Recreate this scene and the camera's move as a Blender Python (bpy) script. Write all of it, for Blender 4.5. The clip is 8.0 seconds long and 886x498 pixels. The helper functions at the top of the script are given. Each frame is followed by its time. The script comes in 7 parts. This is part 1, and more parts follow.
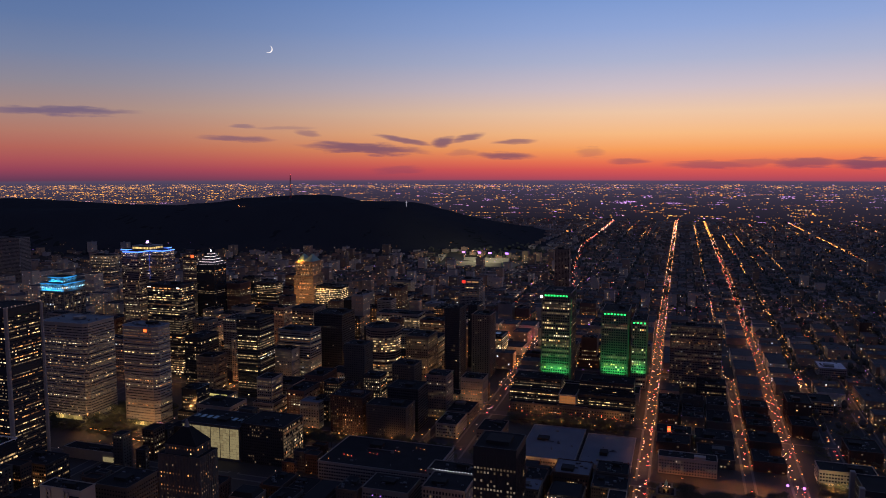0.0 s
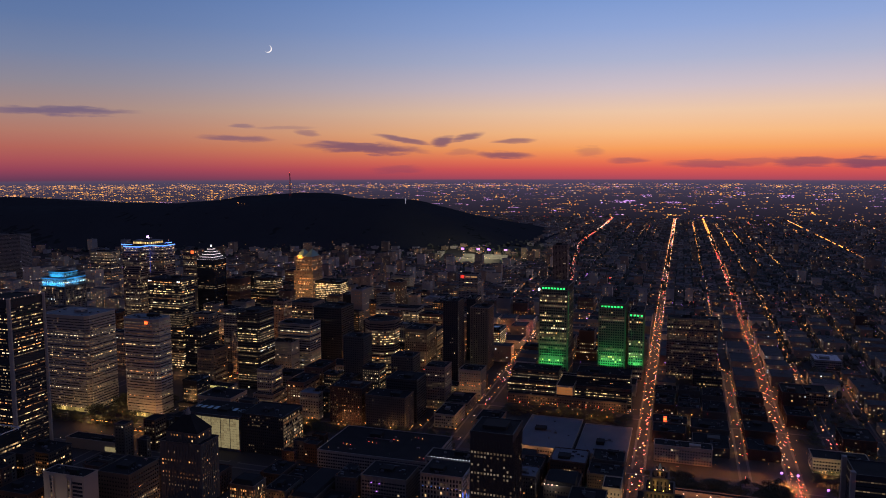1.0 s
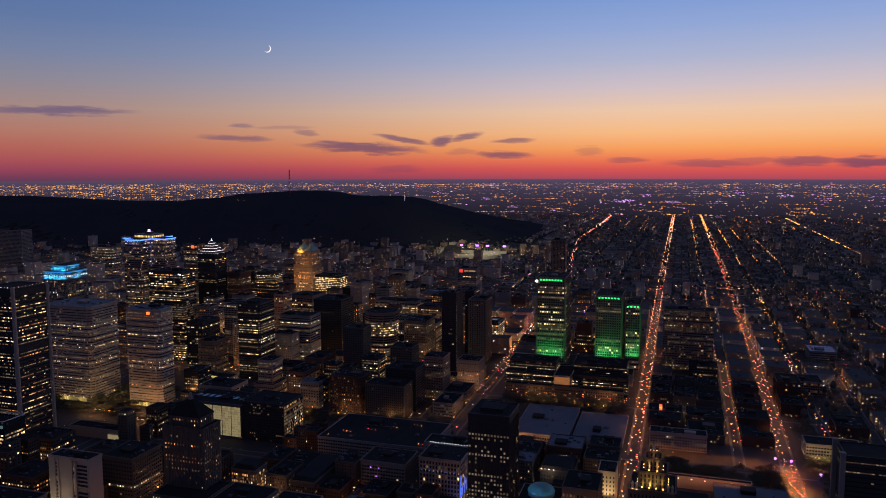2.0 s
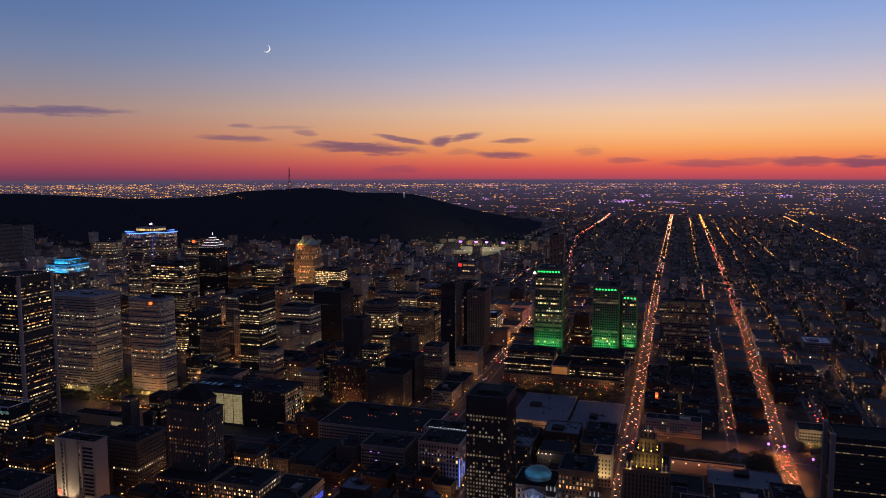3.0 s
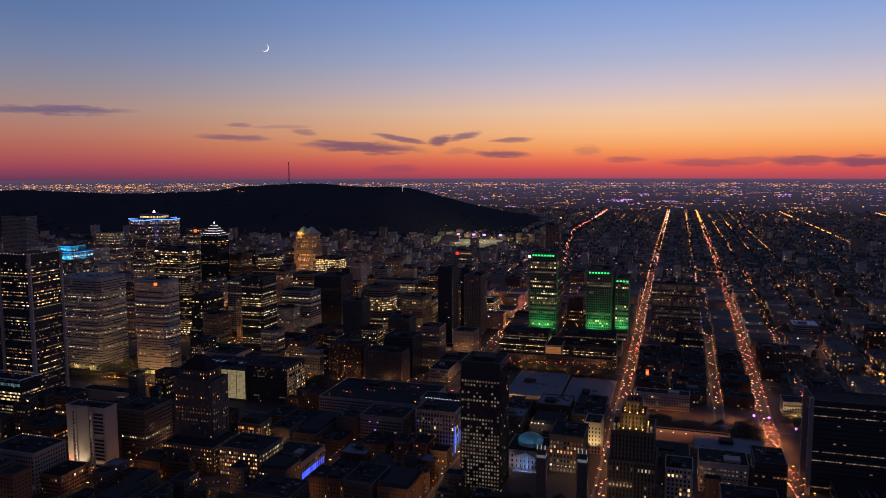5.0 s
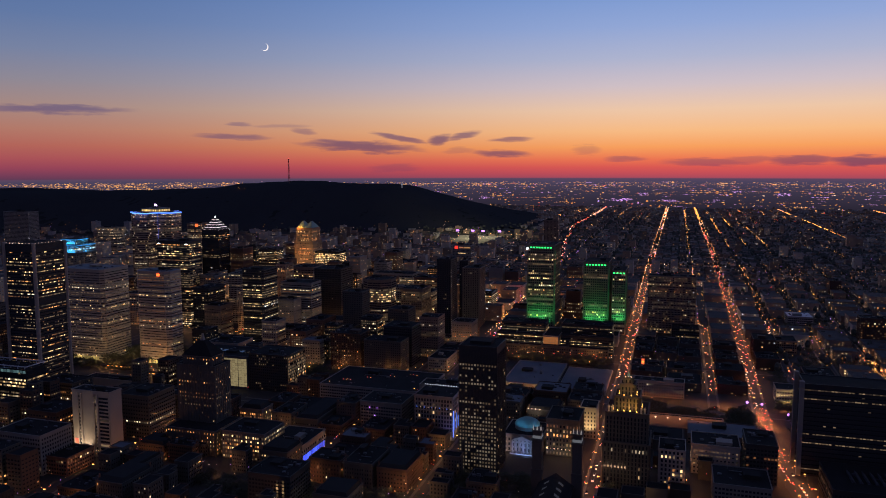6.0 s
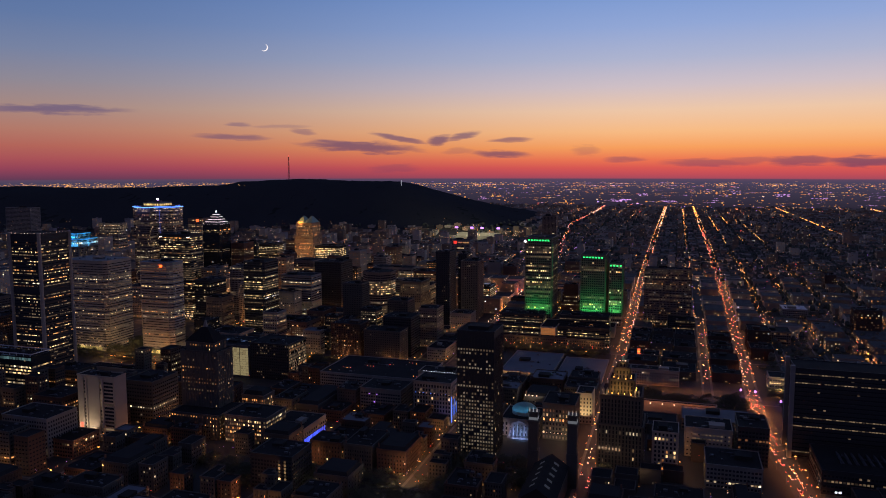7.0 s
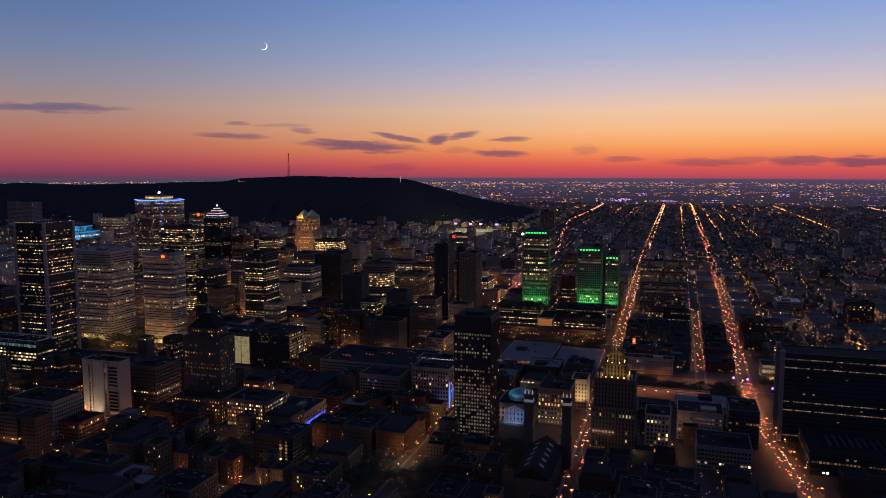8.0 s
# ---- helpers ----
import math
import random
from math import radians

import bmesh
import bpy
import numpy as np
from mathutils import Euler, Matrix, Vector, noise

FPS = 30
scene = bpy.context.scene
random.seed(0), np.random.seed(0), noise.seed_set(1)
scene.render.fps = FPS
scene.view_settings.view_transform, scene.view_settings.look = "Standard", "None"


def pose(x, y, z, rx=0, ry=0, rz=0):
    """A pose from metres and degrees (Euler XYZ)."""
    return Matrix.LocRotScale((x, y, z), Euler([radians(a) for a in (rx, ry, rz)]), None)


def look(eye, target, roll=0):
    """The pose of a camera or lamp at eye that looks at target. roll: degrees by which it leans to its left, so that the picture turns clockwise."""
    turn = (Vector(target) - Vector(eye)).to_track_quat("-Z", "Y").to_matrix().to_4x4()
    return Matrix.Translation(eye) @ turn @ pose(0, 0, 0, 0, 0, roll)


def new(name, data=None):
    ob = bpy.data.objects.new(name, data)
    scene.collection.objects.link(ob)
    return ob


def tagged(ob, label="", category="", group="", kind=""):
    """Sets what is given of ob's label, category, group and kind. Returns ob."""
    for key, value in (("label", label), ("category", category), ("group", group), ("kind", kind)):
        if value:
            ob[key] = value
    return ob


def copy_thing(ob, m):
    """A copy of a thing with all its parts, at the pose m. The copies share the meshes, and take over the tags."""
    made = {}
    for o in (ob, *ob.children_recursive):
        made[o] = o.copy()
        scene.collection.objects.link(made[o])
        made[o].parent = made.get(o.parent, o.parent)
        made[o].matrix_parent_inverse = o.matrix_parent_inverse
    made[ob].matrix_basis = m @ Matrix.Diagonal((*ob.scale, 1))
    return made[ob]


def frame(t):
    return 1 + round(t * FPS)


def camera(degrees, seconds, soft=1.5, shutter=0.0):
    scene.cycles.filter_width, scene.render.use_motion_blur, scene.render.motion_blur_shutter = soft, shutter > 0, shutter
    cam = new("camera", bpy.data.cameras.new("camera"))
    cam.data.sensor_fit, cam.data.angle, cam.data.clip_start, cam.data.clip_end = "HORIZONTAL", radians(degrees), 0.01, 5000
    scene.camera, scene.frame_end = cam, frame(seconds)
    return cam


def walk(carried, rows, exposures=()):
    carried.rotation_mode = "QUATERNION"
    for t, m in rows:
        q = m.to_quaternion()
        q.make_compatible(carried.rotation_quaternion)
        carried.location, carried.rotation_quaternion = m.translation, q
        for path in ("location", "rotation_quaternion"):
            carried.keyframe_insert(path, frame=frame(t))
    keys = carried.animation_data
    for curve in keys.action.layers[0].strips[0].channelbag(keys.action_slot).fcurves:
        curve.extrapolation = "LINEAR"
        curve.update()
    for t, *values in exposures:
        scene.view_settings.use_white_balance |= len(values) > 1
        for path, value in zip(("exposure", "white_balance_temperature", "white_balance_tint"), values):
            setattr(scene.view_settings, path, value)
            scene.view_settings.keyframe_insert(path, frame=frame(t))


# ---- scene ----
cam = camera(61.2, 8.0, soft=0.9)
walk(cam, [
    (0, pose(81.3, -566.4, 367.9, 84.068, 0, 17.714) @ pose(0, 0, 0, 0, 0, -0.001)),
    (0.5, pose(83.8, -570.7, 363.9, 84.034, 0, 17.720) @ pose(0, 0, 0, 0, 0, -0.040)),
    (1, pose(86.4, -575.8, 359.4, 84.025, 0, 17.686) @ pose(0, 0, 0, 0, 0, -0.086)),
    (1.5, pose(89.0, -581.7, 354.3, 84.004, 0, 17.658) @ pose(0, 0, 0, 0, 0, -0.116)),
    (3, pose(96.3, -602.1, 337.5, 84.008, 0, 17.579) @ pose(0, 0, 0, 0, 0, -0.101)),
    (3.5, pose(99.2, -609.5, 332.2, 84.014, 0, 17.564) @ pose(0, 0, 0, 0, 0, -0.126)),
    (4, pose(102.1, -616.9, 327.2, 84.006, 0, 17.548) @ pose(0, 0, 0, 0, 0, -0.146)),
    (4.5, pose(105.4, -624.6, 321.7, 83.987, 0, 17.514) @ pose(0, 0, 0, 0, 0, -0.139)),
    (6, pose(114.3, -646.8, 306.0, 83.907, 0, 17.448) @ pose(0, 0, 0, 0, 0, -0.095)),
    (6.5, pose(117.0, -654.3, 300.5, 83.921, 0, 17.409) @ pose(0, 0, 0, 0, 0, -0.086)),
    (7, pose(119.9, -661.9, 294.8, 83.941, 0, 17.401) @ pose(0, 0, 0, 0, 0, -0.054)),
    (7.5, pose(122.9, -670.1, 289.5, 83.922, 0, 17.364) @ pose(0, 0, 0, 0, 0, 0.006)),
    (8, pose(126.1, -677.7, 284.8, 83.880, 0, 17.341) @ pose(0, 0, 0, 0, 0, 0.068)),
])

# ---------------------------------------------------------------- world: dusk sky and the far plain
RNG = np.random.default_rng(7)


def srgb(r, g, b):
    return tuple(((c / 255 / 12.92) if c <= 10 else ((c / 255 + 0.055) / 1.055) ** 2.4) for c in (r, g, b)) + (1.0,)


def node(tree, kind, **values):
    n = tree.nodes.new(kind)
    if "operation" in values:
        n.operation = values["operation"]
    if "voronoi_dimensions" in values:
        n.voronoi_dimensions = values["voronoi_dimensions"]
    if "feature" in values:
        n.feature = values["feature"]
    return n


def math_node(tree, op, a, b=None, c=None, clamp=False):
    n = tree.nodes.new("ShaderNodeMath")
    n.operation, n.use_clamp = op, clamp
    for i, v in enumerate((a, b, c)):
        if v is None:
            continue
        if isinstance(v, (int, float)):
            n.inputs[i].default_value = v
        else:
            tree.links.new(v, n.inputs[i])
    return n.outputs[0]


def mix_col(tree, fac, a, b, blend="MIX"):
    n = tree.nodes.new("ShaderNodeMix")
    n.data_type, n.blend_type = "RGBA", blend
    for sock, v in ((n.inputs[0], fac), (n.inputs[6], a), (n.inputs[7], b)):
        if isinstance(v, (int, float, tuple)):
            sock.default_value = v
        else:
            tree.links.new(v, sock)
    return n.outputs[2]


def ramp(tree, fac, stops, interpolation="LINEAR"):
    n = tree.nodes.new("ShaderNodeValToRGB")
    n.color_ramp.interpolation = interpolation
    while len(n.color_ramp.elements) < len(stops):
        n.color_ramp.elements.new(0.5)
    for e, (p, c) in zip(n.color_ramp.elements, stops):
        e.position, e.color = p, c
    tree.links.new(fac, n.inputs[0])
    return n.outputs[0]


def smooth(tree, v, lo, hi):
    n = tree.nodes.new("ShaderNodeMapRange")
    n.interpolation_type = "SMOOTHSTEP"
    tree.links.new(v, n.inputs[0])
    n.inputs[1].default_value, n.inputs[2].default_value = lo, hi
    return n.outputs[0]


world = bpy.data.worlds.new("dusk")
scene.world = world
world.use_nodes = True
wt = world.node_tree
wt.nodes.clear()
coord = node(wt, "ShaderNodeTexCoord").outputs["Generated"]
sep = node(wt, "ShaderNodeSeparateXYZ")
wt.links.new(coord, sep.inputs[0])
dx, dy, dz = sep.outputs
flat = math_node(wt, "SQRT", math_node(wt, "ADD", math_node(wt, "MULTIPLY", dx, dx), math_node(wt, "MULTIPLY", dy, dy)))
elev = math_node(wt, "DIVIDE", dz, math_node(wt, "MAXIMUM", flat, 0.001))       # tangent of the elevation
azim = math_node(wt, "ARCTAN2", dx, dy)                                          # 0 along the streets, right positive

# elevation -0.02 .. 0.26 on the ramp, then fading to a darker zenith
e01 = math_node(wt, "DIVIDE", math_node(wt, "ADD", elev, 0.02), 0.28, clamp=True)


def at(tan_e):
    return (tan_e + 0.02) / 0.28


def stops(rows):
    return [(at(e), srgb(*c)) for e, c in rows]


sky_left = ramp(wt, e01, stops([(-0.0125, (92, 58, 84)), (-0.006, (120, 62, 88)), (0.002, (148, 68, 88)), (0.013, (168, 82, 88)),
                                (0.028, (178, 100, 90)), (0.048, (178, 121, 106)), (0.075, (165, 136, 130)), (0.105, (142, 136, 149)),
                                (0.14, (118, 130, 162)), (0.18, (97, 120, 164)), (0.225, (84, 112, 163)), (0.26, (78, 107, 161))]))
sky_right = ramp(wt, e01, stops([(-0.0125, (160, 74, 94)), (-0.006, (194, 78, 88)), (0.002, (218, 88, 82)), (0.012, (236, 117, 82)),
                                 (0.028, (248, 160, 94)), (0.048, (248, 187, 132)), (0.075, (238, 199, 168)), (0.105, (208, 192, 198)),
                                 (0.14, (174, 180, 208)), (0.18, (146, 167, 214)), (0.225, (122, 153, 210)), (0.26, (110, 145, 206))]))
warm = smooth(wt, azim, -0.86, 0.0)
sky = mix_col(wt, warm, sky_left, sky_right)
# higher up and behind the camera the dusk darkens
high = smooth(wt, elev, 0.22, 1.1)
sky = mix_col(wt, high, sky, srgb(51, 58, 100))
behind = smooth(wt, math_node(wt, "ABSOLUTE", math_node(wt, "ADD", azim, 0.1)), 0.9, 2.0)
sky = mix_col(wt, behind, sky, srgb(73, 77, 114))

# thin clouds: (azimuth, elevation, half length, half height, strength)
wob = node(wt, "ShaderNodeTexNoise")
wob.inputs["Scale"].default_value, wob.inputs["Detail"].default_value = 3.0, 5.0
comb = node(wt, "ShaderNodeCombineXYZ")
wt.links.new(math_node(wt, "MULTIPLY", azim, 9.0), comb.inputs[0])
wt.links.new(math_node(wt, "MULTIPLY", elev, 60.0), comb.inputs[1])
wt.links.new(comb.outputs[0], wob.inputs["Vector"])
wobble = math_node(wt, "SUBTRACT", wob.outputs["Fac"], 0.5)
CLOUDS = [
    (-0.7766, 0.0709, 0.0792, 0.00528, 0.00075, 0.75),
    (-0.5748, 0.0414, 0.0453, 0.00377, -0.00075, 0.70),
    (-0.4132, 0.0297, 0.0792, 0.00679, -0.00453, 0.90),
    (-0.3611, 0.0408, 0.0377, 0.00377, -0.00603, 0.80),
    (-0.3089, 0.0393, 0.0166, 0.00603, 0.00226, 0.85),
    (-0.2775, 0.0436, 0.0226, 0.00453, 0.00453, 0.75),
    (-0.2268, 0.0204, 0.0377, 0.00528, -0.00151, 0.80),
    (-0.2157, 0.0389, 0.0287, 0.00302, 0.00075, 0.70),
    (-0.4860, 0.0485, 0.0166, 0.00377, -0.00226, 0.50),
    (-0.5146, 0.0555, 0.0377, 0.00302, 0.00000, 0.30),
    (-0.5674, 0.0564, 0.0166, 0.00302, 0.00000, 0.50),
    (-0.3689, 0.0015, 0.0339, 0.00603, 0.00000, 0.35),
    (-0.1167, 0.0242, 0.0189, 0.00679, 0.00000, 0.30),
    (-0.0664, 0.0130, 0.0264, 0.00377, 0.00000, 0.50),
    (0.0367, 0.0081, 0.0566, 0.00528, 0.00000, 0.55),
    (0.1387, 0.0102, 0.0415, 0.00603, 0.00000, 0.70),
    (0.2066, 0.0090, 0.0453, 0.00603, -0.00075, 0.85),
    (-0.2827, 0.0236, 0.0226, 0.00453, 0.00000, 0.30),
    (0.0887, 0.0113, 0.0453, 0.00377, 0.00000, 0.40),
]
cover = None
for ca, ce, la, he, tilt, strength in CLOUDS:
    u = math_node(wt, "DIVIDE", math_node(wt, "SUBTRACT", azim, ca), la)
    v = math_node(wt, "SUBTRACT", elev, ce)
    v = math_node(wt, "ADD", v, math_node(wt, "MULTIPLY", u, -tilt))
    v = math_node(wt, "DIVIDE", math_node(wt, "ADD", v, math_node(wt, "MULTIPLY", wobble, he * 2.4)), he)
    r = math_node(wt, "ADD", math_node(wt, "MULTIPLY", u, u), math_node(wt, "MULTIPLY", v, v))
    m = math_node(wt, "MULTIPLY", math_node(wt, "SUBTRACT", 1.0, smooth(wt, r, 0.1, 1.5)), strength)
    cover = m if cover is None else math_node(wt, "MAXIMUM", cover, m)
cloud_col = ramp(wt, e01, stops([(0.0, (120, 66, 96)), (0.03, (124, 84, 104)), (0.06, (104, 88, 122)), (0.1, (92, 84, 126))]))
sky = mix_col(wt, cover, sky, cloud_col)

# the thin crescent moon
def cone(direction):
    n = node(wt, "ShaderNodeVectorMath", operation="DISTANCE")
    unit = node(wt, "ShaderNodeVectorMath", operation="NORMALIZE")
    wt.links.new(coord, unit.inputs[0])
    wt.links.new(unit.outputs[0], n.inputs[0])
    n.inputs[1].default_value = direction
    return n.outputs["Value"]


MOON = Vector((-0.50209, 0.85123, 0.15270)).normalized()
moon_right = MOON.cross(Vector((0, 0, 1))).normalized()
moon_up = moon_right.cross(MOON)
disc = math_node(wt, "SUBTRACT", 1.0, smooth(wt, cone(MOON), 0.0044, 0.0050))
shade = smooth(wt, cone((MOON - moon_right * 0.0011 + moon_up * 0.0007).normalized()), 0.0042, 0.0050)
sky = mix_col(wt, math_node(wt, "MULTIPLY", disc, shade), sky, (1.1, 1.0, 1.0, 1))

# the plain beyond the built ground: dark land, dotted with town lights
fall_off = math_node(wt, "MULTIPLY", elev, -1.0)
depth = math_node(wt, "DIVIDE", 300.0, math_node(wt, "MAXIMUM", fall_off, 0.0125))
log_depth = math_node(wt, "LOGARITHM", depth, math.e)


def plain_noise(across, along, detail, shift):
    """Noise over the plain, stretched along the horizon."""
    n, c = node(wt, "ShaderNodeTexNoise"), node(wt, "ShaderNodeCombineXYZ")
    n.inputs["Scale"].default_value, n.inputs["Detail"].default_value = 1.0, detail
    wt.links.new(math_node(wt, "MULTIPLY_ADD", azim, across, shift), c.inputs[0])
    wt.links.new(math_node(wt, "MULTIPLY_ADD", log_depth, along, shift * 0.7), c.inputs[1])
    wt.links.new(c.outputs[0], n.inputs["Vector"])
    return n.outputs["Fac"]


west = math_node(wt, "MULTIPLY", math_node(wt, "SUBTRACT", 1.0, smooth(wt, azim, -0.60, -0.46)), smooth(wt, elev, -0.043, -0.032))
quarters = smooth(wt, plain_noise(9.0, 5.0, 3.0, 2.0), 0.49, 0.62)                  # whole quarters that are bright
rows_lit = smooth(wt, plain_noise(24.0, 26.0, 2.0, 31.0), 0.53, 0.63)               # roads and malls, drawn out along the horizon
rows_west = smooth(wt, plain_noise(26.0, 22.0, 3.0, 53.0), 0.44, 0.6)
rim = math_node(wt, "SUBTRACT", 1.0, smooth(wt, elev, -0.0175, -0.0150))
malls = smooth(wt, plain_noise(34.0, 20.0, 1.0, 17.0), 0.665, 0.70)                 # violet-lit yards
for va, ve, half_a, half_e in ((-0.072, -0.040, 0.020, 0.0022), (-0.043, -0.0325, 0.007, 0.0022), (-0.010, -0.0405, 0.010, 0.0018), (0.121, -0.0318, 0.010, 0.0020), (-0.25, -0.037, 0.005, 0.0018)):
    ua = math_node(wt, "DIVIDE", math_node(wt, "SUBTRACT", azim, va), half_a)
    ue = math_node(wt, "DIVIDE", math_node(wt, "SUBTRACT", elev, ve), half_e)
    yard_at = math_node(wt, "ADD", math_node(wt, "MULTIPLY", ua, ua), math_node(wt, "MULTIPLY", ue, ue))
    malls = math_node(wt, "MAXIMUM", malls, math_node(wt, "SUBTRACT", 1.0, smooth(wt, yard_at, 0.5, 1.2)))
violet = math_node(wt, "MULTIPLY", malls, math_node(wt, "SUBTRACT", 1.0, math_node(wt, "MULTIPLY", west, 0.8)))
# the far suburbs, a bright line drawn out below the horizon
suburbs = math_node(wt, "MULTIPLY", math_node(wt, "MULTIPLY", smooth(wt, elev, -0.0245, -0.0205), math_node(wt, "SUBTRACT", 1.0, smooth(wt, elev, -0.0185, -0.0165))), smooth(wt, plain_noise(22.0, 9.0, 2.0, 71.0), 0.44, 0.58))


def light_layer(across, along, base, more, gain, shift):
    """Small town lights scattered over the plain, in cells that shrink with distance."""
    dots = node(wt, "ShaderNodeTexVoronoi", voronoi_dimensions="2D", feature="F1")
    dots.inputs["Scale"].default_value = 1.0
    cd = node(wt, "ShaderNodeCombineXYZ")
    wt.links.new(math_node(wt, "MULTIPLY_ADD", azim, across, shift), cd.inputs[0])
    wt.links.new(math_node(wt, "MULTIPLY", log_depth, along), cd.inputs[1])
    wt.links.new(cd.outputs[0], dots.inputs["Vector"])
    hue = node(wt, "ShaderNodeSeparateColor")
    wt.links.new(dots.outputs["Color"], hue.inputs[0])
    town_share = math_node(wt, "MULTIPLY", rows_lit, math_node(wt, "MULTIPLY_ADD", quarters, 0.92, 0.08))
    chance = math_node(wt, "MULTIPLY_ADD", town_share, more, base)
    chance = math_node(wt, "MULTIPLY_ADD", violet, 0.6, chance)
    chance = math_node(wt, "MULTIPLY_ADD", suburbs, more * 0.5, chance)
    chance = math_node(wt, "MULTIPLY_ADD", math_node(wt, "MULTIPLY", west, rows_west), more * 0.5, chance)
    lit = math_node(wt, "LESS_THAN", hue.outputs[0], math_node(wt, "MULTIPLY", chance, rim))
    spot = math_node(wt, "SUBTRACT", 1.0, smooth(wt, dots.outputs["Distance"], 0.06, 0.46))
    tone = ramp(wt, hue.outputs[1], [(0.0, (1.0, 0.34, 0.04, 1)), (0.45, (1.0, 0.45, 0.08, 1)), (0.86, (1.0, 0.62, 0.36, 1)), (0.93, (0.6, 0.35, 1.0, 1)), (0.96, (1.0, 0.16, 0.1, 1))], "CONSTANT")
    tone = mix_col(wt, math_node(wt, "MULTIPLY", west, 0.75), tone, (1.0, 0.42, 0.05, 1))
    tone = mix_col(wt, math_node(wt, "MULTIPLY", violet, 0.85), tone, (0.6, 0.3, 1.0, 1))
    bright = math_node(wt, "MULTIPLY_ADD", math_node(wt, "POWER", hue.outputs[2], 4.0), gain * 1.3, gain * 0.06)
    return mix_col(wt, math_node(wt, "MULTIPLY", math_node(wt, "MULTIPLY", lit, spot), bright), (0, 0, 0, 1), tone)


# distance haze put into the land colour: paler and more violet towards the horizon
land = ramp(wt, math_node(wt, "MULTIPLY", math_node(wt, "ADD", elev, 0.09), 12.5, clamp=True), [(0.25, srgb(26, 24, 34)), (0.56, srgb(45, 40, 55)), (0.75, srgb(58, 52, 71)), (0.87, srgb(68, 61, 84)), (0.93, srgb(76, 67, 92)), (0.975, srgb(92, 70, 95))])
for across, along, base_share, more_share, gain, shift in ((460.0, 26.0, 0.03, 0.95, 2.6, 0.0), (300.0, 20.0, 0.022, 0.8, 4.5, 7.3), (260.0, 17.0, 0.012, 0.22, 7.0, 3.1)):
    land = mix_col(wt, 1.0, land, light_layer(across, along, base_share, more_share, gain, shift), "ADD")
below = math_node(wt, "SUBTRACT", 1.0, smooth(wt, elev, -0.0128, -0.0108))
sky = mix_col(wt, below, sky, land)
bg = node(wt, "ShaderNodeBackground")
wt.links.new(sky, bg.inputs[0])
bg.inputs[1].default_value = 1.0
wt.links.new(bg.outputs[0], node(wt, "ShaderNodeOutputWorld").inputs[0])

# the sun is just below the horizon: only a faint, wide, warm glow comes from where it set
sun = new("sun", bpy.data.lights.new("sun", "SUN"))
sun.data.energy, sun.data.angle, sun.data.color = 0.02, radians(20), (1.0, 0.6, 0.4)
sun.matrix_world = look((0, 4000, 260), (0, 0, 0))

# ---------------------------------------------------------------- materials


def material(name, base, rough=0.8, metal=0.0, scale=0.4, vary=0.35, bump=0.15, spec=0.3, fine=6.0):
    """A weathered surface: large stains, fine grain and a little relief."""
    m = bpy.data.materials.new(name)
    m.use_nodes = True
    t = m.node_tree
    p = t.nodes["Principled BSDF"]
    tc = node(t, "ShaderNodeTexCoord").outputs["Object"]
    big, small = node(t, "ShaderNodeTexNoise"), node(t, "ShaderNodeTexNoise")
    for n, s, dt in ((big, scale * 0.12, 4.0), (small, scale * fine, 3.0)):
        t.links.new(tc, n.inputs["Vector"])
        n.inputs["Scale"].default_value, n.inputs["Detail"].default_value = s, dt
    info = node(t, "ShaderNodeObjectInfo").outputs["Random"]
    tone = math_node(t, "ADD", math_node(t, "MULTIPLY", big.outputs["Fac"], vary * 1.2), math_node(t, "MULTIPLY", small.outputs["Fac"], vary * 0.5))
    tone = math_node(t, "ADD", tone, math_node(t, "MULTIPLY", info, vary * 0.5))
    dark = tuple(c * (1 - vary * 0.7) for c in base) + (1,)
    light = tuple(min(1, c * (1 + vary * 0.5)) for c in base) + (1,)
    t.links.new(mix_col(t, math_node(t, "MULTIPLY", tone, 1 / (vary * 2.0 + 0.01), clamp=True), dark, light), p.inputs["Base Color"])
    p.inputs["Roughness"].default_value, p.inputs["Metallic"].default_value = rough, metal
    p.inputs["Specular IOR Level"].default_value = spec
    if bump:
        b = node(t, "ShaderNodeBump")
        b.inputs["Strength"].default_value, b.inputs["Distance"].default_value = bump, 0.1
        t.links.new(small.outputs["Fac"], b.inputs["Height"])
        t.links.new(b.outputs[0], p.inputs["Normal"])
    return m


def glow(name, colour, strength, spread=0.7, sampled=False, tail=2.0):
    """A thing that gives off light, each piece a little stronger or weaker."""
    m = bpy.data.materials.new(name)
    m.use_nodes = True
    t = m.node_tree
    p = t.nodes["Principled BSDF"]
    p.inputs["Base Color"].default_value = (0.05, 0.05, 0.05, 1)
    p.inputs["Emission Color"].default_value = (*colour, 1)
    isl = node(t, "ShaderNodeNewGeometry").outputs["Random Per Island"]
    r = math_node(t, "ADD", math_node(t, "MULTIPLY", isl, spread * 2), 1 - spread)
    t.links.new(math_node(t, "MULTIPLY", math_node(t, "POWER", r, tail), strength), p.inputs["Emission Strength"])
    if not sampled:
        m.cycles.emission_sampling = "NONE"
    return m


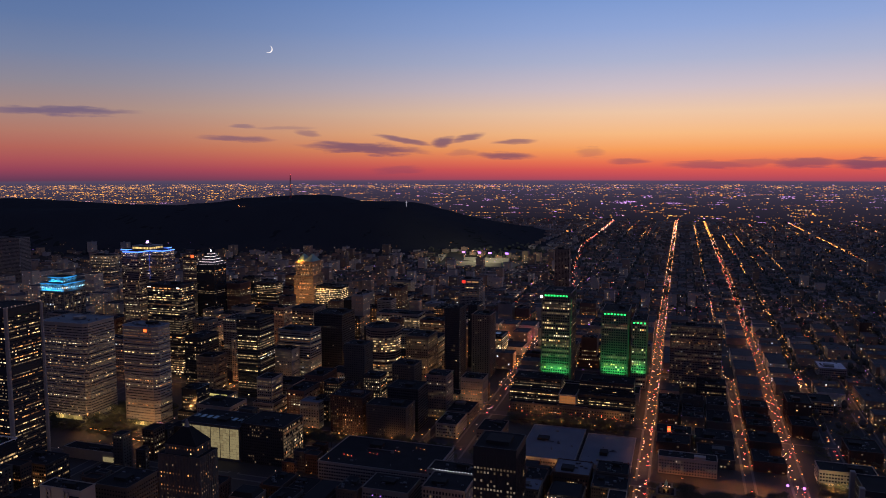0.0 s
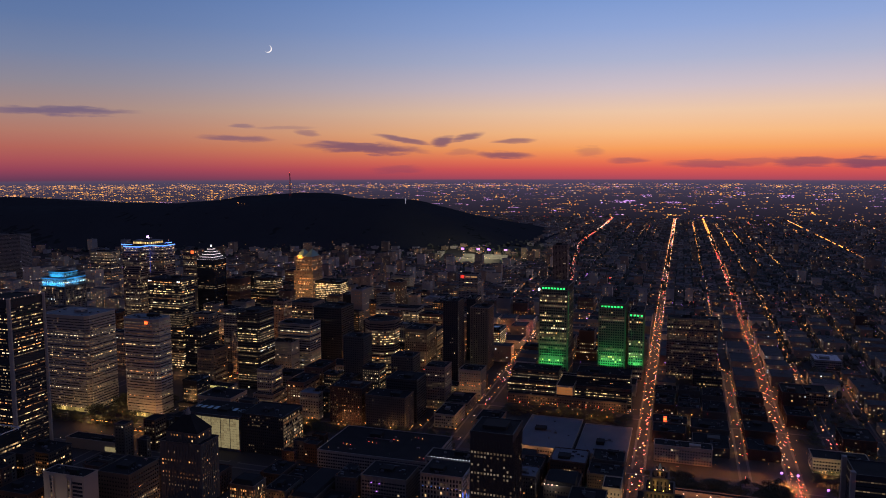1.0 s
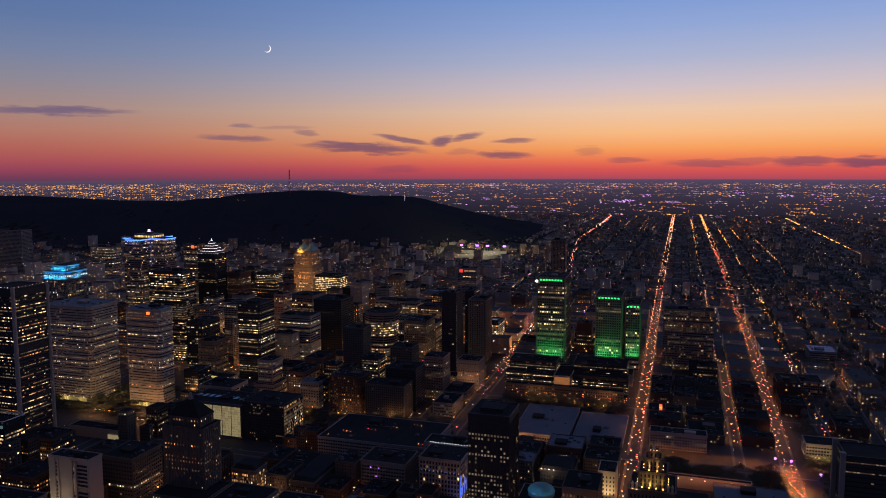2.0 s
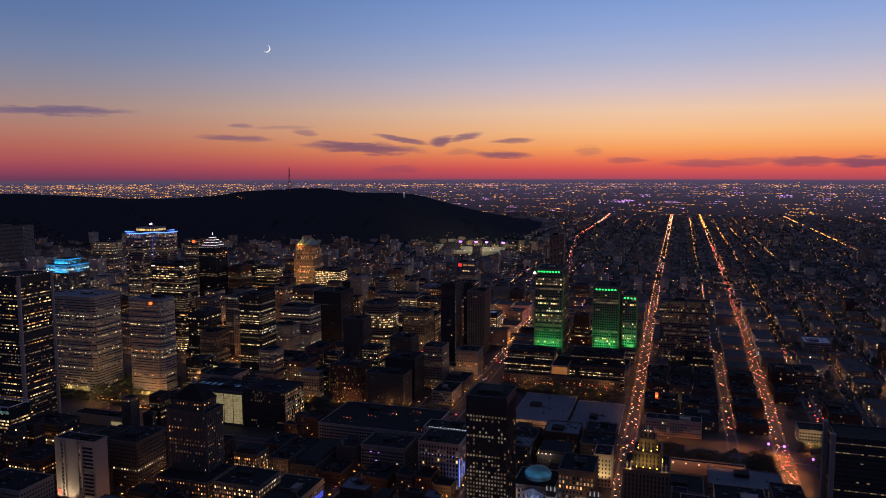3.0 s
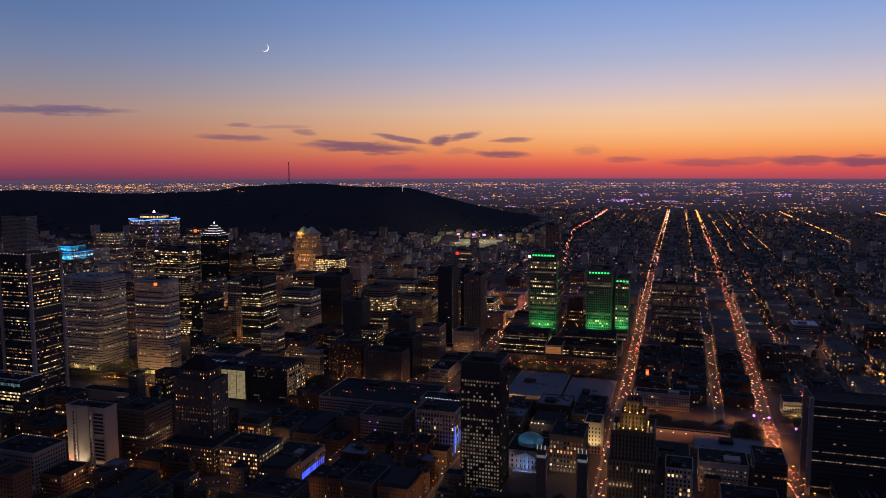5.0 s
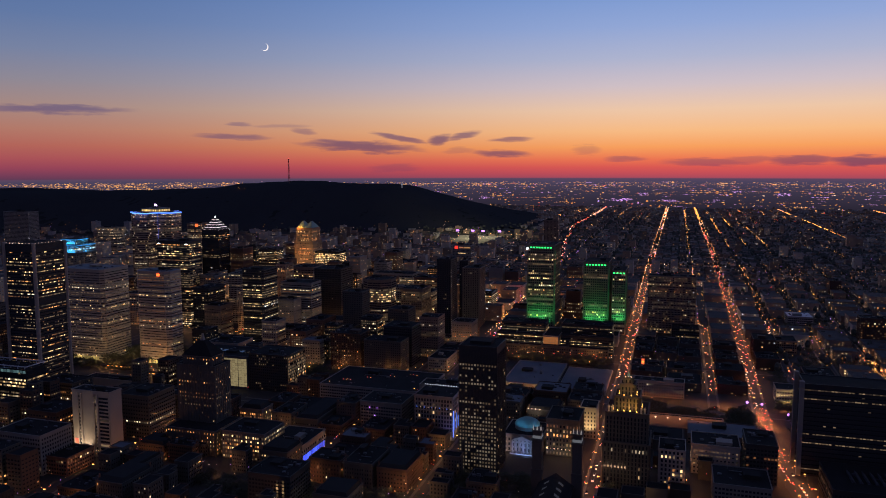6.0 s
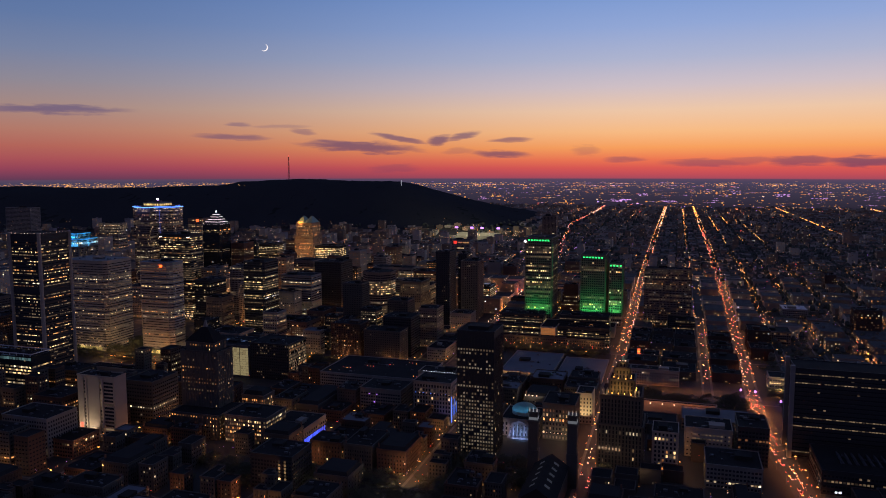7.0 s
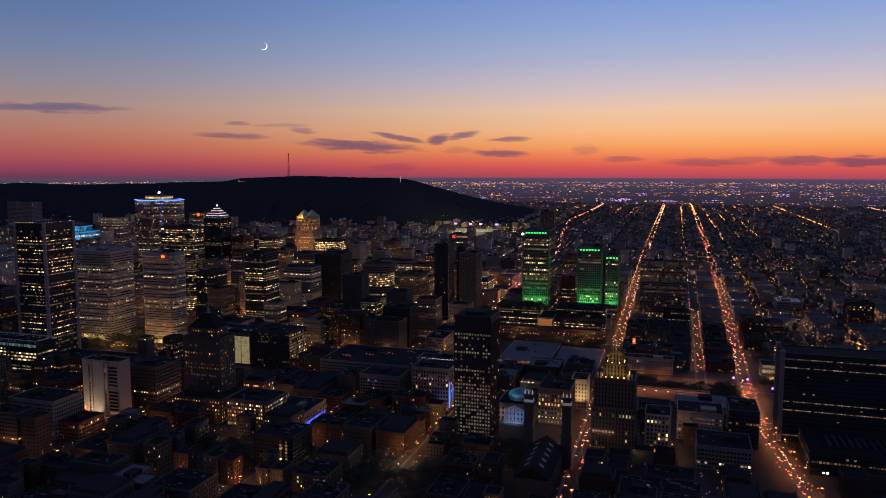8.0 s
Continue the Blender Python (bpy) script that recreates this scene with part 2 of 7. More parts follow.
M = dict(
    concrete=material("grey concrete", (0.19, 0.183, 0.18), vary=0.55),
    cream=material("cream precast", (0.31, 0.265, 0.225), vary=0.4),
    stone=material("grey limestone", (0.18, 0.165, 0.15), vary=0.6),
    # besides soot, the near town's night shade is put into these two colours
    old_stone=material("dimmed sooty limestone", (0.075, 0.067, 0.06), vary=0.7),
    old_brick=material("dimmed sooty brick", (0.065, 0.038, 0.03), vary=0.7),
    brick=material("red brick", (0.13, 0.07, 0.052), vary=0.6),
    brown=material("brown brick", (0.15, 0.115, 0.098), vary=0.6),
    rose=material("rose granite", (0.26, 0.17, 0.12)),
    black=material("black anodised metal", (0.03, 0.03, 0.034), rough=0.6, spec=0.25),
    glass=material("dark glass", (0.02, 0.024, 0.03), rough=0.12, bump=0, spec=0.6),
    copper=material("green copper roof", (0.16, 0.30, 0.26), rough=0.6),
    slate=material("dark slate", (0.03, 0.029, 0.029), rough=0.9, vary=0.6, spec=0.08),
    shop=glow("shop window", (1.0, 0.48, 0.16), 0.16, 0.8, tail=3.0),
    roof=material("tar and gravel roof", (0.022, 0.0215, 0.022), vary=0.8, scale=0.6, rough=0.95, spec=0.08),
    roof_light=material("pale membrane roof", (0.11, 0.12, 0.14), vary=0.6),
    roof_white=material("white membrane roof", (0.5, 0.5, 0.52)),
    metal=material("galvanised metal", (0.09, 0.09, 0.1), rough=0.6, metal=0.3),
    asphalt=material("asphalt", (0.05, 0.05, 0.052), scale=0.3),
    pave=material("concrete pavement", (0.11, 0.105, 0.10)),
    soil=material("urban ground", (0.045, 0.042, 0.037), scale=0.1),
    forest=material("forest floor", (0.03, 0.032, 0.03), scale=0.1, spec=0.0, rough=1.0, bump=0),
    leaf=material("leaves", (0.10, 0.105, 0.07), scale=0.5, vary=0.6, bump=0, spec=0.05, rough=0.9),
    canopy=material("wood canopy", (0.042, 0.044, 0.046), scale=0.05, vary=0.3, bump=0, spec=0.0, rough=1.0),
    # far copies of leaf, brick, stone and roof, with distance haze in their colour
    far_leaf=material("hazed leaves of the far trees", (0.085, 0.092, 0.08), scale=0.5, vary=0.6, bump=0, spec=0.03, rough=0.9),
    far_brick=material("hazed brick of the row houses", (0.24, 0.17, 0.14), vary=0.6),
    far_stone=material("hazed pale fronts of the row houses", (0.3, 0.28, 0.27), vary=0.6),
    far_roof=material("hazed gravel roofs of the row houses", (0.075, 0.072, 0.072), vary=0.8, scale=0.6, rough=0.95, spec=0.08),
    bark=material("bark", (0.08, 0.06, 0.045)),
    win_warm=glow("window lit warm", (1.0, 0.63, 0.28), 0.42, 0.75, tail=3.0),
    win_pale=glow("window lit pale", (1.0, 0.77, 0.47), 0.38, 0.75, tail=3.0),
    win_orange=glow("window lit amber", (1.0, 0.38, 0.11), 0.42, 0.75, tail=3.0),
    win_cool=glow("window lit white", (0.85, 0.9, 1.0), 0.5, 0.75, tail=3.0),
    win_dim=glow("window dimly lit", (1.0, 0.68, 0.38), 0.1, 0.6),
    win_dim_red=glow("window dimly lit amber", (1.0, 0.42, 0.16), 0.1, 0.6),
    slab_pane=glow("small office window", (1.0, 0.77, 0.54), 0.17, 0.0),
    slab_pane_dim=glow("small dim office window", (1.0, 0.68, 0.4), 0.07, 0.0),
    sodium=glow("sodium lamp", (1.0, 0.34, 0.07), 2.2, 0.5),
    white_lamp=glow("white lamp", (1.0, 0.6, 0.42), 2.0, 0.6),
    violet_lamp=glow("violet floodlight", (0.5, 0.2, 1.0), 2.2, 0.4),
    red_lamp=glow("red tail light", (1.0, 0.07, 0.06), 3.0, 0.5),
    green_lamp=glow("green light strip", (0.03, 1.0, 0.2), 1.6, 0.2),
    blue_lamp=glow("blue light strip", (0.08, 0.2, 1.0), 2.0, 0.2),
    beacon=glow("white beacon", (0.9, 0.92, 1.0), 3.0, 0.1),
    atrium=glow("amber atrium pane", (1.0, 0.36, 0.1), 0.3, 0.0),
    hall_glow=glow("bright glass hall", (1.0, 0.8, 0.4), 0.24, 0.0),
    hall_dim=glow("dim glass hall", (1.0, 0.77, 0.38), 0.19, 0.0),
    lamp_head=glow("sodium lamp head", (1.0, 0.38, 0.08), 5.0, 0.0),
    head_lamp=glow("head lamp", (1.0, 0.62, 0.42), 8.0, 0.0),
    tail_lamp=glow("tail lamp", (1.0, 0.05, 0.05), 24.0, 0.0),
    tyre=material("rubber", (0.02, 0.02, 0.02), bump=0),
    white_paint=material("white car paint", (0.6, 0.6, 0.6), rough=0.3, bump=0),
    mast_red=material("red mast paint", (0.45, 0.06, 0.04), rough=0.5),
    grass=material("lawn", (0.06, 0.11, 0.03), scale=0.6),
)
LIT = [M["win_warm"], M["win_pale"], M["win_orange"], M["win_cool"], M["glass"], M["win_dim"], M["win_dim_red"]]


# ---------------------------------------------------------------- mesh helpers
class Mesh:
    """Collects faces with material slots, then becomes one object."""

    def __init__(self):
        self.v, self.f, self.m = [], [], []

    def face(self, pts, m=0):
        n = len(self.v)
        self.v += pts
        self.f.append(tuple(range(n, n + len(pts))))
        self.m.append(m)

    def prism(self, poly, z0, z1, m=0, top=None, cap=True, shrink=1.0):
        """An upright prism on a counter-clockwise outline; shrink tapers its top."""
        n, k = len(self.v), len(poly)
        cx, cy = sum(p[0] for p in poly) / k, sum(p[1] for p in poly) / k
        self.v += [(x, y, z0) for x, y in poly] + [(cx + (x - cx) * shrink, cy + (y - cy) * shrink, z1) for x, y in poly]
        for i in range(k):
            j = (i + 1) % k
            self.f.append((n + i, n + j, n + k + j, n + k + i))
            self.m.append(m)
        if cap:
            self.f.append(tuple(range(n + k, n + 2 * k)))
            self.m.append(m if top is None else top)
            self.f.append(tuple(range(n + k - 1, n - 1, -1)))
            self.m.append(m)

    def box(self, x0, x1, y0, y1, z0, z1, m=0, top=None):
        self.prism([(x0, y0), (x1, y0), (x1, y1), (x0, y1)], z0, z1, m, top)

    def ring(self, poly, outer, inner, z0, z1, m=0):
        """A hollow band round an outline: outer metres proud, inner metres deep."""
        a, b = grow(poly, outer), grow(poly, -inner)
        n, k = len(self.v), len(poly)
        self.v += [(x, y, z0) for x, y in a] + [(x, y, z1) for x, y in a] + [(x, y, z1) for x, y in b] + [(x, y, z0) for x, y in b]
        for i in range(k):
            j = (i + 1) % k
            for r in range(4):
                s = (r + 1) % 4
                self.f.append((n + r * k + i, n + r * k + j, n + s * k + j, n + s * k + i))
                self.m.append(m)

    def gem(self, x, y, z, r, m=0):
        n = len(self.v)
        self.v += [(x + r, y, z), (x, y + r, z), (x - r, y, z), (x, y - r, z), (x, y, z + r), (x, y, z - r)]
        for i in range(4):
            self.f += [(n + i, n + (i + 1) % 4, n + 4), (n + (i + 1) % 4, n + i, n + 5)]
            self.m += [m, m]

    def ball(self, x, y, z, r, m=0):
        n, k = len(self.v), 8
        for j in range(1, 4):
            e = math.pi * j / 4
            self.v += [(x + r * math.sin(e) * math.cos(a * math.pi / 4), y + r * math.sin(e) * math.sin(a * math.pi / 4), z + r * math.cos(e)) for a in range(k)]
        self.v += [(x, y, z + r), (x, y, z - r)]
        for a in range(k):
            b = (a + 1) % k
            self.f += [(n + a, n + b, n + 3 * k), (n + k + a, n + k + b, n + b, n + a), (n + 2 * k + a, n + 2 * k + b, n + k + b, n + k + a), (n + 2 * k + b, n + 2 * k + a, n + 3 * k + 1)]
            self.m += [m] * 4

    def make(self, name, mats, parent=None, label="", kind=""):
        me = bpy.data.meshes.new(name)
        me.from_pydata(self.v, [], self.f)
        for mt in mats:
            me.materials.append(mt)
        if len(mats) > 1:
            me.polygons.foreach_set("material_index", self.m)
        me.update()
        ob = new(name, me)
        ob.parent = parent
        return tagged(ob, label, kind=kind)


def grow(poly, d):
    """An outline moved outwards by d metres."""
    out, k = [], len(poly)
    for i in range(k):
        (ax, ay), (bx, by), (cx, cy) = poly[i - 1], poly[i], poly[(i + 1) % k]
        u, w = Vector((by - ay, ax - bx)).normalized(), Vector((cy - by, bx - cx)).normalized()
        s = d / max(0.3, 1 + u.dot(w))
        out.append((bx + (u.x + w.x) * s, by + (u.y + w.y) * s))
    return out


def rect(w, d):
    return [(-w / 2, -d / 2), (w / 2, -d / 2), (w / 2, d / 2), (-w / 2, d / 2)]


def shifted(plan, dx, dy):
    return [(x + dx, y + dy) for x, y in plan]


# ---------------------------------------------------------------- terrain
RIDGE = [(-3900, 1400, 195), (-3000, 1620, 210), (-2520, 1730, 214), (-2300, 1800, 214), (-2085, 1870, 217), (-1865, 1940, 223), (-1645, 2010, 230), (-1580, 2030, 242), (-1440, 2090, 246), (-1300, 2120, 247),
         (-1160, 2165, 246), (-990, 2215, 243), (-900, 2240, 213), (-770, 2280, 170), (-612, 2325, 122), (-490, 2360, 90), (-390, 2390, 72), (-250, 2430, 62), (0, 2450, 50)]
RX, RY, RH = (np.array(c, float) for c in zip(*RIDGE))
# the farther summits behind the first ridge
BACK = [(-4600, 3500, 186), (-3730, 3120, 184), (-3000, 2900, 178), (-2500, 2760, 184), (-2200, 2720, 205), (-1992, 2690, 232), (-1860, 2860, 240), (-1793, 2880, 243), (-1725, 2960, 242), (-1640, 2960, 236), (-1500, 2880, 214), (-1300, 2820, 170), (-1000, 2800, 110), (-700, 2800, 55)]
QX, QY, QH = (np.array(c, float) for c in zip(*BACK))


def ridge_rise(x, y, xs, ys, hs, base, front, back):
    """How far a ridge lifts the land above its base."""
    d = y - np.interp(x, xs, ys)
    fall = np.where(d < 0, np.clip(1 + d / front, 0, 1), np.clip(1 - d / back, 0, 1))
    return np.maximum(np.interp(x, xs, hs) - base, 0) * fall * fall * (3 - 2 * fall)



def land_height(x, y):
    """Height of the ground above the river, for arrays."""
    x, y = np.asarray(x, float), np.asarray(y, float)
    base = np.interp(y, [-900, -300, 200, 500, 900, 1300, 1700, 5000], [8, 18, 20, 27, 40, 50, 55, 55])
    first = ridge_rise(x, y, RX, RY, RH, base, 470, 1500) * np.clip((100 - x) / 300, 0, 1)
    return base + np.maximum(first, ridge_rise(x, y, QX, QY, QH, base, 700, 1100))


def ground_z(x, y):
    return float(land_height(x, y))


gx = np.concatenate([np.arange(-4600, -2600, 200), np.arange(-2600, 600, 40), np.arange(600, 4601, 200)])
gy = np.concatenate([np.arange(-3000, -400, 200), np.arange(-400, 3400, 40), np.arange(3400, 4301, 100)])
GX, GY = np.meshgrid(gx, gy)
GZ = land_height(GX, GY)
# the mountain's surface is uneven with trees and gullies
me = bpy.data.meshes.new("ground")
nx, ny = len(gx), len(gy)
idx = np.arange(nx * ny).reshape(ny, nx)
quads = np.stack([idx[:-1, :-1], idx[:-1, 1:], idx[1:, 1:], idx[1:, :-1]], -1).reshape(-1, 4)
me.from_pydata(np.stack([GX, GY, GZ], -1).reshape(-1, 3).tolist(), [], quads.tolist())
me.materials.append(M["soil"])
me.materials.append(M["forest"])
rise = GZ - np.interp(GY, [-900, -300, 200, 500, 900, 1300, 1700, 5000], [8, 18, 20, 27, 40, 50, 55, 55])
me.polygons.foreach_set("material_index", (rise[:-1, :-1].reshape(-1) > 24).astype(int).tolist())
me.polygons.foreach_set("use_smooth", [True] * len(me.polygons))
tagged(new("ground", me), "dark city ground rising to a wooded hill", "ground", kind="structure")

# ---------------------------------------------------------------- buildings
FOOT = []      # occupied plots: x0, x1, y0, y1


def window_faces(mesh, poly, z0, z1, fh, bw, ww, wh, lit, rng, row=0.6, dark=True, proud=0.06, palette=(0.5, 0.3, 0.15, 0.05), skip=(), dim=0.55):
    """Windows in rows on every side of an outline. lit: share of lit ones; row: how far a floor is lit as a whole."""
    k = len(poly)
    floors = int((z1 - z0) / fh)
    if floors < 1:
        return
    whole = rng.random(floors) < lit * 1.15
    level = np.where(whole, lit + (0.95 - lit) * row, lit * (1 - row * 0.75))
    dimmed = rng.random(floors) < dim
    for i in range(k):
        if i in skip:
            continue
        (ax, ay), (bx, by) = poly[i], poly[(i + 1) % k]
        ln = math.hypot(bx - ax, by - ay)
        n = int(ln / bw)
        if n < 1:
            continue
        ux, uy = (bx - ax) / ln, (by - ay) / ln
        ox, oy = uy * proud, -ux * proud
        off = (ln - n * bw) / 2
        for f in range(floors):
            zb = z0 + f * fh + (fh - wh) * 0.5
            run = 0.0
            tint = rng.choice(4, p=palette)
            for b in range(n):
                if b % 3 == 0:
                    run = rng.random()
                on = 0.5 * run + 0.5 * rng.random() < level[f]
                if not on and not dark:
                    continue
                m = 4 if not on else (tint if rng.random() < 0.8 else int(rng.choice(4, p=palette)))
                if on and (dimmed[f] or rng.random() < dim * 0.55):
                    m = 6 if m == 2 else 5
                s = off + b * bw + (bw - ww) / 2
                x0, y0, x1, y1 = ax + ux * s + ox, ay + uy * s + oy, ax + ux * (s + ww) + ox, ay + uy * (s + ww) + oy
                mesh.face([(x0, y0, zb), (x1, y1, zb), (x1, y1, zb + wh), (x0, y0, zb + wh)], m)


def profile_walls(mesh, poly, steps, m=0):
    """One connected skin: the outline stepped in and out along (offset, height) pairs, closed at both ends."""
    n, k = len(mesh.v), len(poly)
    for off, z in steps:
        mesh.v += [(x, y, z) for x, y in (grow(poly, off) if off else poly)]
    for r in range(len(steps) - 1):
        for i in range(k):
            j = (i + 1) % k
            mesh.f.append((n + r * k + i, n + r * k + j, n + r * k + k + j, n + r * k + k + i))
            mesh.m.append(m)
    top = n + (len(steps) - 1) * k
    mesh.f.append(tuple(range(top, top + k)))
    mesh.f.append(tuple(range(n + k - 1, n - 1, -1)))
    mesh.m += [m, m]


def ribbed(poly, bw, pw, deep=0.3):
    """An outline with upright ribs, pw wide and deep metres proud, at every bay."""
    out, k = [], len(poly)
    for i in range(k):
        (ax, ay), (bx, by) = poly[i], poly[(i + 1) % k]
        ln = math.hypot(bx - ax, by - ay)
        n = int(ln / bw)
        out.append((ax, ay))
        if n < 2:
            continue
        ux, uy, off = (bx - ax) / ln, (by - ay) / ln, (ln - n * bw) / 2
        for b in range(1, n):
            s = off + b * bw
            for e, d in ((-pw, 0), (-pw, deep), (pw, deep), (pw, 0)):
                out.append((ax + ux * (s + e) + uy * d, ay + uy * (s + e) - ux * d))
    return out


# walls of the near blocks swap to the copies with shade in their colour
OLD = {"stone": "old_stone", "brick": "old_brick", "concrete": "old_stone", "brown": "old_brick"}


def building(name, label, x, y, tiers, rot=0, wall="concrete", roof="roof", fh=3.7, bw=3.0, ww=2.0, wh=1.8, lit=0.35, row=0.6, relief="band", dark=True,
             palette=(0.5, 0.3, 0.15, 0.05), seed=0, category="building", plant=True, group="", skip=(), base=None, dim=None, deep=0.3, old=False, shops=0.0):
    """tiers: list of (outline, bottom, top) above the base. One house: walls, roof, parapet, roof plant and windows."""
    rng = np.random.default_rng(seed + 11)
    if dim is None:
        dim = 0.3 if y < 268 else 0.55
    if seed >= 1000 and (y < 268 or x > 50):
        wall = OLD.get(wall, wall)
    z = ground_z(x, y) if base is None else base
    house = new(name)
    house.matrix_world = pose(x, y, z, 0, 0, rot)
    tagged(house, label, category, group)
    wins = Mesh()
    for outline, z0, z1 in tiers:
        walls = Mesh()
        floors = int((z1 - z0) / fh)
        low = z0 - (3 if z0 == 0 else 0)
        roofs, para = Mesh(), Mesh()
        roofs.prism(grow(outline, -0.5), z1 + 0.005, z1 + 0.15)
        para.ring(outline, 0.35 if deep < 0.5 else deep + 0.1, 0.4, z1 - 0.6, z1 + 0.9)
        roofs.make("roof", [M[roof]], house)
        para.make("parapet", [M[wall]], house)
        if relief == "band" and floors > 1:
            steps, h = [(0, low)], (fh - wh) * 0.42
            for f in range(1, floors):
                zc = z0 + 0.3 + f * fh
                steps += [(0, zc - h), (0.28, zc - h), (0.28, zc + h), (0, zc + h)]
            profile_walls(walls, outline, steps + [(0, z1)])
        elif relief == "pier":
            walls.prism(ribbed(outline, bw, (bw - ww) * 0.4, deep), low, z1 - 0.01)
        else:
            walls.prism(outline, low, z1)
        walls.make("wall", [M[wall]], house)
        window_faces(wins, outline, z0 + 0.3, z1 - 0.3, fh, bw, ww, wh, lit, rng, row, dark, palette=palette, skip=skip, dim=dim)
    if shops:
        outline = tiers[0][0]
        front = Mesh()
        k = len(outline)
        for i in range(k):
            (ax, ay), (bx, by) = outline[i], outline[(i + 1) % k]
            ln = math.hypot(bx - ax, by - ay)
            for b in range(int(ln / 5)):
                if rng.random() < shops:
                    ux, uy, s0 = (bx - ax) / ln, (by - ay) / ln, 0.8 + b * 5
                    x0, y0, x1, y1 = ax + ux * s0 + uy * 0.45, ay + uy * s0 - ux * 0.45, ax + ux * (s0 + 2.4) + uy * 0.45, ay + uy * (s0 + 2.4) - ux * 0.45
                    front.prism([(x0, y0), (x1, y1), (x1 - uy * 0.3, y1 + ux * 0.3), (x0 - uy * 0.3, y0 + ux * 0.3)], 0.7, rng.uniform(2.0, 2.8))
        if front.f:
            front.make("shopfront", [M["shop"]], house, "lit shop windows", kind="stuff")
    if old:
        outline, z0, z1 = tiers[-1]
        top = Mesh()
        if old == "mansard":
            top.prism(grow(outline, -0.6), z1 + 0.16, z1 + 3.6, shrink=0.86)
            top.make("mansard_roof", [M["slate"]], house)
        corn = Mesh()
        corn.ring(outline, 0.75, -0.36, z1 - 1.3, z1 - 0.65)
        corn.make("cornice", [M[wall]], house)
        stacks = Mesh()
        for px_, py_ in [outline[i] for i in range(0, len(outline), 2)]:
            cx, cy = px_ * 0.9, py_ * 0.9
            stacks.box(cx - 0.7, cx + 0.7, cy - 0.45, cy + 0.45, z1 + 0.1, z1 + (5.2 if old == "mansard" else 2.4))
        stacks.make("chimney", [M["brick"]], house, kind="stuff")
        plant = plant and old != "mansard"
    if plant:
        outline, z0, z1 = tiers[-1]
        xs, ys = [p[0] for p in outline], [p[1] for p in outline]
        w, d = max(xs) - min(xs), max(ys) - min(ys)
        if min(w, d) > 9:
            pw, pd = min(14, w * rng.uniform(0.14, 0.42)), min(12, d * rng.uniform(0.14, 0.42))
            cx, cy = (min(xs) + max(xs)) / 2 + rng.uniform(-0.26, 0.26) * w, (min(ys) + max(ys)) / 2 + rng.uniform(-0.26, 0.26) * d
            pent = Mesh()
            ph = rng.uniform(2.5, 4.5)
            profile_walls(pent, [(cx - pw / 2, cy - pd / 2), (cx + pw / 2, cy - pd / 2), (cx + pw / 2, cy + pd / 2), (cx - pw / 2, cy + pd / 2)], [(0, z1 + 0.1), (0, z1 + ph - 0.5), (0.2, z1 + ph - 0.5), (0.2, z1 + ph)])
            pent.make("penthouse", [M["slate" if rng.random() < 0.85 else wall]], house)
            units = Mesh()
            for _ in range(int(rng.integers(3, 11))):
                ux, uy = min(xs) + w * rng.uniform(0.12, 0.88), min(ys) + d * rng.uniform(0.12, 0.88)
                s = rng.uniform(0.5, 1.9)
                units.box(ux - s, ux + s, uy - s * 0.7, uy + s * 0.7, z1 + 0.1, z1 + 0.2 + s * 0.9)
            for _ in range(int(rng.integers(1, 4))):
                ux, uy = min(xs) + w * rng.uniform(0.1, 0.9), min(ys) + d * rng.uniform(0.1, 0.9)
                r = rng.uniform(0.25, 0.6)
                units.prism([(ux + r * math.cos(a * math.pi / 3), uy + r * math.sin(a * math.pi / 3)) for a in range(6)], z1 + 0.1, z1 + rng.uniform(1.2, 3.4))
            if rng.random() < 0.6:
                ux, uy, ln = min(xs) + w * rng.uniform(0.2, 0.5), min(ys) + d * rng.uniform(0.15, 0.85), w * rng.uniform(0.15, 0.4)
                units.box(ux, ux + ln, uy - 0.4, uy + 0.4, z1 + 0.5, z1 + 1.2)
            units.make("roof_unit", [M["metal"]], house, kind="stuff")
    if wins.f:
        wins.make("window", LIT, house, kind="stuff")
    xs, ys = [p[0] for p in tiers[0][0]], [p[1] for p in tiers[0][0]]
    r = radians(rot)
    hw = (abs(math.cos(r)) * (max(xs) - min(xs)) + abs(math.sin(r)) * (max(ys) - min(ys))) / 2
    hd = (abs(math.sin(r)) * (max(xs) - min(xs)) + abs(math.cos(r)) * (max(ys) - min(ys))) / 2
    FOOT.append((x - hw, x + hw, y - hd, y + hd))
    return house


def box_tiers(w, d, *heights):
    """Tiers that step back: (share of the plan, bottom, top)."""
    return [(rect(w * s, d * s), a, b) for s, a, b in heights]


def span(name, label, x0, x1, y0, y1, ztop, **more):
    """A plain block given by its plan and the height of its roof above the river."""
    x, y = (x0 + x1) / 2, (y0 + y1) / 2
    h = ztop - ground_z(x, y)
    cut = more.pop("chamfer", 0)
    w, d = x1 - x0, y1 - y0
    plan = rect(w, d)
    if cut:
        plan = [(-w / 2 + cut, -d / 2), (w / 2 - cut, -d / 2), (w / 2, -d / 2 + cut), (w / 2, d / 2 - cut), (w / 2 - cut, d / 2), (-w / 2 + cut, d / 2), (-w / 2, d / 2 - cut), (-w / 2, -d / 2 + cut)]
    return building(name, label, x, y, [(plan, 0, h)], **more), h


def part(name, mesh, mats, parent, label="", kind=""):
    return mesh.make(name, mats if isinstance(mats, list) else [mats], parent, label, kind)


